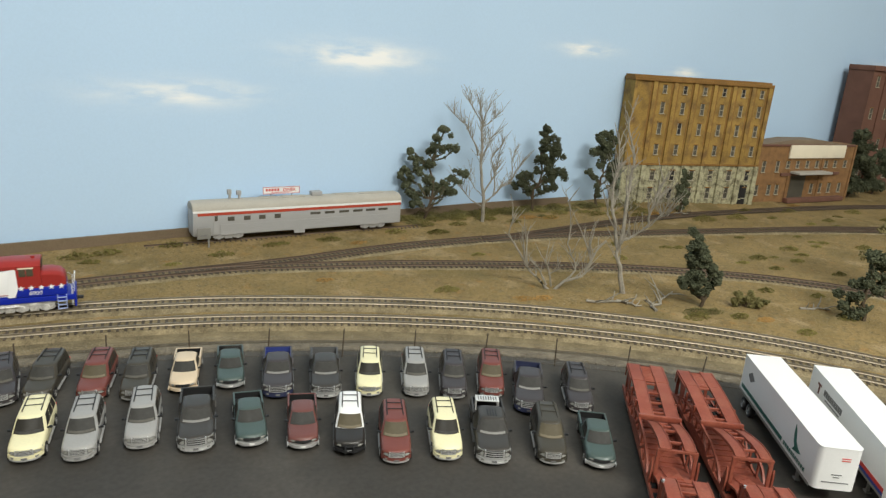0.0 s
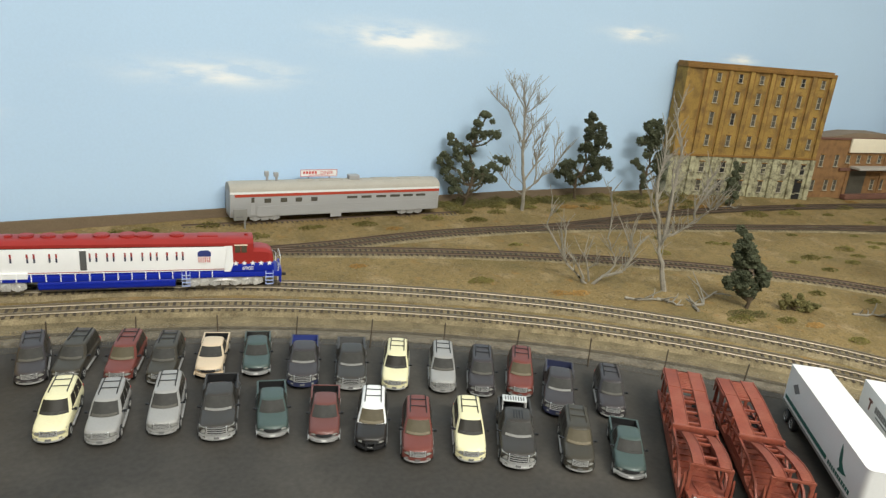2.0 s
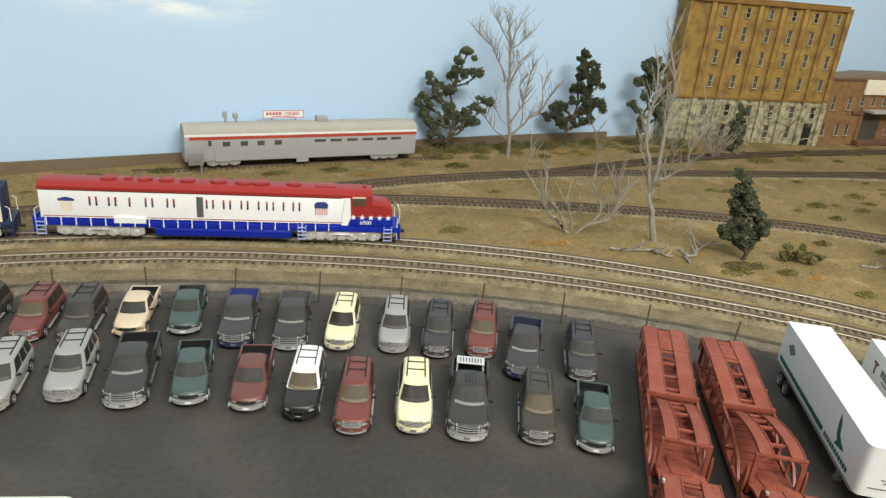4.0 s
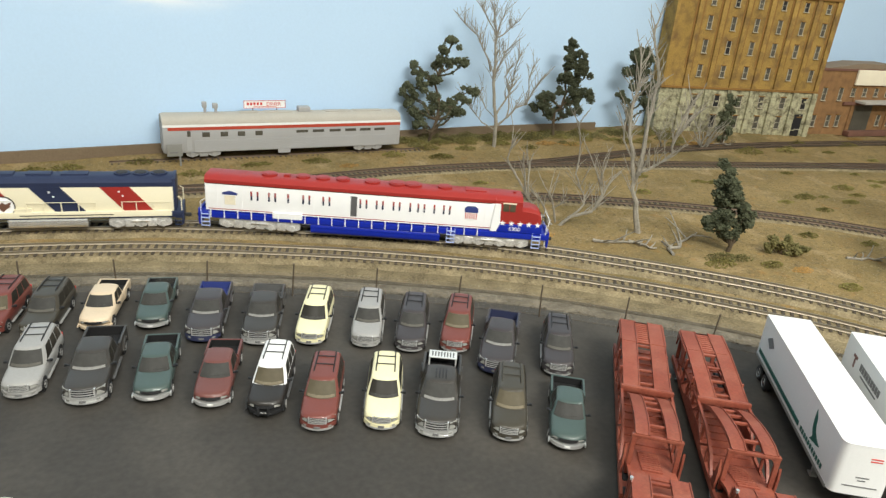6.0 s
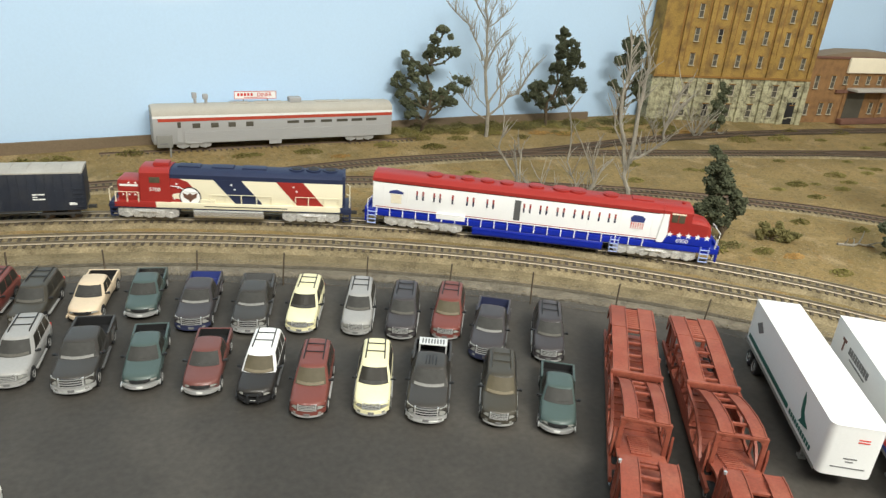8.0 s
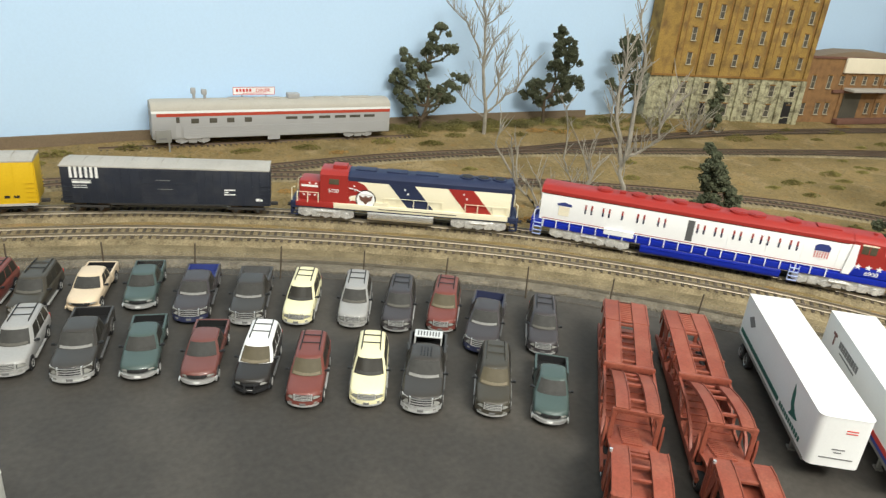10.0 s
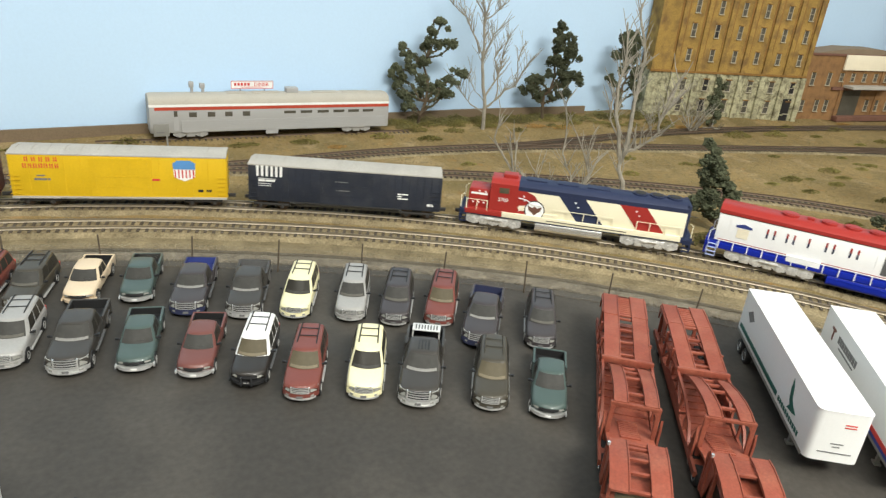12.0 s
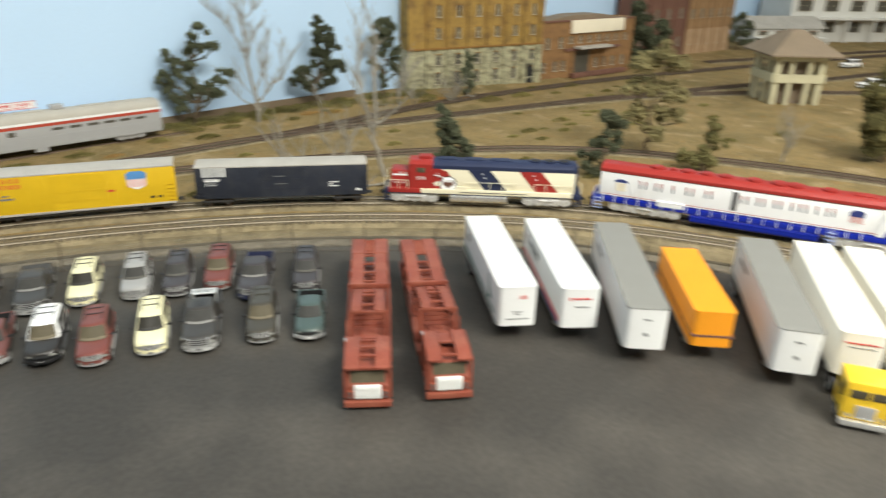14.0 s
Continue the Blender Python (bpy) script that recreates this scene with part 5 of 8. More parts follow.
def bogie(parent, x, axles, pitch, frame_mat, r=0.0053, hy=0.0142, bulky=True):
    half = pitch * (axles - 1) / 2
    b = part("bogie", Build().box(x - half - 0.004, x + half + 0.004, -0.007, 0.007, 0.0045, 0.0080, 0.0004), M["under"], parent)
    for s in (-1, 1):
        y = s * hy
        if bulky:
            # cast frame: level top, deep at the axles, waisted between them
            low = [(x - half - 0.0075, 0.0048)]
            for k in range(axles):
                ax = x - half + k * pitch
                low += [(ax - 0.0042, 0.0030), (ax + 0.0042, 0.0030)]
                if k < axles - 1:
                    low += [(ax + pitch * 0.36, 0.0058), (ax + pitch * 0.64, 0.0058)]
            top = [(x + half + 0.0075, 0.0100), (x + half + 0.0045, 0.0114)]
            for k in range(axles - 1, 0, -1):
                ax = x - half + (k - 0.5) * pitch
                top += [(ax + 0.0030, 0.0114), (ax, 0.0106), (ax - 0.0030, 0.0114)]
            top += [(x - half - 0.0045, 0.0114), (x - half - 0.0075, 0.0100)]
            f = part("side_frame", Build().prism(low + [(x + half + 0.0075, 0.0048)] + top, "y", y - 0.0012, y + 0.0012), M[frame_mat], b)
        else:
            f = part("side_frame", Build().box(x - half - 0.007, x + half + 0.007, y - 0.0012, y + 0.0012, 0.0056, 0.0082, 0.0010), M[frame_mat], b)
        for k in range(axles):
            ax = x - half + k * pitch
            part("axle_box", Build().cyl((ax, y, 0.0052), (ax, y + s * 0.0022, 0.0052), 0.0030 if bulky else 0.0016, 12), M[frame_mat], f)
            if bulky and k < axles - 1:
                part("spring_pocket", Build().box(ax + pitch * 0.3, ax + pitch * 0.7, y - 0.0008, y + s * 0.0020 if s > 0 else y + 0.0008, 0.0026, 0.0100, 0.0007) if s > 0 else
                     Build().box(ax + pitch * 0.3, ax + pitch * 0.7, y - 0.0020, y + 0.0008, 0.0026, 0.0100, 0.0007), M[frame_mat], f)
        if bulky:
            part("brake_cylinder", Build().cyl((x - 0.008, y + s * 0.0022, 0.0088), (x + 0.008, y + s * 0.0022, 0.0088), 0.0012, 8), M[frame_mat], f)
    for k in range(axles):
        ax = x - half + k * pitch
        part("wheelset", Build().cyl((ax, -0.0094, r), (ax, -0.0072, r), r, 16).cyl((ax, 0.0072, r), (ax, 0.0094, r), r, 16).cyl((ax, -0.0075, r), (ax, 0.0075, r), 0.0012, 8), M["rail_rust"], b)
    return b


def railing(parent, xs, y, z0, z1, material):
    h = part("handrail", Build().tube([(xs[0], y, z1), (xs[-1], y, z1)], 0.0003, 5), M[material], parent)
    for x in xs:
        part("stanchion", Build().box(x - 0.0004, x + 0.0004, y - 0.0004, y + 0.0004, z0, z1 + 0.0002), M[material], h)


def ladder(parent, x, y, z0, z1, w, material):
    l = part("ladder", Build().box(x - w / 2, x - w / 2 + 0.0006, y - 0.0004, y + 0.0004, z0, z1).box(x + w / 2 - 0.0006, x + w / 2, y - 0.0004, y + 0.0004, z0, z1), M[material], parent)
    for k in range(4):
        z = z0 + 0.0004 + (z1 - z0) * k / 4
        part("step", Build().box(x - w / 2, x + w / 2, y - 0.0008, y + 0.0008, z, z + 0.0006), M[material], l)


def letters(parent, text, x, y, s, z, size, material, label):
    """Numbers or words with the built-in font, as a thin solid on a side facing -y (s < 0) or +y."""
    c = bpy.data.curves.new("lettering", "FONT")
    c.body, c.size, c.extrude, c.align_x = text, size, 0.00015, "CENTER"
    o = bpy.data.objects.new("lettering", c)
    scene.collection.objects.link(o)
    bpy.context.view_layer.update()
    me = bpy.data.meshes.new_from_object(o.evaluated_get(bpy.context.evaluated_depsgraph_get()))
    bpy.data.objects.remove(o)
    me.materials.clear()
    me.materials.append(M[material])
    ob = new("lettering", me)
    ob.parent = parent
    ob.matrix_basis = pose(x, y, z, 90, 0, 0 if s < 0 else 180)
    ob["label"] = label


def star(parent, x, y, s, z, r, material="loco_white"):
    pts = [(x + (r if k % 2 == 0 else r * 0.42) * math.sin(k * math.pi / 5), z + (r if k % 2 == 0 else r * 0.42) * math.cos(k * math.pi / 5)) for k in range(10)]
    part("star", Build().prism(pts, "y", y, y + s * 0.0002), M[material], parent)


def shield(parent, x, y, s, z, w, h, blue="blue_paint"):
    a, b = sorted((y, y + s * 0.0002))
    o = part("shield_emblem", Build().prism([(x - w / 2, z + h * 0.1), (x + w / 2, z + h * 0.1), (x + w / 2 * 0.96, z - h * 0.3), (x, z - h / 2), (x - w / 2 * 0.96, z - h * 0.3)], "y", a, b), M["white_mark"], parent, "red, white and blue shield emblem")
    a, b = sorted((y + s * 0.0001, y + s * 0.0004))
    part("emblem_top", Build().prism([(x - w / 2, z + h * 0.08), (x + w / 2, z + h * 0.08), (x + w / 2 * 1.05, z + h * 0.35), (x + w * 0.3, z + h / 2), (x - w * 0.3, z + h / 2), (x - w / 2 * 1.05, z + h * 0.35)], "y", a, b), M[blue], o)
    for k in range(6):
        xx = x - w * 0.42 + k * w * 0.168
        part("emblem_stripe", Build().box(xx - w * 0.03, xx + w * 0.03, a, b, z - h * 0.34, z + h * 0.06), M["red_mark"], o)


def hood_ring(x, hy, z0, z1, ch):
    return [(x, -hy, z0), (x, -hy, z1 - ch), (x, -hy + ch * 0.9, z1 - ch * 0.25), (x, -hy + ch * 1.9, z1), (x, hy - ch * 1.9, z1), (x, hy - ch * 0.9, z1 - ch * 0.25), (x, hy, z1 - ch), (x, hy, z0)]


def big_diesel():
    t = thing("locomotive", Matrix(), "red, white and blue double-length diesel locomotive", "locomotive")
    H = 0.167
    part("frame", Build().box(-H, H, -0.0170, 0.0170, 0.0118, 0.0172, 0.0004), M["loco_blue"], t, "deep blue frame")
    part("hood_base", Build().box(-0.160, 0.116, -0.0150, 0.0150, 0.0170, 0.0192), M["loco_blue"], t)
    hood = part("hood", Build().box(-0.161, 0.116, -0.0152, 0.0152, 0.0190, 0.0458, 0.0003), M["loco_white"], t, "white hood sides")
    roof = part("roof", Build().ring_solid([hood_ring(-0.1615, 0.0153, 0.0456, 0.0530, 0.0042), hood_ring(0.113, 0.0153, 0.0456, 0.0530, 0.0042)]), M["loco_red"], t, "red roof")
    for k, (x, r) in enumerate(((-0.104, 0.0075), (-0.072, 0.0068), (-0.053, 0.0068), (-0.034, 0.0068), (-0.006, 0.0075), (0.018, 0.0085), (0.033, 0.0085), (0.064, 0.0072))):
        fan = part("roof_fan", Build().cyl((x, 0, 0.0526), (x, 0, 0.0548), r, 20), M["loco_red"], roof)
        part("fan_grid", Build().cyl((x, 0, 0.0546), (x, 0, 0.0552), r * 0.72, 16), M["loco_red"], fan)
    part("exhaust", Build().box(-0.090, -0.084, -0.003, 0.003, 0.0526, 0.0550, 0.0004), M["loco_red"], roof)
    part("roof_hatch", Build().box(0.084, 0.104, -0.006, 0.006, 0.0526, 0.0542, 0.0005), M["loco_red"], roof)
    for k in range(12):
        x = -0.15 + k * 0.0225
        part("roof_seam", Build().box(x - 0.0003, x + 0.0003, -0.0066, 0.0066, 0.0528, 0.05325), M["loco_red"], roof)
    # cab and nose
    cab = part("cab", Build().ring_solid([hood_ring(0.113, 0.0160, 0.0260, 0.0532, 0.0042), hood_ring(0.139, 0.0160, 0.0260, 0.0526, 0.0042)]), M["loco_red"], t, "red cab")
    nose = part("nose", Build().ring_solid([hood_ring(x, w, 0.0258, z, 0.0030) for x, w, z in ((0.137, 0.0138, 0.0418), (0.148, 0.0137, 0.0414), (0.155, 0.0130, 0.0398), (0.1585, 0.0118, 0.0368), (0.1598, 0.0105, 0.0325))]), M["loco_red"], t, "red rounded nose", smooth=45)
    part("cab_skirt", Build().box(0.116, 0.160, -0.0162, 0.0162, 0.0178, 0.0262, 0.0004), M["loco_blue"], t, "blue cab skirt")
    part("windshield", Build().box(0.1385, 0.1395, -0.0125, 0.0125, 0.0425, 0.0495, 0.0003), M["glass"], cab)
    part("headlight", Build().cyl((0.132, 0, 0.0522), (0.132, 0, 0.0545), 0.0018, 10), M["loco_red"], cab, "small red roof beacon")
    for s in (-1, 1):
        y = s * 0.0160
        w = part("cab_window", Build().box(0.1205, 0.1325, y - 0.0003, y + 0.0003, 0.0385, 0.0465, 0.0002), M["glass_tan"], cab)
        part("window_shade", Build().box(0.1200, 0.1330, y - 0.0006, y + 0.0006, 0.0462, 0.0474), M["sign_cream"], w)
        part("window_post", Build().box(0.1262, 0.1268, y - 0.0005, y + 0.0005, 0.0385, 0.0465), M["loco_red"], w)
        ys = s * 0.01535
        # white flash where the hood meets the cab
        part("cab_flash", Build().prism([(0.110, 0.0180), (0.116, 0.0180), (0.119, 0.0262), (0.118, 0.0460), (0.113, 0.0460)], "y", *sorted((s * 0.0158, s * 0.0164))), M["loco_white"], t, "white flash")
        for k in range(5):
            star(t, 0.1215 + k * 0.0085, s * 0.0162, s, 0.0268, 0.0030)
        letters(t, "6900", 0.1335, s * 0.0163, s, 0.0195, 0.0056, "white_mark", "white road number")
        # lettering as plain upright bars
        for k, x in enumerate((-0.1150, -0.0985, -0.0835, -0.0665, -0.0475, -0.0125, 0.0030, 0.0190, 0.0320, 0.0425, 0.0550, 0.0670)):
            for o in (0.0,) if k in (2, 8, 10) else (-0.0029, 0.0029):
                for z0, z1, mt in ((0.0312, 0.0357, "loco_letter"), (0.0357, 0.0400, "loco_red")):
                    part("lettering_bar", Build().box(x + o - 0.0008, x + o + 0.0008, *sorted((ys - s * 0.0001, ys + s * 0.0002)), z0, z1), M[mt], hood)
        shield(hood, 0.0905, ys - s * 0.0001, s, 0.0335, 0.0125, 0.0155)
        a, b = sorted((ys - s * 0.0001, ys + s * 0.0002))
        part("small_emblem", Build().box(-0.143, -0.133, a, b, 0.0255, 0.0345), M["sign_cream"], hood)
        part("emblem_cap", Build().prism([(-0.145, 0.0352), (-0.131, 0.0352), (-0.131, 0.0372), (-0.138, 0.0392), (-0.145, 0.0372)], "y", a, b), M["blue_paint"], hood)
        part("hood_opening", Build().box(-0.0245, -0.0185, a, b, 0.0225, 0.0425), M["trim"], hood, "dark grey opening in the hood")
        part("equipment_box", Build().box(-0.098, -0.070, *sorted((s * 0.0150, s * 0.0172)), 0.0152, 0.0212, 0.0003), M["loco_white"], hood)
        for x in (-0.150, -0.127, -0.06, -0.03, 0.012, 0.045, 0.075, 0.104):
            part("door_seam", Build().box(x - 0.0001, x + 0.0001, a, b, 0.0200, 0.0450), M["loco_white"], hood)
        part("edge_line", Build().box(-0.160, 0.110, a, b, 0.0452, 0.0457), M["near_black"], hood)
        railing(t, [-0.156 + 0.0127 * k for k in range(21)], s * 0.0174, 0.0122, 0.0205, "loco_white")
        part("sill_line", Build().box(-0.158, 0.112, a, b, 0.0203, 0.0209), M["loco_red"], hood)
        for x in (-0.161, 0.0725, 0.1555):
            ladder(t, x, s * 0.0176, 0.0030, 0.0185, 0.0082, "pale_blue")
        for x in (-0.1655, 0.1645):
            part("grab_rail", Build().tube([(x, s * 0.0160, 0.0060), (x, s * 0.0160, 0.0270), (x - math.copysign(0.004, x), s * 0.0160, 0.0300)], 0.0004, 5), M["loco_white"], t)
        # tank skirts
    part("fuel_tank", Build().ring_solid([rounded(0.0168, 0.0024, 0.0125, 0.0028, 4, -0.062), rounded(0.0168, 0.0024, 0.0125, 0.0028, 4, 0.062)]), M["loco_blue"], t, "long blue fuel tank")
    part("tank_rib", Build().box(-0.0625, 0.0625, -0.0172, 0.0172, 0.0085, 0.0096), M["loco_blue"], t)
    for s in (-1, 1):
        part("end_plate", Build().box(s * H - 0.001, s * H + 0.001, -0.0168, 0.0168, 0.0045, 0.0200, 0.0003), M["loco_blue"], t)
        coupler(t, s * H, s)
        bogie(t, s * 0.1105, 4, 0.0205, "loco_silver")
    part("end_railing", Build().tube([(0.166, -0.014, 0.018), (0.167, -0.014, 0.032), (0.167, 0.014, 0.032), (0.166, 0.014, 0.018)], 0.0004, 5), M["loco_white"], t)
    return t


def second_diesel():
    t = thing("locomotive", Matrix(), "red-nosed cream diesel locomotive with navy and red slashes", "locomotive")
    H = 0.1095
    part("frame", Build().box(-H, H, -0.0168, 0.0168, 0.0120, 0.0172, 0.0004), M["loco_navy"], t)
    part("sill", Build().box(-0.100, 0.070, -0.0170, 0.0170, 0.0130, 0.0182, 0.0003), M["loco_cream"], t, "cream side sill")
    part("red_sill", Build().box(0.069, H - 0.004, -0.0171, 0.0171, 0.0130, 0.0182, 0.0003), M["loco_red"], t)
    hood = part("hood", Build().box(-0.102, 0.062, -0.0142, 0.0142, 0.0165, 0.0410, 0.0003), M["loco_cream"], t, "cream hood sides")
    roof = part("roof", Build().ring_solid([hood_ring(-0.1025, 0.0143, 0.0408, 0.0495, 0.0046), hood_ring(0.060, 0.0143, 0.0408, 0.0495, 0.0046)]), M["loco_navy"], t, "dusty navy roof")
    part("hood_end", Build().box(-0.1045, -0.1015, -0.0140, 0.0140, 0.0172, 0.0484, 0.0006), M["loco_navy"], t)
    for x in (-0.090, -0.074, -0.058):
        fan = part("roof_fan", Build().cyl((x, 0, 0.0490), (x, 0, 0.0508), 0.0072, 20), M["loco_navy"], roof)
        part("fan_grid", Build().cyl((x, 0, 0.0506), (x, 0, 0.0512), 0.0052, 16), M["under"], fan)
    for x0, x1 in ((-0.03, -0.008), (0.000, 0.020), (0.030, 0.050)):
        part("roof_hatch", Build().box(x0, x1, -0.0055, 0.0055, 0.0490, 0.0506, 0.0004), M["loco_navy"], roof)
    cab = part("cab", Build().ring_solid([hood_ring(0.056, 0.0155, 0.0165, 0.0500, 0.0040), hood_ring(0.0825, 0.0155, 0.0165, 0.0495, 0.0040)]), M["loco_red"], t, "red cab")
    part("air_unit", Build().box(0.058, 0.072, -0.006, 0.006, 0.0492, 0.0530, 0.0008), M["loco_red"], cab)
    nose = part("nose", Build().box(0.082, 0.1035, -0.0125, 0.0125, 0.0165, 0.0375, 0.0026), M["loco_red"], t, "red low nose")
    part("windshield", Build().box(0.0820, 0.0830, -0.0120, 0.0120, 0.0390, 0.0455, 0.0003), M["glass"], cab)
    for s in (-1, 1):
        a, b = sorted((s * 0.01415, s * 0.0145))
        y = s * 0.0155
        part("red_panel", Build().prism([(0.058, 0.0172), (0.030, 0.0172), (0.034, 0.0300), (0.040, 0.0380), (0.048, 0.0410), (0.058, 0.0410)], "y", a, b), M["loco_red"], hood, "rounded red panel")
        for x, mt in ((0.004, "loco_navy"), (-0.0530, "loco_red")):
            part("slash", Build().prism([(x + 0.013, 0.0409), (x - 0.012, 0.0409), (x - 0.032, 0.0172), (x - 0.007, 0.0172)], "y", a, b), M[mt], hood, "slanting painted slash")
            for k in range(2):
                star(hood, x - 0.003 - k * 0.003, b if s > 0 else a, s, 0.0365 - k * 0.0042, 0.0013)
        part("emblem_ring", Build().cyl((0.0385, s * 0.0143, 0.0235), (0.0385, s * 0.0150, 0.0235), 0.0098, 28), M["near_black"], hood, "dark ring of the round emblem")
        part("emblem_disc", Build().cyl((0.0385, s * 0.0147, 0.0235), (0.0385, s * 0.0153, 0.0235), 0.0088, 24), M["loco_white"], hood, "round white emblem")
        part("emblem_bird", Build().prism([(0.0318, 0.0280), (0.0362, 0.0258), (0.0385, 0.0278), (0.0408, 0.0258), (0.0452, 0.0280), (0.0440, 0.0232), (0.0408, 0.0212), (0.0385, 0.0186), (0.0362, 0.0212), (0.0330, 0.0232)], "y", *sorted((s * 0.0151, s * 0.0156))), M["brick_brown"], hood, "dark spread-winged bird")
        part("rail_line", Build().tube([(0.055, s * 0.0157, 0.0340), (0.048, s * 0.0157, 0.0335), (0.041, s * 0.0157, 0.0295), (0.031, s * 0.0157, 0.0290)], 0.0004, 5), M["loco_white"], hood)
        part("emblem_wing", Build().prism([(0.042, 0.0280), (0.053, 0.0262), (0.055, 0.0240), (0.053, 0.0218), (0.042, 0.0205)], "y", *sorted((s * 0.0142, s * 0.0147))), M["sign_cream"], hood)
        part("cab_window", Build().box(0.0645, 0.0740, y - 0.0003, y + 0.0003, 0.0365, 0.0420, 0.0002), M["glass_tan"], cab)
        letters(t, "5700", 0.0695, y + s * 0.0001, s, 0.0285, 0.0050, "white_mark", "white road number")
        part("lettering_bar", Build().box(0.0850, 0.1010, *sorted((s * 0.0124, s * 0.0128)), 0.0315, 0.0335), M["white_mark"], nose)
        for x, z in ((0.0870, 0.0350), (0.0930, 0.0350), (0.0880, 0.0235), (0.0930, 0.0235), (0.0985, 0.0235)):
            star(nose, x, s * 0.0125, s, z, 0.0013)
        for x, z in ((0.050, 0.036), (0.049, 0.032), (0.052, 0.025), (0.053, 0.0215)):
            star(hood, x, s * 0.0145, s, z, 0.0012)
        for run in ([-0.099, -0.085, -0.070, -0.058], [-0.036, -0.022, -0.008, 0.006, 0.020], [0.084, 0.094, 0.104]):
            railing(t, run, s * 0.0170, 0.0175, 0.0275, "loco_cream")
        part("walk_slot", Build().box(-0.05, 0.026, *sorted((s * 0.0170, s * 0.0172)), 0.0150, 0.0158), M["under"], t)
        for x in (-0.106, 0.1065):
            ladder(t, x, s * 0.0165, 0.0035, 0.0180, 0.0065, "loco_navy")
            part("grab_rail", Build().tube([(x + math.copysign(0.003, x), s * 0.0158, 0.0065), (x + math.copysign(0.003, x), s * 0.0158, 0.0300), (x, s * 0.0158, 0.0320)], 0.0005, 5), M["loco_cream"], t)
        part("battery_box", Build().box(0.016, 0.030, *sorted((s * 0.0143, s * 0.0165)), 0.0182, 0.0215), M["loco_cream"], hood)
    part("fuel_tank", Build().ring_solid([rounded(0.0166, 0.0026, 0.0132, 0.0036, 5, -0.028), rounded(0.0166, 0.0026, 0.0132, 0.0036, 5, 0.036)]), M["tank_silver"], t, "bright silver fuel tank")
    for s in (-1, 1):
        part("end_plate", Build().box(s * H - 0.001, s * H + 0.001, -0.0165, 0.0165, 0.0045, 0.0180, 0.0003), M["loco_navy"], t)
        coupler(t, s * H, s)
        bogie(t, s * 0.0745 + 0.002, 3, 0.0195, "loco_silver")
    return t


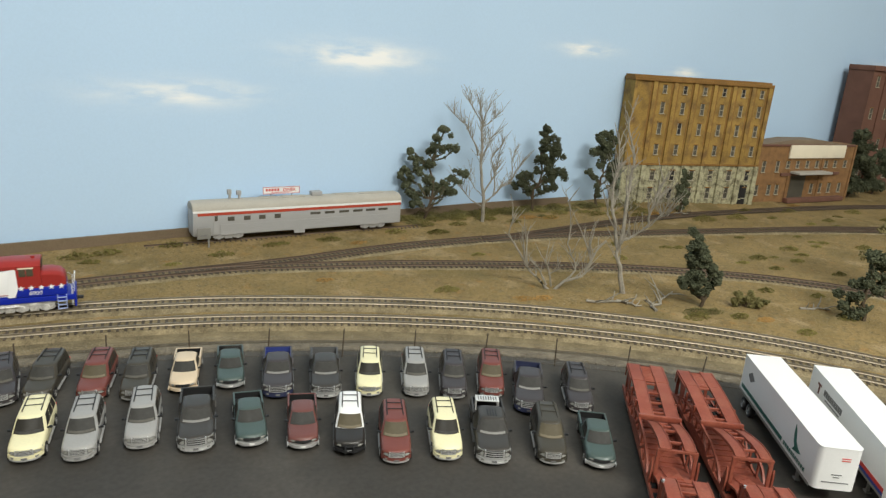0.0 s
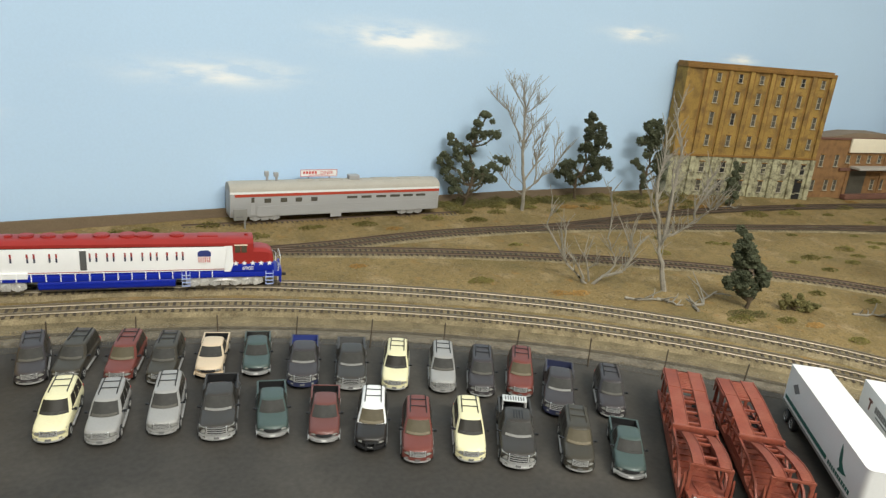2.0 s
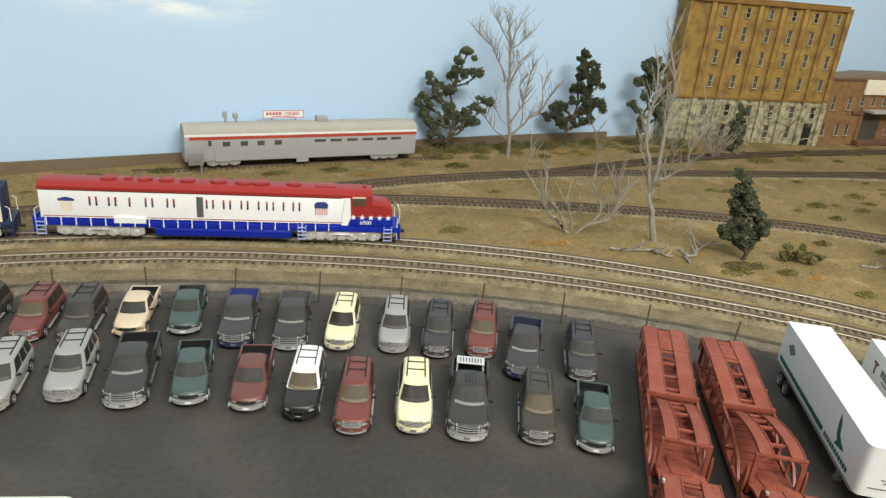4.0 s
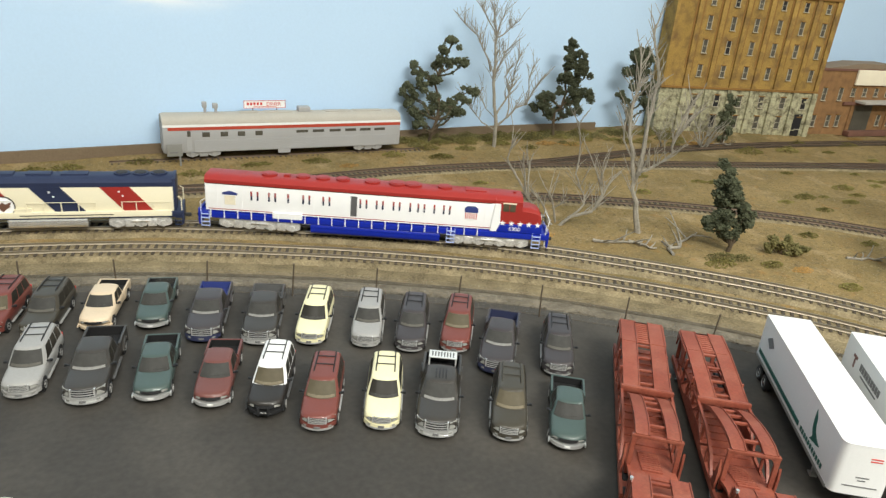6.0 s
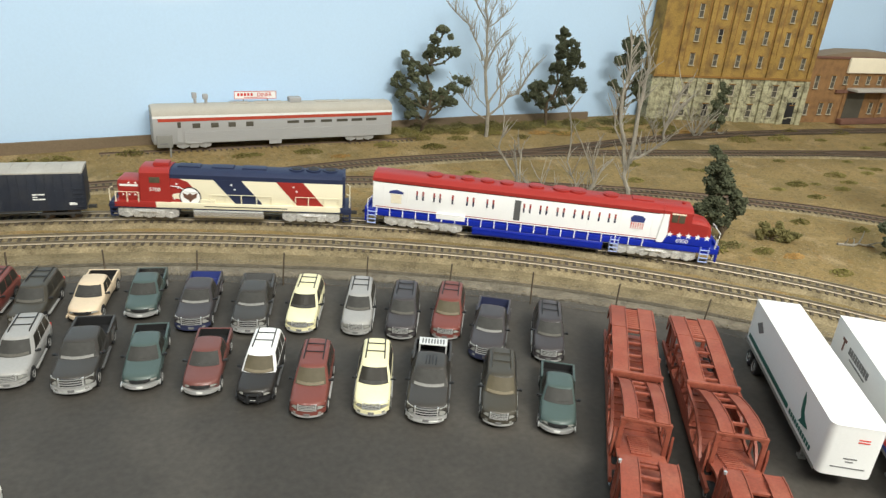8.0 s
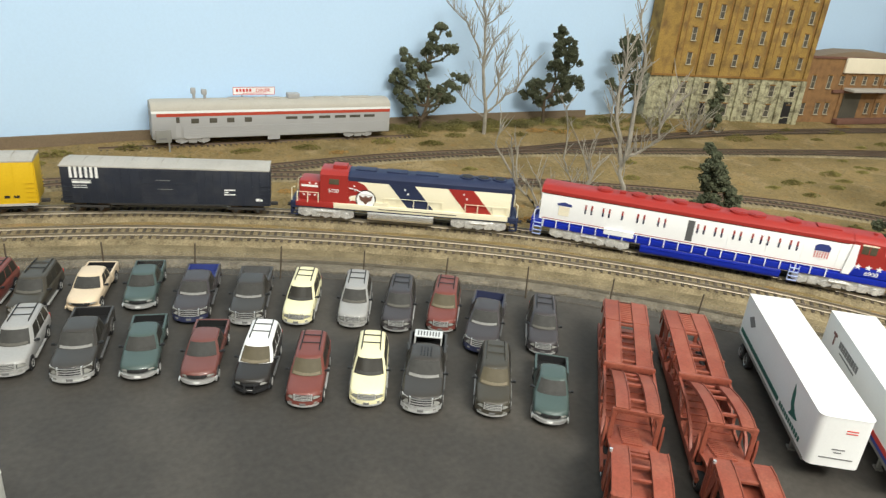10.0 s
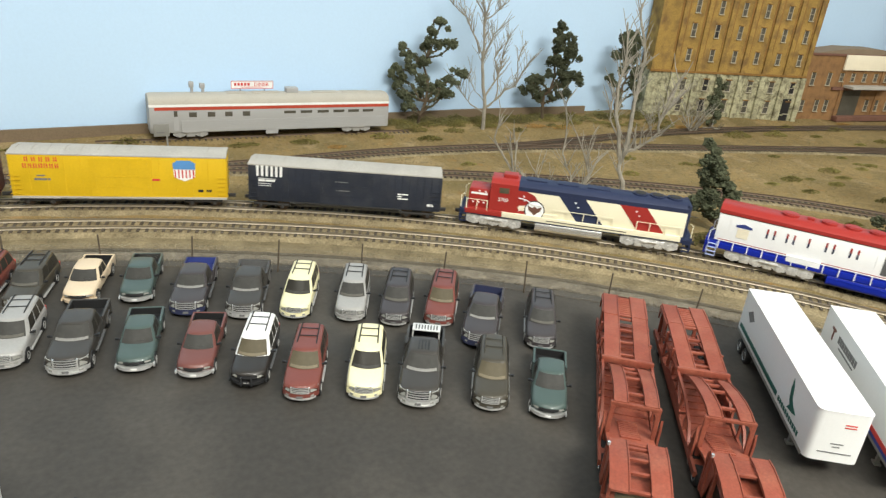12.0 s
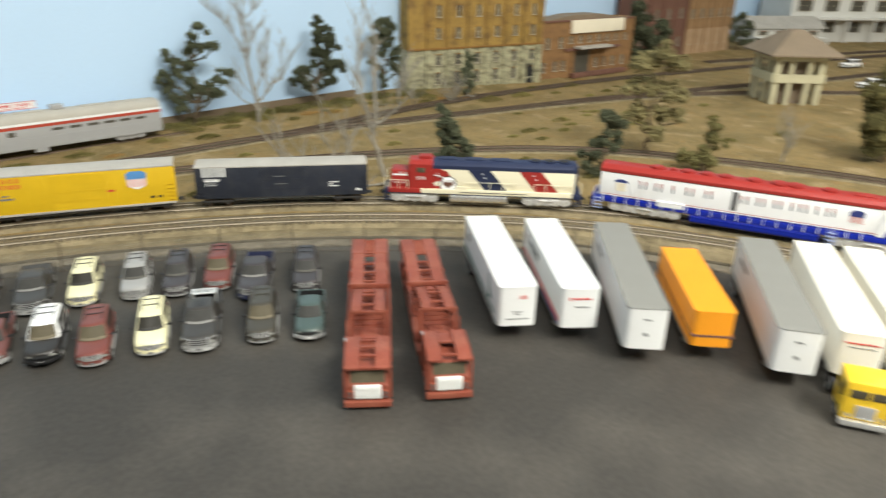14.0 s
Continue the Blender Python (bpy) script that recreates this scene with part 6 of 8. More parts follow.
def boxcar(label, paint, roof_mat, top, hy, H=0.0915, style="navy"):
    t = thing("boxcar", Matrix(), label, "boxcar")
    z0 = 0.0105
    body = part("body", Build().box(-H, H, -hy, hy, z0, top - 0.003, 0.0004), M[paint], t)
    n = 14
    roof = part("roof", Build().ring_solid([[(x, -hy - 0.0003, top - 0.0034), (x, -hy - 0.0003, top - 0.0022), (x, 0, top), (x, hy + 0.0003, top - 0.0022), (x, hy + 0.0003, top - 0.0034)] for x in (-H - 0.0003, H + 0.0003)]), M[roof_mat], t, "ribbed metal roof")
    for k in range(n):
        x = -H + 0.004 + k * (2 * H - 0.008) / (n - 1)
        part("roof_rib", Build().prism([(-hy, top - 0.0021), (0, top + 0.0005), (hy, top - 0.0021), (hy, top - 0.0030), (-hy, top - 0.0030)], "x", x - 0.0005, x + 0.0005), M[roof_mat], roof)
    part("underframe", Build().box(-H + 0.004, H - 0.004, -0.004, 0.004, 0.0075, z0), M["under"], t)
    for s in (-1, 1):
        a, b = sorted((s * (hy - 0.0002), s * (hy + 0.0006)))
        f0, f1 = sorted((s * (hy - 0.0001), s * (hy + 0.0002)))
        g0, g1 = sorted((s * (hy + 0.0005), s * (hy + 0.0008)))
        dw = 0.026 if style != "brown" else 0.021
        door = part("door", Build().box(-dw + (0.002 if style == "navy" else 0), dw, a, b, z0 + 0.001, top - 0.005), M[paint], t)
        for k in range(4 if style == "navy" else 7):
            x = -dw + 0.004 + k * (2 * dw - 0.008) / (3 if style == "navy" else 6)
            part("door_rib", Build().box(x - 0.0006, x + 0.0006, g0, g1 + 0.0001, z0 + 0.002, top - 0.006), M[paint], door)
        for z in (z0 + 0.010, z0 + 0.020):
            part("door_bar", Build().box(-dw + 0.003, dw - 0.001, g0, g1, z - 0.0005, z + 0.0005), M[paint], door)
        part("door_track", Build().box(-2 * dw, 2 * dw, *sorted((s * hy, s * (hy + 0.0012))), z0 - 0.0004, z0 + 0.0008), M["car_roof" if style == "yellow" else "under"], t)
        for k in range(9):
            for sx in (-1, 1):
                x = sx * (dw + 0.007 + k * (H - dw - 0.009) / 8)
                if style != "yellow" or k % 2 == 0:
                    part("side_rib", Build().box(x - 0.0004, x + 0.0004, f0, f1 + 0.0001, z0 + 0.001, top - 0.004), M[paint], body)
        for sx in (-1, 1):
            for k in range(5):
                z = z0 + 0.003 + k * 0.0042
                part("grab_iron", Build().box(sx * H - (0.008 if sx > 0 else 0.001), sx * H + (0.001 if sx > 0 else 0.008), *sorted((s * (hy + 0.0006), s * (hy + 0.0010))), z, z + 0.0005), M[paint], body)
        if style == "navy":
            for k, (x, lean) in enumerate(((-0.0838, 0), (-0.0795, 0), (-0.0752, 0), (-0.0706, 0), (-0.0663, 0), (-0.0620, 0))):
                part("emblem_stroke", Build().prism([(x * -s, 0.0350), ((x + 0.0023) * -s, 0.0350), ((x + 0.0023 - lean) * -s, 0.0455), ((x - lean) * -s, 0.0455)], "y", f0 - 0.0001, f1 + 0.0002), M["white_mark"], body)
            for bx in ((-0.0825, -0.066, 0.0325, 0.0330), (-0.0820, -0.0665, 0.0298, 0.0318), (-0.0820, -0.070, 0.0275, 0.0280), (-0.082, -0.070, 0.0255, 0.0260), (0.050, 0.060, 0.0255, 0.0267), (0.050, 0.054, 0.0233, 0.0243), (0.050, 0.060, 0.0210, 0.0222), (0.079, 0.085, 0.0155, 0.0180)):
                x0, x1 = sorted((bx[0] * -s, bx[1] * -s))
                part("lettering_bar", Build().box(x0, x1, f0, f1 + 0.0002, bx[2], bx[3]), M["white_mark"], body)
            for bx in ((-0.010, 0.002, 0.034, 0.0348), (-0.009, 0.004, 0.0255, 0.0262)):
                part("door_lettering", Build().box(bx[0], bx[1], g0, g1, bx[2], bx[3]), M["grey_mark"], door)
        if style == "yellow":
            for row, (z, n_l, x0) in enumerate(((0.0435, 5, -0.078), (0.0375, 7, -0.080))):
                for k in range(n_l):
                    x = x0 + k * (0.0058 if row == 0 else 0.0043)
                    for o in (0, 0.0019):
                        xa, xb = sorted(((x + o) * -s, (x + o + 0.0009) * -s))
                        part("lettering_bar", Build().box(xa, xb, f0, f1 + 0.0002, z, z + 0.0042), M["red_mark"], body)
            for bx, mt in (((-0.070, -0.063, 0.0300, 0.0312), "grey_mark"), ((-0.072, -0.059, 0.0262, 0.0282), "grey_mark"), ((0.024, 0.033, 0.0270, 0.0290), "red_mark"), ((0.066, 0.0705, 0.0165, 0.0190), "near_black"), ((0.0735, 0.078, 0.0165, 0.0190), "near_black")):
                x0, x1 = sorted((bx[0] * -s, bx[1] * -s))
                part("lettering_bar", Build().box(x0, x1, f0, f1 + 0.0002, bx[2], bx[3]), M[mt], body)
            shield(body, 0.0545 * -s, s * (hy + 0.0001), s, 0.0370, 0.0190, 0.0200, "emblem_blue")
            part("sill", Build().box(-H, H, *sorted((s * (hy - 0.001), s * (hy + 0.0008))), z0 - 0.0012, z0 + 0.0008), M["car_roof"], t, "pale side sill")
        if style == "brown":
            q = -s
            part("feather_device", Build().prism([(0.032 * q, 0.0250), (0.036 * q, 0.0235), (0.060 * q, 0.0330), (0.078 * q, 0.0440), (0.077 * q, 0.0458), (0.060 * q, 0.0420), (0.038 * q, 0.0330)], "y", f0 - 0.0001, f1 + 0.0003), M["white_mark"], body, "white slanting feather device")
            part("feather_badge", Build().box(*sorted((0.046 * q, 0.053 * q)), *sorted((s * (hy + 0.0003), s * (hy + 0.0007))), 0.0320, 0.0430), M["orange"], body)
            for bx in ((0.020, 0.040, 0.0185, 0.0205), (0.044, 0.048, 0.0195, 0.0225), (0.052, 0.056, 0.0195, 0.0205)):
                part("lettering_bar", Build().box(*sorted((bx[0] * q, bx[1] * q)), f0, f1 + 0.0003, bx[2], bx[3]), M["white_mark"], body)
    for s in (-1, 1):
        coupler(t, s * H, s)
        bogie(t, s * (H - 0.0215), 2, 0.0205, "under", r=0.0055, bulky=False)
        part("end_ladder", Build().box(s * H - 0.0003, s * H + 0.0008, -hy + 0.002, -hy + 0.007, z0, top - 0.006), M[paint], t)
    return t


def diner():
    """A streamlined passenger car set up as a restaurant on a short piece of track."""
    t = thing("dining_car", pose(0.0965, 0.3905, 0.0125, 0, 0, 0.3), "silver streamlined rail car used as a restaurant by the backdrop", "rail car")
    H, hy = 0.1555, 0.0168
    body = part("body", Build().ring_solid([rounded(hy - 0.0006, 0.0085, 0.0440, 0.0012, 3, -H), rounded(hy, 0.0080, 0.0440, 0.0012, 3, -H + 0.002), rounded(hy, 0.0080, 0.0440, 0.0012, 3, H - 0.002), rounded(hy - 0.0006, 0.0085, 0.0440, 0.0012, 3, H)]), M["diner_silver"], t)
    rr = []
    for x, k in ((-H, 0.9), (-H + 0.004, 1.0), (H - 0.004, 1.0), (H, 0.9)):
        rr.append([(x, hy * math.cos(a) * (0.98 + 0.02 * k), 0.0430 + 0.0115 * k * math.sin(a) ** 0.8) for a in [math.pi * j / 10 for j in range(11)]])
    roof = part("roof", Build().ring_solid(rr), M["diner_roof"], t, "dusty beige roof", smooth=50)
    for x0, x1 in ((-0.062, -0.038), (-0.030, 0.005), (0.05, 0.085), (0.09, 0.13)):
        part("roof_hatch", Build().box(x0, x1, -0.006, 0.004, 0.0538, 0.0550, 0.0003), M["diner_roof"], roof)
    for s in (-1, 1):
        part("red_band", Build().box(-H + 0.006, H - 0.0005, *sorted((s * (hy - 0.0002), s * (hy + 0.0003))), 0.0362, 0.0402), M["diner_red"], body, "red letterboard band")
        part("pale_band", Build().box(-H, H, *sorted((s * (hy - 0.0002), s * (hy + 0.0005))), 0.0402, 0.0432), M["white_paint"], body)
        part("fluted_panel", Build().box(-H + 0.036, H - 0.004, *sorted((s * (hy - 0.0002), s * (hy + 0.0004))), 0.0090, 0.0235), M["diner_silver"], body)
        for k in range(6):
            z = 0.0105 + k * 0.0022
            part("flute", Build().box(-H + 0.036, H - 0.004, *sorted((s * (hy + 0.0002), s * (hy + 0.0006))), z, z + 0.0007), M["diner_silver"], body)
        part("skirt", Build().box(-0.016, 0.0, *sorted((s * (hy - 0.0012), s * hy)), 0.0035, 0.0085), M["diner_silver"], body)
        for x in (-0.110, -0.088, -0.067, -0.045):
            part("side_window", Build().box(x, x + 0.0092, *sorted((s * (hy - 0.0003), s * (hy + 0.0002))), 0.0275, 0.0335, 0.0002), M["window_dark"], body)
        for x in (0.008, 0.030, 0.053, 0.075, 0.096, 0.117):
            w = part("side_window", Build().box(x, x + 0.0155, *sorted((s * (hy - 0.0003), s * (hy + 0.0002))), 0.0295, 0.0335, 0.0002), M["window_dark"], body)
            part("window_visor", Build().box(x - 0.0005, x + 0.0160, *sorted((s * (hy + 0.0001), s * (hy + 0.0008))), 0.0332, 0.0340), M["diner_silver"], w)
        part("door", Build().box(-0.1285, -0.1225, *sorted((s * (hy - 0.0002), s * (hy + 0.0003))), 0.0110, 0.0360), M["diner_silver"], body)
        part("door_window", Build().box(-0.1275, -0.1235, *sorted((s * (hy + 0.0001), s * (hy + 0.0005))), 0.0285, 0.0355), M["window_dark"], body)
    for k, (x, h, w) in enumerate(((-0.103, 0.016, 0.0035), (-0.090, 0.014, 0.0040))):
        v = part("roof_vent", Build().cyl((x, -0.001, 0.052), (x, -0.001, 0.052 + h * 0.6), 0.0018, 10), M["diner_silver"], roof, "grey kitchen vent")
        part("vent_cowl", Build().box(x - w, x + w * 0.6, -0.004, 0.002, 0.052 + h * 0.55, 0.052 + h, 0.0012), M["diner_silver"], v)
    part("air_unit", Build().box(0.014, 0.030, -0.006, 0.006, 0.0538, 0.0605, 0.0014), M["diner_silver"], roof, "grey rooftop air unit")
    sign = part("roof_sign", Build().box(-0.0535, 0.0005, 0.0095, 0.0105, 0.0565, 0.0665), M["white_paint"], t, "white roof sign with red lettering and border")
    for bx in ((-0.0535, 0.0005, 0.0565, 0.0571), (-0.0535, 0.0005, 0.0659, 0.0665), (-0.0535, -0.0529, 0.0565, 0.0665), (-0.0001, 0.0005, 0.0565, 0.0665)):
        part("border", Build().box(bx[0], bx[1], 0.0092, 0.0095, bx[2], bx[3]), M["red_mark"], sign)
    for k in range(5):
        part("lettering_bar", Build().box(-0.0495 + k * 0.0042, -0.0468 + k * 0.0042, 0.0092, 0.0095, 0.0605, 0.0640), M["red_mark"], sign)
    letters(sign, "DINER", -0.0150, 0.0093, -1, 0.0598, 0.0066, "red_mark", "red word on the sign")
    part("lettering_bar", Build().box(-0.041, -0.012, 0.0092, 0.0095, 0.0582, 0.0588), M["red_mark"], sign)
    for x in (-0.042, -0.011):
        part("sign_leg", Build().box(x - 0.0005, x + 0.0005, 0.0096, 0.0104, 0.050, 0.057), M["trim"], sign)
    for s in (-1, 1):
        bogie(t, s * 0.1090, 2, 0.0260, "silver", r=0.0052)
    part("end_door", Build().box(-H - 0.0006, -H + 0.0004, -0.0060, 0.0060, 0.0100, 0.0420), M["diner_silver"], t)
    n = thing("notice_board", pose(-0.046, 0.3625, ground_z(-0.046, 0.3625), 0, 0, 2), "pale grey notice board on a post before the rail car", "sign")
    part("board", Build().box(-0.0105, 0.0075, -0.0006, 0.0006, 0.0125, 0.0275, 0.0003), M["trailer_grey"], n)
    part("post", Build().box(0.0035, 0.0055, -0.0004, 0.0012, -0.002, 0.020), M["trailer_grey"], n)
    part("lettering_bar", Build().box(-0.007, 0.002, -0.0008, -0.0006, 0.0165, 0.0180), M["grey_mark"], n)
    railway("diner_track", Curve2([(-0.12, 0.3895), (0.1, 0.3905), (0.32, 0.3915)]), 0.0, 0.43, 0.0125, "short display track under the restaurant car", rail="rail_rust")


diner()
SPEED, S_LEAD = 0.0838, 1.5235
TRAIN = [(big_diesel(), 0.0, 0.1105, 0), (second_diesel(), 0.2950, 0.0745, 180),
         (boxcar("dark navy boxcar with white upright strokes and a grey roof", "car_navy", "car_roof", 0.0485, 0.0165), 0.5195, 0.070, 0),
         (boxcar("yellow hi-cube boxcar with a shield emblem and pale roof", "car_yellow", "car_roof", 0.0530, 0.0170, style="yellow"), 0.7255, 0.070, 0),
         (boxcar("oxide-brown boxcar with a white feather device", "car_brown", "car_brown", 0.0490, 0.0165, style="brown"), 0.9220, 0.070, 0)]


# ---- trees, shrubs, dead wood ----
def limb(b, a, c, r0, r1, wob=0.12, n=5):
    a, c = Vector(a), Vector(c)
    L = (c - a).length
    pts = [a.lerp(c, k / n) + Vector((random.uniform(-1, 1), random.uniform(-1, 1), random.uniform(-1, 1))) * L * wob * 0.25 * (0 if k in (0, n) else 1) for k in range(n + 1)]
    b.tube(pts, r0, 6, r1)
    return pts


def foam_tree(x, y, turn, clumps, label, leaf="foliage", dens=1.0, tall=1.0, lean=0.0):
    """A twisted trunk with limbs and ragged clumps of foam foliage (mm: across, up, radius)."""
    t = thing("tree", pose(x, y, ground_z(x, y) - 0.001, 0, 0, turn), label, "tree", "scenic trees")
    clumps = [(cx - lean * cz, cz * tall, r * 1.08) for cx, cz, r in clumps]
    b = Build()
    top = max(clumps, key=lambda c: c[1])
    spine = limb(b, (0, 0, -0.004), (top[0] / 1000 * 0.9, 0, top[1] / 1000 * 0.97), 0.0026, 0.0008, 0.25, 7)
    boughs = [(0.007, spine[3:])]
    for cx, cz, r in clumps:
        k = min(range(len(spine)), key=lambda i: abs(spine[i].z - max(cz / 1000 - abs(cx) / 1600 - 0.006, 0.004)))
        boughs.append((r / 1000, limb(b, spine[k], (cx / 1000, random.uniform(-0.4, 0.4) * r / 1000, cz / 1000), 0.0016, 0.0007, 0.3, 4)))
    part("trunk", b, M["bark_dark"], t)
    b = Lumps(int(abs(x * 1000 + y * 77)))
    rng = b.rng
    # foam caught along the boughs
    for r, pts in boughs:
        for a, c in list(zip(pts, pts[1:]))[1:]:
            for k in range(max(int((c - a).length / 0.0011 * min(dens, 1)), 1)):
                p = np.array(a.lerp(c, rng.uniform()))
                b.add(p + rng.normal(0, 1, 3) * r * 0.14, rng.uniform(0.0009, 0.0019), 0.8, 0.4)
    for cx, cz, r in clumps:
        c0, r0 = np.array((cx, 0, cz)) / 1000, r / 1000
        for j in range(4):
            c = c0 + rng.normal(0, 1, 3) * (0.55, 0.5, 0.38) * r0
            r = r0 * rng.uniform(0.5, 0.78)
            for k in range(int(6 * min(dens, 1) + 0.5)):
                b.add(c + rng.normal(0, 0.32, 3) * r, r * rng.uniform(0.4, 0.62), 0.8, 0.3)
            for k in range(int(150 * dens * (r * 100) ** 1.5)):
                d = rng.normal(0, 1, 3) * (1.15, 1, 0.8)
                d = d / np.linalg.norm(d) * rng.uniform(0.55, 1.0) ** 0.6 * r * rng.uniform(0.8, 1.2)
                b.add(c + d, rng.uniform(0.0007, 0.0014) * (1.0 if dens > 1 else 1.4), rng.uniform(0.6, 1.0), 0.45)
    part("crown", b, M[leaf], t, smooth=0)
    return t


def dead_tree(x, y, height, label, seed, lean=(0.0, 0.0), spread=0.85, first=0.28, bush=False, r0=0.0032, name="dead_tree"):
    rnd = random.Random(seed)
    t = thing(name, pose(x, y, ground_z(x, y) - 0.001), label, "dead tree" if not bush else "dead shrub")
    def grow(b, p, d, length, r, level):
        n = 4
        pts = [p]
        for k in range(n):
            d = (d + Vector((rnd.uniform(-1, 1), rnd.uniform(-1, 1), rnd.uniform(-0.4, 0.9))) * 0.32).normalized()
            pts.append(pts[-1] + d * length / n)
        r1 = r * (0.7 if level < 3 else 0.5)
        b.tube(pts, r, 6 if level < 3 else 4, r1)
        if level >= 4:
            return
        kids = 5 if not level else 3 if level < 3 else 2
        for k in range(kids):
            i = rnd.randint(1, n) if level else max(n - k, 1)
            a = rnd.uniform(0, 2 * math.pi)
            side = Vector((math.cos(a), math.sin(a) * 0.7, 0))
            way = (d * (1 - spread * 0.6) + side * spread * rnd.uniform(0.5, 1.1) + Vector((0, 0, 0.40))).normalized()
            limb_b = Build() if level == 0 else b
            grow(limb_b, pts[i], way, length * rnd.uniform(0.55, 0.8), r1 * rnd.uniform(0.68, 0.9), level + 1)
            if level == 0:
                part("limb", limb_b, M["bark_pale"], t)

    if bush:
        for k in range(7):
            a = 2 * math.pi * k / 7 + rnd.uniform(-0.3, 0.3)
            b = Build()
            grow(b, Vector((rnd.uniform(-0.006, 0.006), rnd.uniform(-0.004, 0.004), -0.002)), Vector((math.cos(a) * 0.8, math.sin(a) * 0.6, rnd.uniform(0.6, 1.2))).normalized(), height * 0.36, r0 * 0.6, 2)
            part("limb", b, M["bark_pale"], t)
    else:
        b = Build()
        grow(b, Vector((0, 0, -0.004)), Vector((lean[0], lean[1], 1)).normalized(), height * first, r0, 0)
        part("trunk", b, M["bark_pale"], t)
    return t


def bare_tree(x, y, turn, limbs, label, seed, twig=5, lean=0.0, name="dead_tree"):
    """A leafless tree of sweeping limbs (mm across and up, first radius) with finer twigs on each."""
    rnd = random.Random(seed)
    t = thing(name, pose(x, y, ground_z(x, y) - 0.001, 0, 0, turn), label, "dead tree" if name == "dead_tree" else "dead shrub")
    for j, (r, pts) in enumerate(limbs):
        b = Build()
        dy = 0 if j == 0 else rnd.uniform(-0.012, 0.012)
        n = len(pts) - 1
        path = [Vector(((px - lean * max(pz, 0)) / 1000 + rnd.uniform(-0.0012, 0.0012), dy * k / n, pz / 1000)) for k, (px, pz) in enumerate(pts)]
        fine = []
        for a, c in zip(path, path[1:]):
            fine += [a, a.lerp(c, 0.5) + Vector((rnd.uniform(-1, 1), rnd.uniform(-1, 1), 0)) * (c - a).length * 0.06]
        fine.append(path[-1])
        b.tube(fine, r, 6, max(r * 0.3, 0.0005))
        for k in range(twig * n):
            u = rnd.uniform(0.3 if j else 0.45, 1.0) * (len(fine) - 1.001)
            i = int(u)
            p = fine[i].lerp(fine[i + 1], u - i)
            d = (fine[i + 1] - fine[i]).normalized()
            side = Vector((rnd.choice((-1, 1)) * rnd.uniform(0.25, 0.9), rnd.uniform(-0.6, 0.6), rnd.uniform(0.5, 1.0)))
            d = (d * 0.7 + side).normalized() * rnd.uniform(0.012, 0.034)
            b.tube([p, p + d * 0.5 + Vector((rnd.uniform(-0.002, 0.002), 0, 0.001)), p + d], min(r * 0.45, 0.0007), 4, 0.0003)
            if rnd.random() < 0.6:
                q = p + d * 0.55
                b.tube([q, q + Vector((rnd.uniform(-0.009, 0.009), rnd.uniform(-0.005, 0.005), rnd.uniform(0.006, 0.014)))], 0.0004, 4, 0.0002)
        part("trunk" if j == 0 else "limb", b, M["bark_pale"], t)
    return t


VIEW, FINE = -28, 1.35
foam_tree(0.313, 0.408, VIEW, ((15, 142, 6.5), (26, 139, 7), (12, 128, 7.5), (16, 112, 8.5), (30, 112, 9), (42, 112, 7), (2, 104, 8.5), (8, 90, 8.5), (-27, 106, 6), (-22, 96, 6.5), (-15, 90, 6.5), (-13, 77, 7), (-3, 80, 7),
                               (6, 65, 9), (13, 57, 9), (2, 58, 8), (21, 51, 8), (30, 60, 7), (33, 47, 8), (45, 47, 8), (42, 66, 7), (55, 74, 7), (52, 64, 6), (4, 46, 6), (-39, 75, 6), (-40, 65, 7), (-29, 65, 7), (-34, 52, 7.5),
                               (-27, 42, 8), (-20, 38, 7), (-12, 32, 6.5), (-19, 25, 6)), "dark green foam tree with open spreading limbs", tall=1.07, dens=FINE)
foam_tree(0.541, 0.410, VIEW, ((26, 143, 6), (20, 133, 7.5), (34, 128, 7.5), (43, 117, 8), (22, 121, 8.5), (15, 110, 8.5), (31, 110, 9.5), (38, 101, 9.5), (48, 101, 7.5), (12, 93, 9.5), (26, 91, 10), (8, 73, 6), (31, 77, 9.5),
                               (41, 70, 9.5), (53, 70, 8), (34, 61, 9), (20, 56, 8), (31, 45, 9), (15, 35, 6), (-13, 65, 8), (-22, 60, 7), (-8, 61, 7), (-29, 45, 7), (-16, 47, 8), (-4, 40, 7), (5, 45, 6), (-9, 31, 7)),
          "dark green pointed foam tree with a low side clump", tall=1.05, dens=FINE, lean=0.09)
foam_tree(0.696, 0.408, VIEW, ((9, 124, 9), (24, 121, 8), (3, 117, 9), (30, 117, 7), (2, 106, 9), (17, 106, 9), (-5, 94, 9), (10, 90, 10), (23, 99, 8), (5, 76, 9), (-12, 59, 7), (-18, 61, 6), (-7, 54, 7), (26, 68, 10), (35, 76, 8),
                               (-2, 36, 7), (0, 22, 6), (23, 54, 9), (30, 43, 8)), "dark green gappy foam tree beside the warehouse", tall=1.12, dens=FINE, lean=0.12)
foam_tree(0.460, -0.037, VIEW, ((-13, 101, 5.5), (-8, 93, 6.5), (-16, 84, 6.5), (-4, 82, 7.5), (-12, 72, 7.5), (2, 73, 7), (2, 63, 7.5), (9, 55, 7), (-8, 58, 7.5), (-8, 47, 7.5), (16, 45, 7), (18, 36, 6.5), (-17, 42, 6.5), (-23, 33, 7), (-20, 36, 6), (9, 27, 6), (-4, 34, 7), (-8, 22, 6)),
          "dark green foam tree on the sand between the tracks", tall=0.93, dens=FINE, lean=0.09)
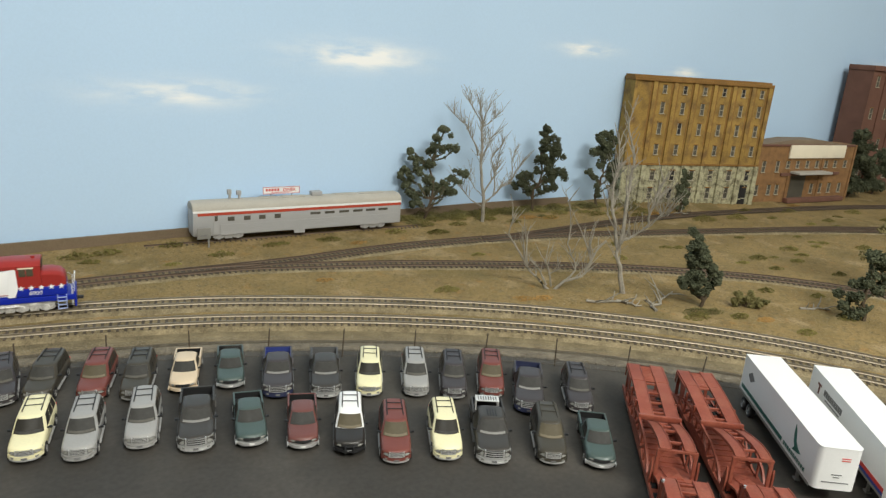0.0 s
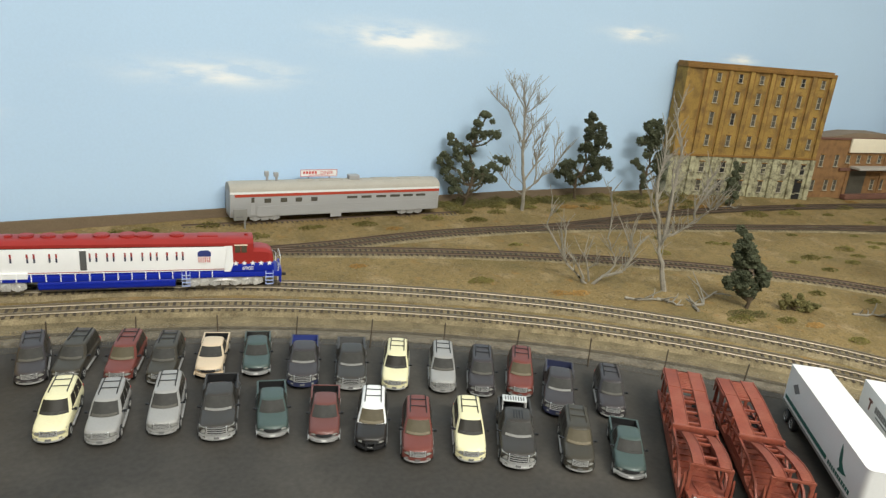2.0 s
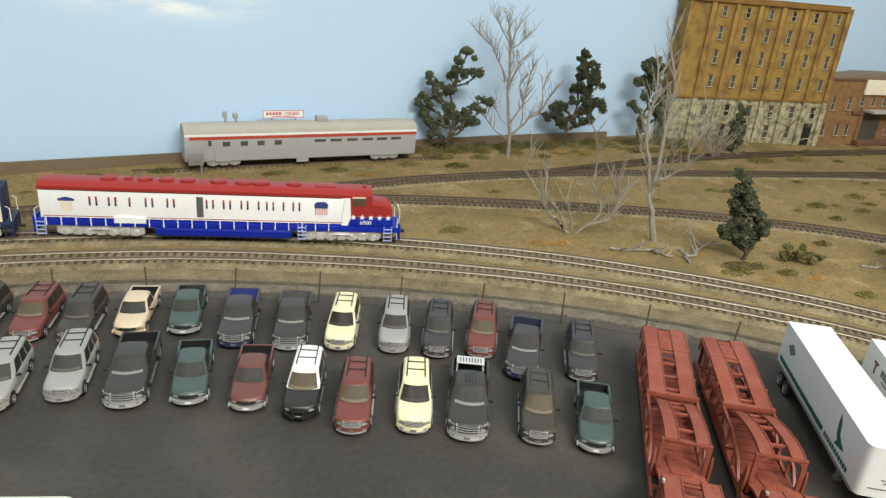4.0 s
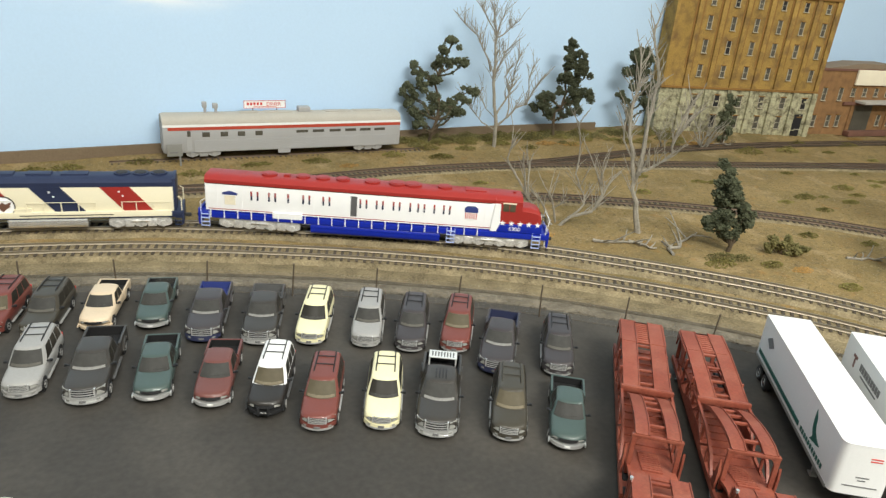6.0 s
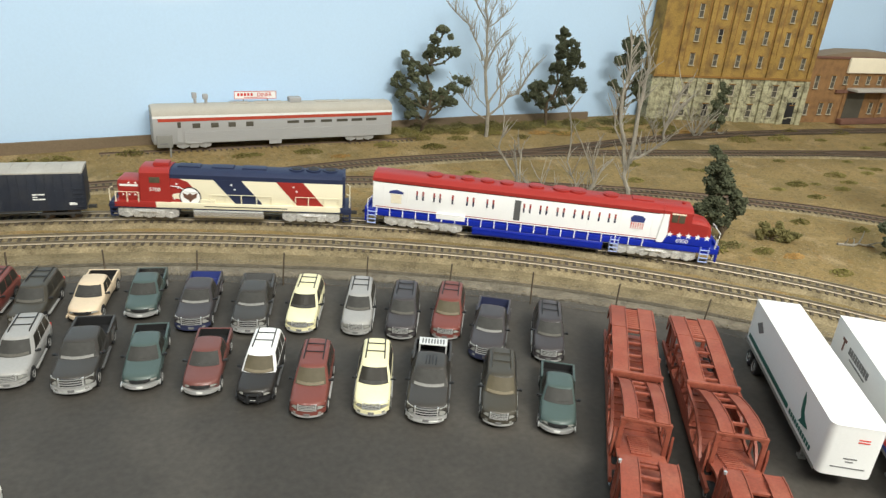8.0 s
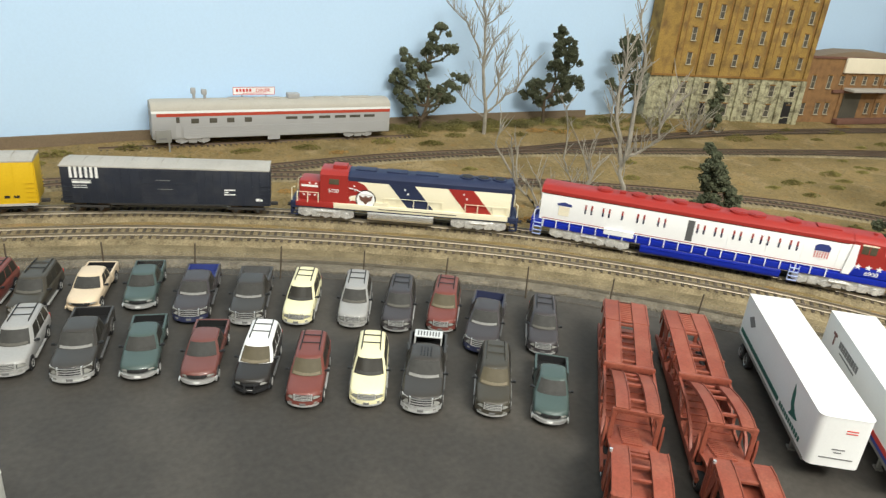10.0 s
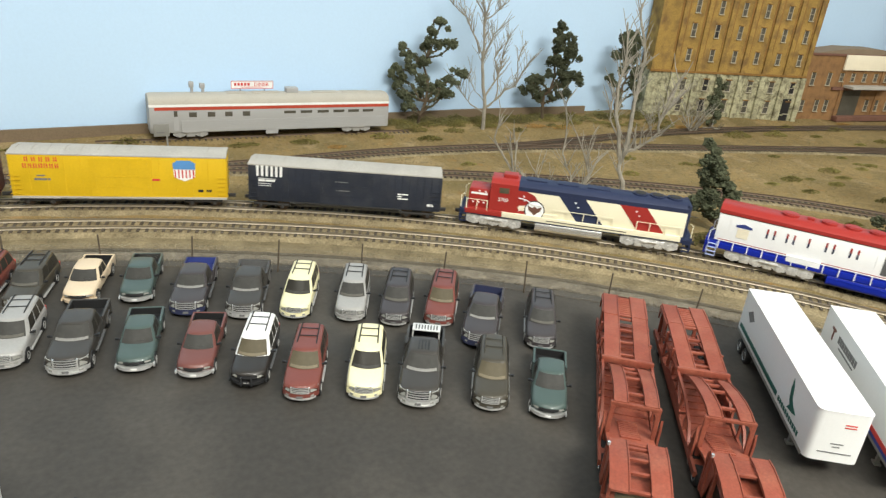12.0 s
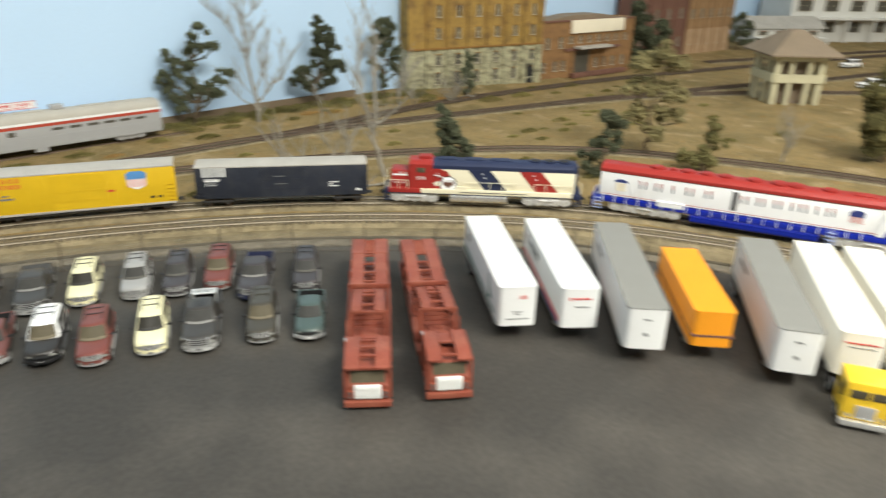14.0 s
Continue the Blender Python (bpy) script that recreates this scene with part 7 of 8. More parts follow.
foam_tree(0.515, -0.062, VIEW, ((-12, 18, 5), (-3, 13, 6), (6, 17, 5.5), (14, 12, 5.5), (2, 24, 4.5), (20, 8, 5), (-16, 9, 5), (8, 5, 6)), "small ragged dark green foam bush on the sand", "foliage_olive", dens=1.1, tall=0.85)
foam_tree(0.622, -0.150, -36, ((-8, 96, 9.0), (2, 94, 9.0), (-1, 73, 9.0), (17, 83, 8.3), (-8, 56, 9.7), (-22, 34, 9.7), (-12, 12, 9.7), (7, 45, 8.3), (-26, 20, 6.9)), "dark green foam tree with a bare lower trunk", tall=0.88)
foam_tree(0.862, 0.350, VIEW, ((0, 82, 6), (3, 72, 7), (-3, 62, 8), (5, 56, 7), (-5, 46, 8), (3, 40, 8), (-6, 30, 8), (6, 24, 7), (0, 14, 7)), "slim dark foam tree before the stone wall", dens=1.1)
foam_tree(0.765, -0.125, -45, ((0, 150, 14), (22, 132, 15), (-20, 128, 15), (-34, 98, 14), (4, 104, 17), (34, 96, 14), (-14, 72, 15), (20, 66, 14), (40, 60, 10), (-36, 58, 11), (0, 40, 12), (18, 30, 9)), "tall sparse olive scrub tree", "scrub", 0.42)
foam_tree(0.757, -0.215, -45, ((8, 66, 7), (2, 48, 8), (14, 40, 8), (-16, 22, 11), (4, 14, 11), (-2, 30, 9)), "leaning olive-green foam bush", "foliage_olive", 0.8)
foam_tree(1.005, -0.365, -45, ((0, 120, 26), (22, 96, 26), (-18, 92, 24), (4, 66, 30), (30, 56, 22), (-24, 50, 22), (0, 28, 24)), "full dark olive tree at the layout's bend", "foliage_olive", 0.9)
foam_tree(1.47, 0.365, -30, ((0, 140, 20), (26, 118, 22), (-14, 104, 24), (12, 78, 28), (40, 70, 18), (-26, 58, 20), (4, 36, 26), (40, 32, 20)), "dense dark green tree between brick buildings", dens=0.8)
foam_tree(1.60, 0.375, -30, ((0, 96, 18), (18, 70, 20), (-10, 48, 20), (10, 22, 20)), "dense dark green tree before the brown building", dens=0.8)
foam_tree(2.10, 0.385, -40, ((0, 96, 14), (26, 78, 14), (-30, 70, 12), (8, 52, 16), (-20, 34, 16), (24, 30, 16)), "dark green tree by the far backdrop", dens=0.8)
bare_tree(0.411, 0.378, VIEW, ((0.0031, ((0, -4), (2, 27), (4, 47), (2, 80), (4, 105), (8, 137), (10, 165), (7, 183), (10, 205))),
                              (0.0013, ((0, 112), (-5, 130), (-12, 145), (-17, 160), (-25, 167), (-37, 177))),
                              (0.0020, ((4, 33), (20, 47), (35, 62), (50, 68), (60, 87), (71, 102))),
                              (0.0016, ((4, 50), (12, 62), (25, 80), (32, 97), (40, 127), (47, 142))),
                              (0.0012, ((1, 27), (-17, 37), (-30, 55), (-37, 67))), (0.0009, ((3, 45), (-10, 57), (-20, 77))),
                              (0.0013, ((4, 105), (15, 125), (22, 140), (31, 150))), (0.0012, ((10, 160), (20, 165), (32, 175), (44, 186))),
                              (0.0010, ((50, 68), (57, 105), (64, 124))), (0.0011, ((9, 163), (0, 180), (-3, 188), (-8, 202))),
                              (0.0011, ((10, 165), (17, 180), (25, 198))), (0.0013, ((20, 47), (24, 75), (22, 105), (28, 118)))), "tall pale leafless tree by the backdrop", 14, 6, 0.15)
bare_tree(0.396, 0.032, VIEW, ((0.0036, ((0, -4), (-2, 18), (-1, 36), (-3, 49), (-2, 61), (6, 74))),
                              (0.0023, ((-2, 60), (-3, 80), (-4, 95), (-5, 115), (-2, 136), (2, 151), (7, 172), (8, 202))),
                              (0.0026, ((1, 66), (9, 95), (15, 123), (22, 151), (29, 166), (25, 200), (26, 220))),
                              (0.0024, ((4, 70), (14, 74), (25, 82), (40, 93))), (0.0016, ((40, 93), (38, 100), (43, 115), (50, 136), (61, 154))),
                              (0.0012, ((40, 100), (55, 122), (62, 131))), (0.0011, ((12, 108), (14, 140), (18, 165))), (0.0010, ((-3, 84), (-12, 104), (-8, 134)))), "pale twisted leafless tree with a forked crown", 23, 4, 0.22)
bare_tree(0.318, 0.080, VIEW, ((0.0024, ((0, -3), (-12, 10), (-25, 24), (-29, 32))), (0.0015, ((-29, 32), (-38, 54), (-48, 73), (-40, 95))), (0.0014, ((-30, 33), (-30, 59), (-30, 83))), (0.0012, ((-26, 28), (-25, 54), (-22, 68))),
                              (0.0016, ((-5, 6), (-14, 27), (-22, 38))), (0.0013, ((0, 4), (-2, 32), (-8, 44))), (0.0010, ((-2, 20), (12, 32))), (0.0023, ((2, -3), (19, 12), (43, 20), (52, 34), (64, 56), (71, 65))),
                              (0.0014, ((19, 12), (33, 27), (36, 37), (29, 49))), (0.0014, ((45, 22), (55, 42), (50, 66), (43, 86))), (0.0010, ((56, 44), (54, 64), (58, 82))), (0.0011, ((29, 48), (27, 62), (33, 95), (32, 120)))),
          "pale leafless shrub of spreading bare limbs", 9, 3, 0.2, "dead_shrub")
dead_tree(0.800, 0.335, 0.11, "bare fallen branches before the warehouse", 8, bush=True, r0=0.0024, name="dead_shrub")
dead_tree(0.72, 0.345, 0.075, "leaning bare twig by the warehouse", 31, (-0.5, 0), first=0.5, r0=0.0012)
dead_tree(0.89, -0.270, 0.13, "thin grey twiggy sapling", 44, first=0.4, r0=0.0016)


def fallen_log(x, y, turn, length, seed):
    rnd = random.Random(seed)
    t = thing("fallen_log", pose(x, y, ground_z(x, y) + 0.001, 0, 0, turn), "pale fallen branch lying on the sand", "log")
    b = Build()
    pts = [(length * (k / 5 - 0.5), rnd.uniform(-0.003, 0.003), rnd.uniform(0, 0.0015)) for k in range(6)]
    b.tube(pts, 0.0018, 6, 0.0008)
    for k in (1, 2, 3, 4):
        p = Vector(pts[k])
        d = Vector((rnd.uniform(-0.3, 0.8), rnd.choice((-1, 1)) * rnd.uniform(0.4, 1), rnd.uniform(0.1, 1.1))).normalized() * length * rnd.uniform(0.25, 0.5)
        b.tube([p, p + d * 0.5 + Vector((0.001, 0, 0.001)), p + d], 0.0011, 5, 0.0004)
    part("branch", b, M["bark_pale"], t)


for k, (x, y, a, L) in enumerate(((0.352, 0.012, -20, 0.055), (0.375, 0.000, -60, 0.030), (0.432, -0.004, 25, 0.075), (0.398, -0.014, 60, 0.035), (0.60, -0.10, -30, 0.04), (0.86, 0.338, -8, 0.05))):
    fallen_log(x, y, a, L, k)


def shrub(x, y, r, label, leaf="turf", h=0.55):
    t = tagged(new("shrub"), label, "shrub", "low scenic shrubs")
    t.matrix_basis = pose(x, y, ground_z(x, y))
    b = Lumps(int(abs(x * 1000 + y * 177)))
    for k in range(int(190 * (r / 0.012) ** 1.3)):
        a, q = b.rng.uniform(0, 2 * math.pi), b.rng.uniform() ** 0.6
        b.add((q * r * 1.5 * math.cos(a), q * r * 0.85 * math.sin(a), b.rng.uniform() * r * h * (1.1 - q)), b.rng.uniform(0.0005, 0.0011), 0.8, 0.4)
    part("tuft", b, M[leaf], t, smooth=0)
    return t


BELT = random.Random(17)
for k in range(46):
    bx = BELT.uniform(0.25, 0.80)
    by = min(0.345 + BELT.random() ** 0.6 * 0.085, 0.432)
    shrub(bx, by, BELT.uniform(0.007, 0.014), "low scrubby undergrowth along the backdrop", BELT.choice(("turf", "foliage_olive", "turf")), 0.5)
for k in range(44):
    shrub(BELT.uniform(0.27, 0.82), BELT.uniform(0.402, 0.430), BELT.uniform(0.010, 0.017), "dense olive undergrowth at the backdrop's foot", BELT.choice(("turf", "foliage_olive", "foliage_olive")), 0.7)
for k in range(10):
    shrub(BELT.uniform(-0.42, 0.25), BELT.uniform(0.30, 0.36), BELT.uniform(0.005, 0.010), "low scrubby undergrowth near the rail car", "turf", 0.4)
for k in range(26):
    bx, by = BELT.uniform(0.62, 1.3), BELT.uniform(-0.05, 0.33)
    shrub(bx, by, BELT.uniform(0.005, 0.011), "low scrubby tuft on open sand", "turf", 0.35)
GREEN, OLIVE, RUST = "low olive-green turf tuft on the sand", "low dark green foam bush", "low rust-orange turf drift"
for x, y, r, leaf in ((0.186, 0.119, 0.012, "turf"), (-0.031, 0.333, 0.012, "turf"), (0.041, 0.352, 0.010, "turf"), (0.128, 0.355, 0.013, "turf"), (0.307, 0.232, 0.008, "turf"), (0.511, 0.154, 0.010, "turf"),
                      (0.739, 0.082, 0.013, "turf"), (0.849, 0.102, 0.014, "turf"), (0.653, 0.167, 0.008, "turf"), (0.871, 0.296, 0.020, "turf"), (0.425, -0.062, 0.013, "turf"), (0.513, -0.145, 0.010, "turf"),
                      (-0.20, 0.365, 0.014, "turf"), (-0.165, 0.372, 0.013, "turf"), (-0.085, 0.378, 0.012, "turf"), (0.24, 0.365, 0.012, "turf"), (0.30, 0.385, 0.014, "turf"), (0.36, 0.375, 0.012, "turf"),
                      (0.47, 0.37, 0.010, "turf"), (0.51, 0.415, 0.016, "foliage_olive"), (0.62, 0.40, 0.016, "foliage_olive"), (0.66, 0.375, 0.014, "turf"), (0.27, 0.410, 0.014, "foliage_olive"), (0.395, 0.420, 0.015, "foliage_olive"),
                      (0.45, 0.418, 0.014, "foliage_olive"), (0.56, 0.418, 0.014, "foliage_olive"), (0.69, 0.415, 0.014, "foliage_olive"), (0.76, 0.385, 0.013, "foliage_olive"), (0.48, -0.08, 0.010, "turf"), (0.545, -0.06, 0.009, "turf"),
                      (0.437, -0.052, 0.014, "foliage_olive"), (0.46, -0.058, 0.010, "foliage_olive"), (0.96, 0.29, 0.018, "turf"), (1.03, 0.325, 0.014, "turf"), (1.14, 0.30, 0.016, "turf"), (1.30, 0.25, 0.016, "turf"), (1.0, 0.06, 0.013, "turf"),
                      (0.93, 0.0, 0.012, "turf"), (1.09, -0.06, 0.012, "turf"), (0.95, -0.16, 0.012, "turf"), (1.06, -0.20, 0.014, "turf"), (1.30, 0.18, 0.012, "turf"), (1.15, 0.215, 0.012, "turf"), (0.56, 0.215, 0.010, "turf"), (0.60, -0.03, 0.010, "turf"),
                      (0.615, -0.135, 0.014, "turf"), (0.645, -0.19, 0.012, "turf"), (0.79, -0.02, 0.010, "turf"), (-0.30, 0.355, 0.013, "turf"), (0.655, -0.07, 0.009, "turf")):
    shrub(x, y, r, GREEN if leaf == "turf" else OLIVE, leaf)
for x, y, r in ((0.259, 0.062, 0.010), (0.285, 0.055, 0.010), (0.552, 0.377, 0.015), (0.509, 0.385, 0.014), (0.50, -0.10, 0.009), (0.80, 0.355, 0.014), (0.84, 0.345, 0.012), (1.22, 0.34, 0.013), (0.165, 0.335, 0.010), (0.21, 0.305, 0.008), (0.06, 0.20, 0.008)):
    shrub(x, y, r, RUST, "rust_turf", 0.18)


def scatter():
    """Loose grains and tiny tufts too many to count: ballast stones along the lot, turf on the sand."""
    rnd = random.Random(3)
    unit = [Vector(v) for v in ((1, 0, -0.4), (-0.6, 0.9, -0.5), (-0.6, -0.9, -0.4), (0.1, 0.1, 1))]
    tri = ((0, 1, 3), (1, 2, 3), (2, 0, 3), (0, 2, 1))

    def heap(name, label, category, spots, material, lo, hi):
        verts, faces = [], []
        for x, y, z in spots:
            r, a = rnd.uniform(lo, hi), rnd.uniform(0, 6.28)
            c, s = math.cos(a), math.sin(a)
            k = len(verts)
            verts += [(x + r * (v.x * c - v.y * s), y + r * (v.x * s + v.y * c), z + r * v.z * rnd.uniform(0.5, 1.1)) for v in unit]
            faces += [(k + p, k + q, k + w) for p, q, w in tri]
        me = bpy.data.meshes.new(name)
        me.from_pydata(verts, [], faces)
        me.materials.append(material)
        tagged(new(name, me), label, category, kind="stuff")

    s_a, s_b = MAIN.near(-0.45, 0.21), MAIN.near(0.63, -0.6)
    spots = []
    for k in range(9000):
        s, d = rnd.uniform(s_a, s_b), rnd.choice((rnd.uniform(-0.111, -0.078), rnd.uniform(-0.097, -0.078), rnd.uniform(-0.036, -0.018)))
        q, w = MAIN.at(s), MAIN.way(s)
        x, y = q.x - w.y * d, q.y + w.x * d
        spots.append((x, y, (0.0016 if d < -0.0985 else 0.0052) if d < -0.077 else rise(x, y, d) + 0.0002))
    heap("gravel", "loose tan gravel along the fence and between tracks", "gravel", spots, M["ballast"], 0.0003, 0.0008)
    spots = []
    for k in range(9000):
        x, y = rnd.uniform(-0.35, 1.25), rnd.uniform(-0.22, 0.43)
        if MAIN.side(x, y) > 0.028 and noise.noise(Vector((x * 13, y * 13, 7))) > 0.05:
            spots.append((x, y, ground_z(x, y) + 0.0001))
    heap("loose_turf", "sifted olive turf grains on the sand", "turf", spots, M["turf"], 0.0004, 0.0011)
    spots = []
    for k in range(5000):
        x, y = rnd.uniform(-0.35, 1.25), rnd.uniform(-0.22, 0.40)
        if MAIN.side(x, y) > 0.028:
            spots.append((x, y, ground_z(x, y) + 0.0001))
    heap("pebbles", "small pale pebbles on the sand", "pebbles", spots, M["ballast"], 0.0003, 0.0009)
    spots = []
    for curve in (NEAR, MAIN):
        for k in range(5200):
            s = rnd.uniform(0.75, curve.s[-1])
            q, w = curve.at(s), curve.way(s)
            if not -0.45 < q.x:
                continue
            d = rnd.uniform(-0.0175, 0.0175)
            spots.append((q.x - w.y * d, q.y + w.x * d, 0.0074 + rnd.uniform(0, 0.0007)))
    heap("track_ballast", "fine tan ballast between the ties", "ballast", spots, M["ballast"], 0.0004, 0.0010)


scatter()


# ---- the low-relief buildings against the backdrop ----
def sash(parent, x, z, w, h, y=-0.0006, broken=False, frame="window_frame", glass="window_dark"):
    """A sash window standing in a wall that faces -y."""
    win = part("window", Build().box(x - w / 2, x + w / 2, y + 0.0002, y + 0.0012, z - h / 2, z + h / 2), M["black" if broken else glass], parent)
    part("window_frame", Build().box(x - w / 2 - 0.0006, x - w / 2 + 0.0004, y - 0.0004, y + 0.001, z - h / 2, z + h / 2).box(x + w / 2 - 0.0004, x + w / 2 + 0.0006, y - 0.0004, y + 0.001, z - h / 2, z + h / 2)
         .box(x - w / 2, x + w / 2, y - 0.0004, y + 0.001, z - 0.0004, z + 0.0004), M[frame], win)
    part("window_sill", Build().box(x - w / 2 - 0.0014, x + w / 2 + 0.0014, y - 0.0020, y + 0.001, z - h / 2 - 0.0014, z - h / 2), M[frame], win)
    part("lintel", Build().box(x - w / 2 - 0.0012, x + w / 2 + 0.0012, y - 0.0012, y + 0.001, z + h / 2, z + h / 2 + 0.0016), M["facade_dark"], win)
    return win


def warehouse():
    t = thing("warehouse", pose(0.771, 0.430, 0.006, 0, 0, -11.2), "five-storey ochre brick warehouse front on a pale stone base", "building")
    W, D, zs, zt = 0.335, 0.032, 0.086, 0.254
    wall = part("wall", Build().box(0.0, W, 0.0, D, zs, zt), M["facade_yellow"], t, "weathered ochre brick wall")
    base = part("stone_base", Build().box(-0.001, W + 0.001, -0.001, D, 0.0, zs), M["stone"], t, "pale blotched rubble base")
    x0 = 0.047
    pitch = (W - x0) / 6
    for k in range(7):
        x = min(x0 + k * pitch, W - 0.004)
        part("pilaster", Build().box(x - 0.0045, x + 0.0045, -0.0030, 0.001, zs, zt - 0.006, 0.0004), M["facade_yellow"], wall)
        for e, w in ((0.0046, 0.005), (-0.0086, 0.004)):
            part("soot_streak", Build().prism([(x + e, zt - 0.006), (x + e + w, zt - 0.006), (x + e + w * random.uniform(0.5, 0.9), zs + random.uniform(0.0, 0.05)), (x + e + w * 0.1, zs + random.uniform(0.0, 0.07))], "y", -0.0004, 0.0004), M["facade_dark"], wall)
        part("buttress", Build().box(x - 0.0055, x + 0.0055, -0.0050, 0.0, 0.0, zs - 0.002, 0.0006), M["stone"], base)
    part("pilaster", Build().box(0.0, 0.006, -0.0022, 0.001, zs, zt - 0.006, 0.0004), M["facade_yellow"], wall)
    part("cornice", Build().box(-0.002, W + 0.002, -0.0046, D, zt - 0.006, zt, 0.0006), M["facade_dark"], wall, "dark brick cornice")
    part("string_course", Build().box(-0.001, W + 0.001, -0.0036, 0.001, zs - 0.0015, zs + 0.002), M["facade_dark"], wall)
    part("parapet", Build().box(0.0, W, 0.002, D, zt, zt + 0.004), M["facade_dark"], wall)
    rnd = random.Random(4)
    for r, (z, h) in enumerate(((0.234, 0.015), (0.198, 0.022), (0.158, 0.022), (0.116, 0.020))):
        for k in range(6):
            sash(wall, x0 + (k + 0.5) * pitch, z, 0.0085, h, broken=rnd.random() < 0.16)
    for r, (z, h) in enumerate(((0.064, 0.020), (0.027, 0.022))):
        for k in range(6):
            x = x0 + (k + 0.5) * pitch
            sash(base, x, z, 0.011, h, -0.0016, broken=rnd.random() < 0.4)
    part("doorway", Build().box(W - 0.036, W - 0.018, -0.0022, -0.0008, 0.002, 0.044), M["black"], base)
    for k in range(110):
        x, z = rnd.uniform(0.0, W - 0.004), rnd.uniform(0.003, zs - 0.005)
        w, h = rnd.uniform(0.003, 0.0075), rnd.uniform(0.002, 0.004)
        part("stone", Build().box(x - w / 2, x + w / 2, -0.0020 - rnd.uniform(0, 0.0008), -0.0008, z - h / 2, z + h / 2, 0.0006), M["stone"], base)
    return t


def brick_shop():
    t = thing("brick_building", pose(1.112, 0.374, 0.006, 0, 0, -4), "low red-brick works with a faded cream sign board", "building")
    W, H, D = 0.325, 0.130, 0.05
    wall = part("wall", Build().box(0.0, W, 0.0, D, 0.0, H), M["brick_red"], t)
    part("roof", Build().prism([(0.02, H), (0.11, H + 0.010), (0.20, H + 0.010), (0.29, H)], "y", 0.004, D), M["hut_roof"], t)
    part("parapet", Build().box(-0.001, W + 0.001, -0.0018, 0.003, H - 0.004, H, 0.0004), M["brick_brown"], wall)
    part("sign_board", Build().box(0.095, 0.285, -0.0048, -0.001, H - 0.030, H - 0.001, 0.0004), M["sign_cream"], t, "faded cream sign board")
    part("canopy", Build().box(0.110, 0.225, -0.026, 0.0, 0.066, 0.071, 0.0006), M["car_roof"], t, "flat grey canopy")
    part("canopy_shade", Build().box(0.080, 0.280, -0.004, 0.0, 0.061, 0.067), M["brick_brown"], t)
    part("doorway", Build().box(0.118, 0.168, -0.0008, 0.002, 0.001, 0.060), M["window_dark"], t)
    part("loading_dock", Build().box(0.105, 0.30, -0.014, 0.0, 0.0, 0.010, 0.0008), M["brick_brown"], t)
    for x in (0.022, 0.066):
        sash(wall, x, 0.082, 0.010, 0.024, frame="window_frame")
    for x in (0.100, 0.132, 0.165, 0.198, 0.230, 0.262, 0.298):
        sash(wall, x, 0.086, 0.010, 0.016, frame="window_frame")
    for x in (0.012, 0.052, 0.078, 0.195, 0.225, 0.258, 0.295):
        sash(wall, x, 0.030, 0.010, 0.022, frame="window_frame")
    for k in range(4):
        x = k * W / 3
        part("pier", Build().box(x - 0.003, x + 0.003, -0.002, 0.001, 0.0, H), M["brick_red"], wall)


def tall_block(x, y, turn, W, H, D, paint, label, cols, rows, base=None):
    t = thing("brick_building", pose(x, y, 0.004, 0, 0, turn), label, "building")
    wall = part("wall", Build().box(0, W, 0, D, 0, H), M[paint], t)
    part("cornice", Build().box(-0.003, W + 0.003, -0.005, D, H - 0.012, H, 0.0008), M["brick_brown"], wall)
    if base:
        part("base_band", Build().box(-0.001, W + 0.001, -0.002, 0.002, 0, H * 0.24), M[base], wall)
    for k in range(cols + 1):
        px = W * k / cols
        part("pilaster", Build().box(max(px - 0.004, 0), min(px + 0.004, W), -0.003, 0.001, 0, H - 0.012), M[paint], wall)
    for r in range(rows):
        for k in range(cols):
            sash(wall, W * (k + 0.5) / cols, H * (0.14 + 0.74 * r / max(rows - 1, 1)), 0.012, 0.026, frame="window_frame")


def hut():
    t = thing("signal_hut", pose(1.375, -0.065, 0.004, 0, 0, -42), "cream stone shelter with open arches under a brown hip roof", "hut")
    w = 0.050
    for sx in (-1, 1):
        for sy in (-1, 1):
            part("corner_pier", Build().box(sx * w - 0.012 * (sx > 0), sx * w + 0.012 * (sx < 0), sy * w - 0.012 * (sy > 0), sy * w + 0.012 * (sy < 0), 0, 0.098, 0.001), M["hut_cream"], t)
    for s in (-1, 1):
        for z0, z1 in ((0.044, 0.060), (0.086, 0.098)):
            part("lintel", Build().box(-w, w, s * w - 0.004, s * w + 0.004, z0, z1), M["hut_cream"], t)
            part("lintel", Build().box(s * w - 0.004, s * w + 0.004, -w, w, z0, z1), M["hut_cream"], t)
        for k in (-1, 1):
            part("mullion", Build().box(k * 0.018 - 0.004, k * 0.018 + 0.004, s * w - 0.003, s * w + 0.003, 0, 0.098), M["hut_cream"], t)
            part("mullion", Build().box(s * w - 0.003, s * w + 0.003, k * 0.018 - 0.004, k * 0.018 + 0.004, 0, 0.098), M["hut_cream"], t)
    part("inner_wall", Build().box(-w + 0.02, w - 0.02, -w + 0.02, w - 0.02, 0, 0.097), M["hut_roof"], t)
    e = w + 0.022
    part("roof", Build().ring_solid([[(-e, -e, 0.096), (e, -e, 0.096), (e, e, 0.096), (-e, e, 0.096)], [(-e, -e, 0.099), (e, -e, 0.099), (e, e, 0.099), (-e, e, 0.099)], [(-0.012, -0.012, 0.142), (0.012, -0.012, 0.142), (0.012, 0.012, 0.142), (-0.012, 0.012, 0.142)]]), M["hut_roof"], t, "brown hip roof")


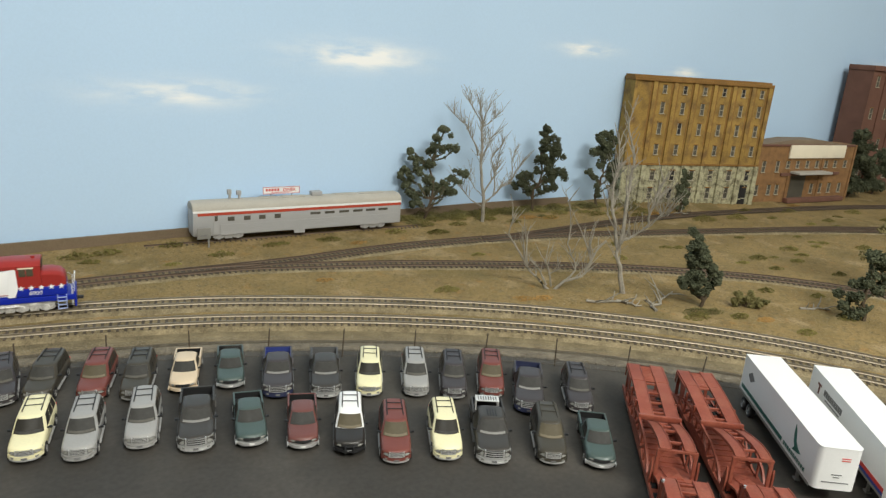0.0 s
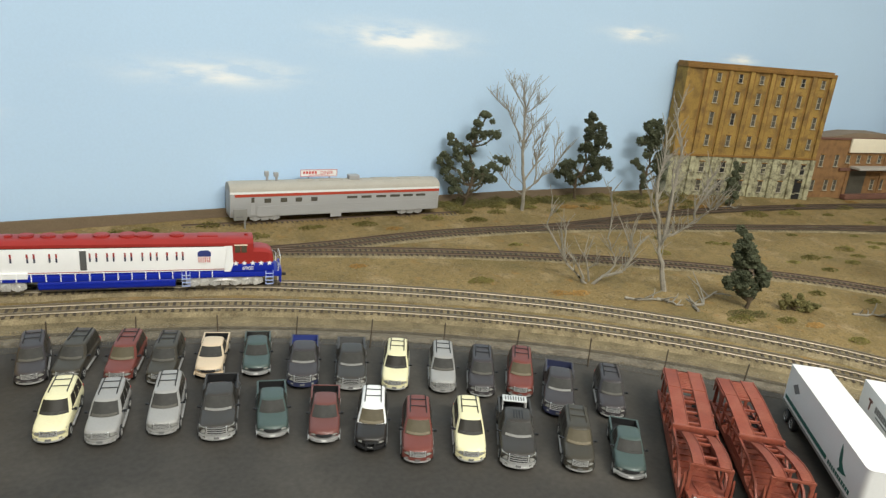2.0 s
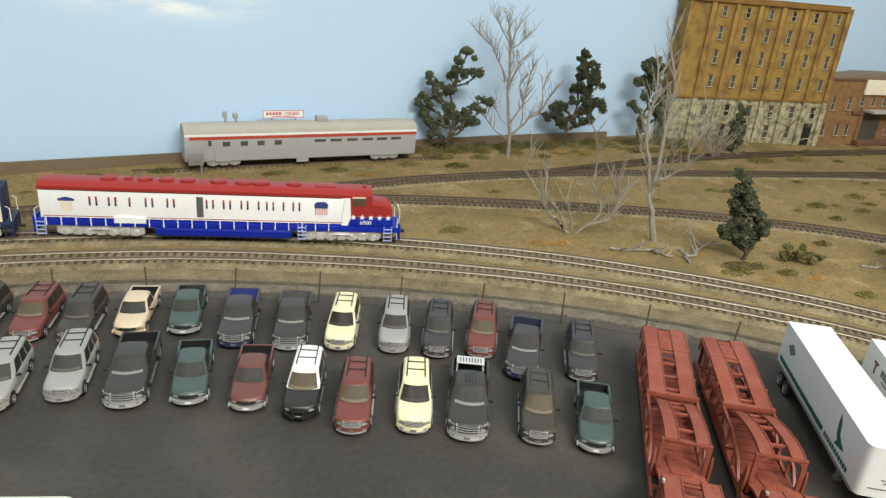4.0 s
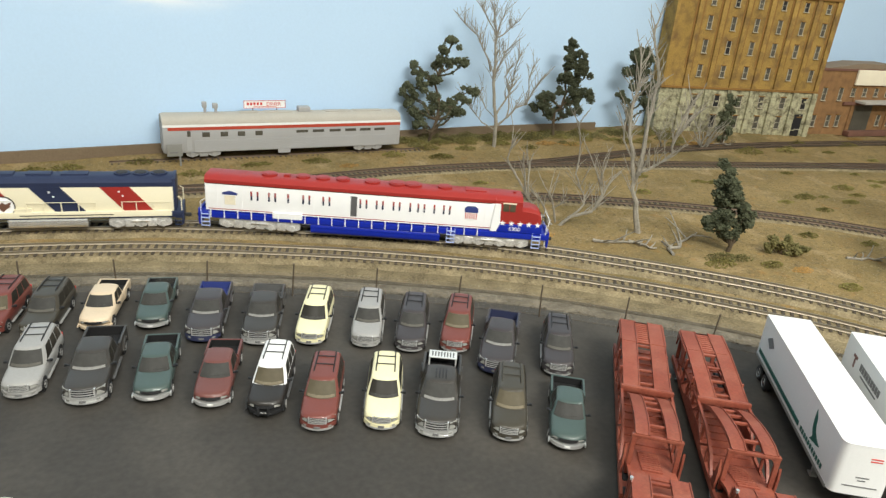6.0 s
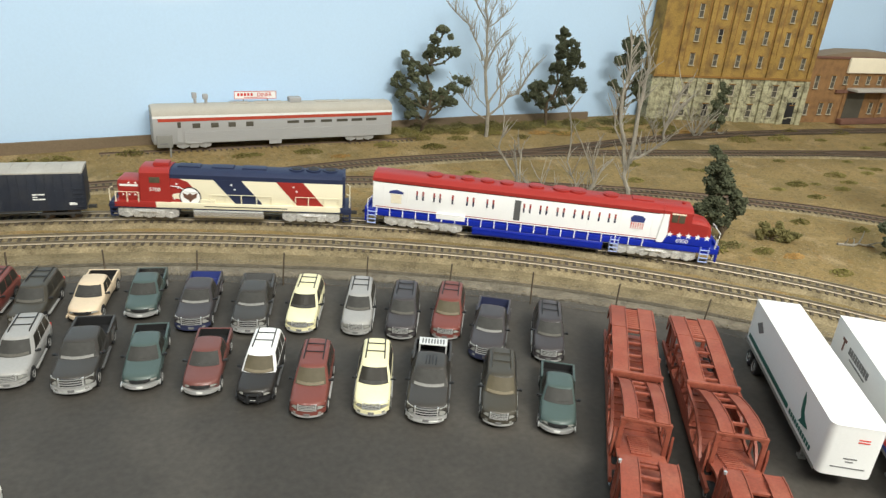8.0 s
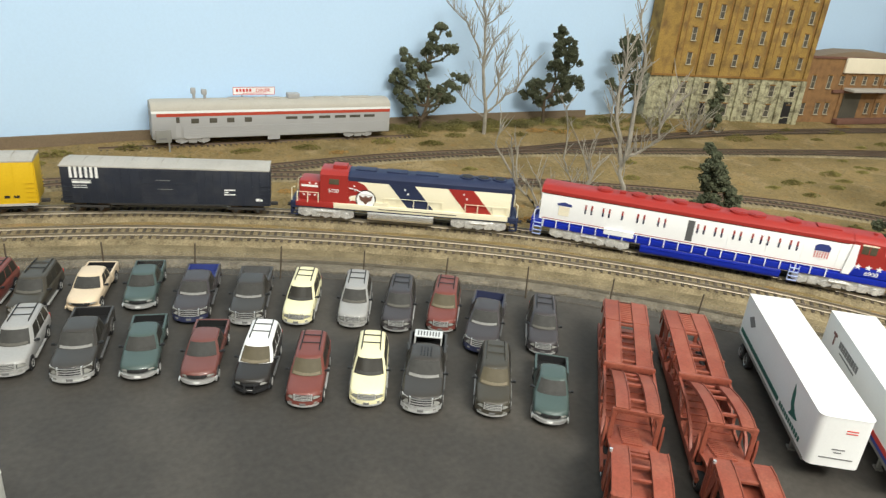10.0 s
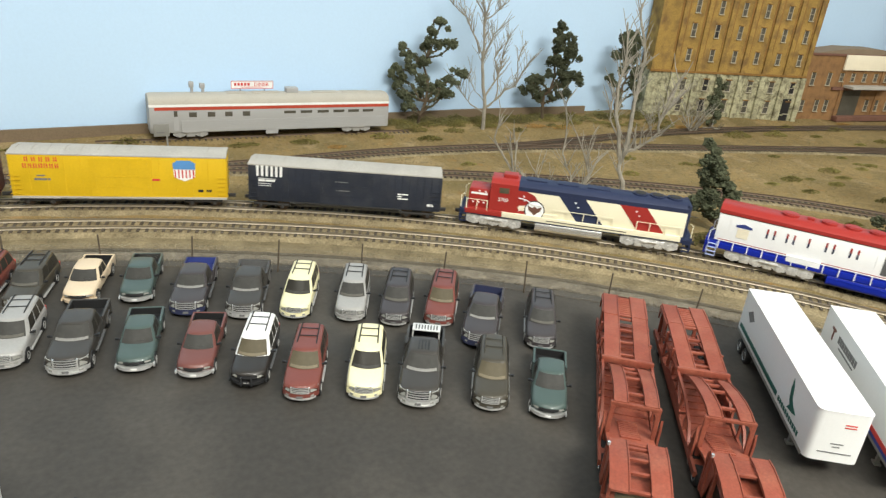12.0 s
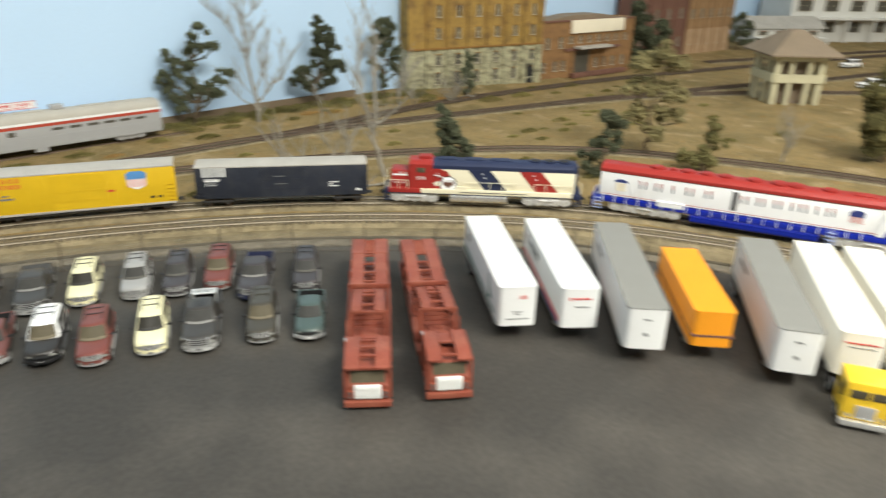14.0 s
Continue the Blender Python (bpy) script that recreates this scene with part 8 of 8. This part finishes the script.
def far_house(x, y, turn, W, D, H, label, roof=True):
    t = thing("house", pose(x, y, 0.004, 0, 0, turn), label, "house")
    wall = part("wall", Build().box(-W / 2, W / 2, -D / 2, D / 2, 0, H), M["house_white"], t)
    part("roof", Build().prism([(-D / 2 - 0.01, H), (D / 2 + 0.01, H), (0, H + D * 0.3)], "x", -W / 2 - 0.01, W / 2 + 0.01), M["car_roof"], t)
    for r in range(2):
        for k in range(4):
            sash(wall, -W / 2 + W * (k + 0.5) / 4, H * (0.3 + 0.42 * r), W * 0.13, H * 0.2, -D / 2 - 0.0006)
    part("porch", Build().box(-W / 2, W / 2, -D / 2 - 0.04, -D / 2, H * 0.46, H * 0.50), M["house_white"], t)
    for k in range(5):
        px = -W / 2 + W * k / 4
        part("porch_post", Build().box(px - 0.003, px + 0.003, -D / 2 - 0.04, -D / 2 - 0.034, 0, H * 0.46), M["house_white"], t)


warehouse()
brick_shop()
tall_block(1.560, 0.420, 1, 0.27, 0.315, 0.06, "brick_brown", "tall brown brick mill by the backdrop", 4, 4)
tall_block(1.838, 0.425, -6, 0.23, 0.305, 0.07, "brick_tan", "tall tan brick mill with a paler lower storey", 5, 4, "brick_pale")
hut()
far_house(2.72, 0.36, -32, 0.42, 0.18, 0.17, "white two-storey frame house far down the layout")
far_house(2.42, 0.40, -30, 0.26, 0.12, 0.055, "low white shed beside the far house")
suv(pose(2.02, 0.02, 0.004, 0, 0, 160), "white_paint", "small white wagon parked by the far yard", "glass")
suv(pose(1.70, -0.13, 0.004, 0, 0, 150), "white_paint", "small white wagon on the sand by the far yard", "glass")


# ---- what moves ----
def on_track(s, half, turn):
    a, b = MAIN.at(s - half), MAIN.at(s + half)
    c, d = (a + b) / 2, b - a
    return pose(c.x, c.y, 0.011, 0, 0, math.degrees(math.atan2(d.y, d.x)) + turn)


def motions():
    """The train runs along the main track at a steady speed."""
    for ob, behind, half, turn in TRAIN:
        walk(ob, [(t / 4, on_track(S_LEAD - behind + SPEED * t / 4, half, turn)) for t in range(57)])


motions()
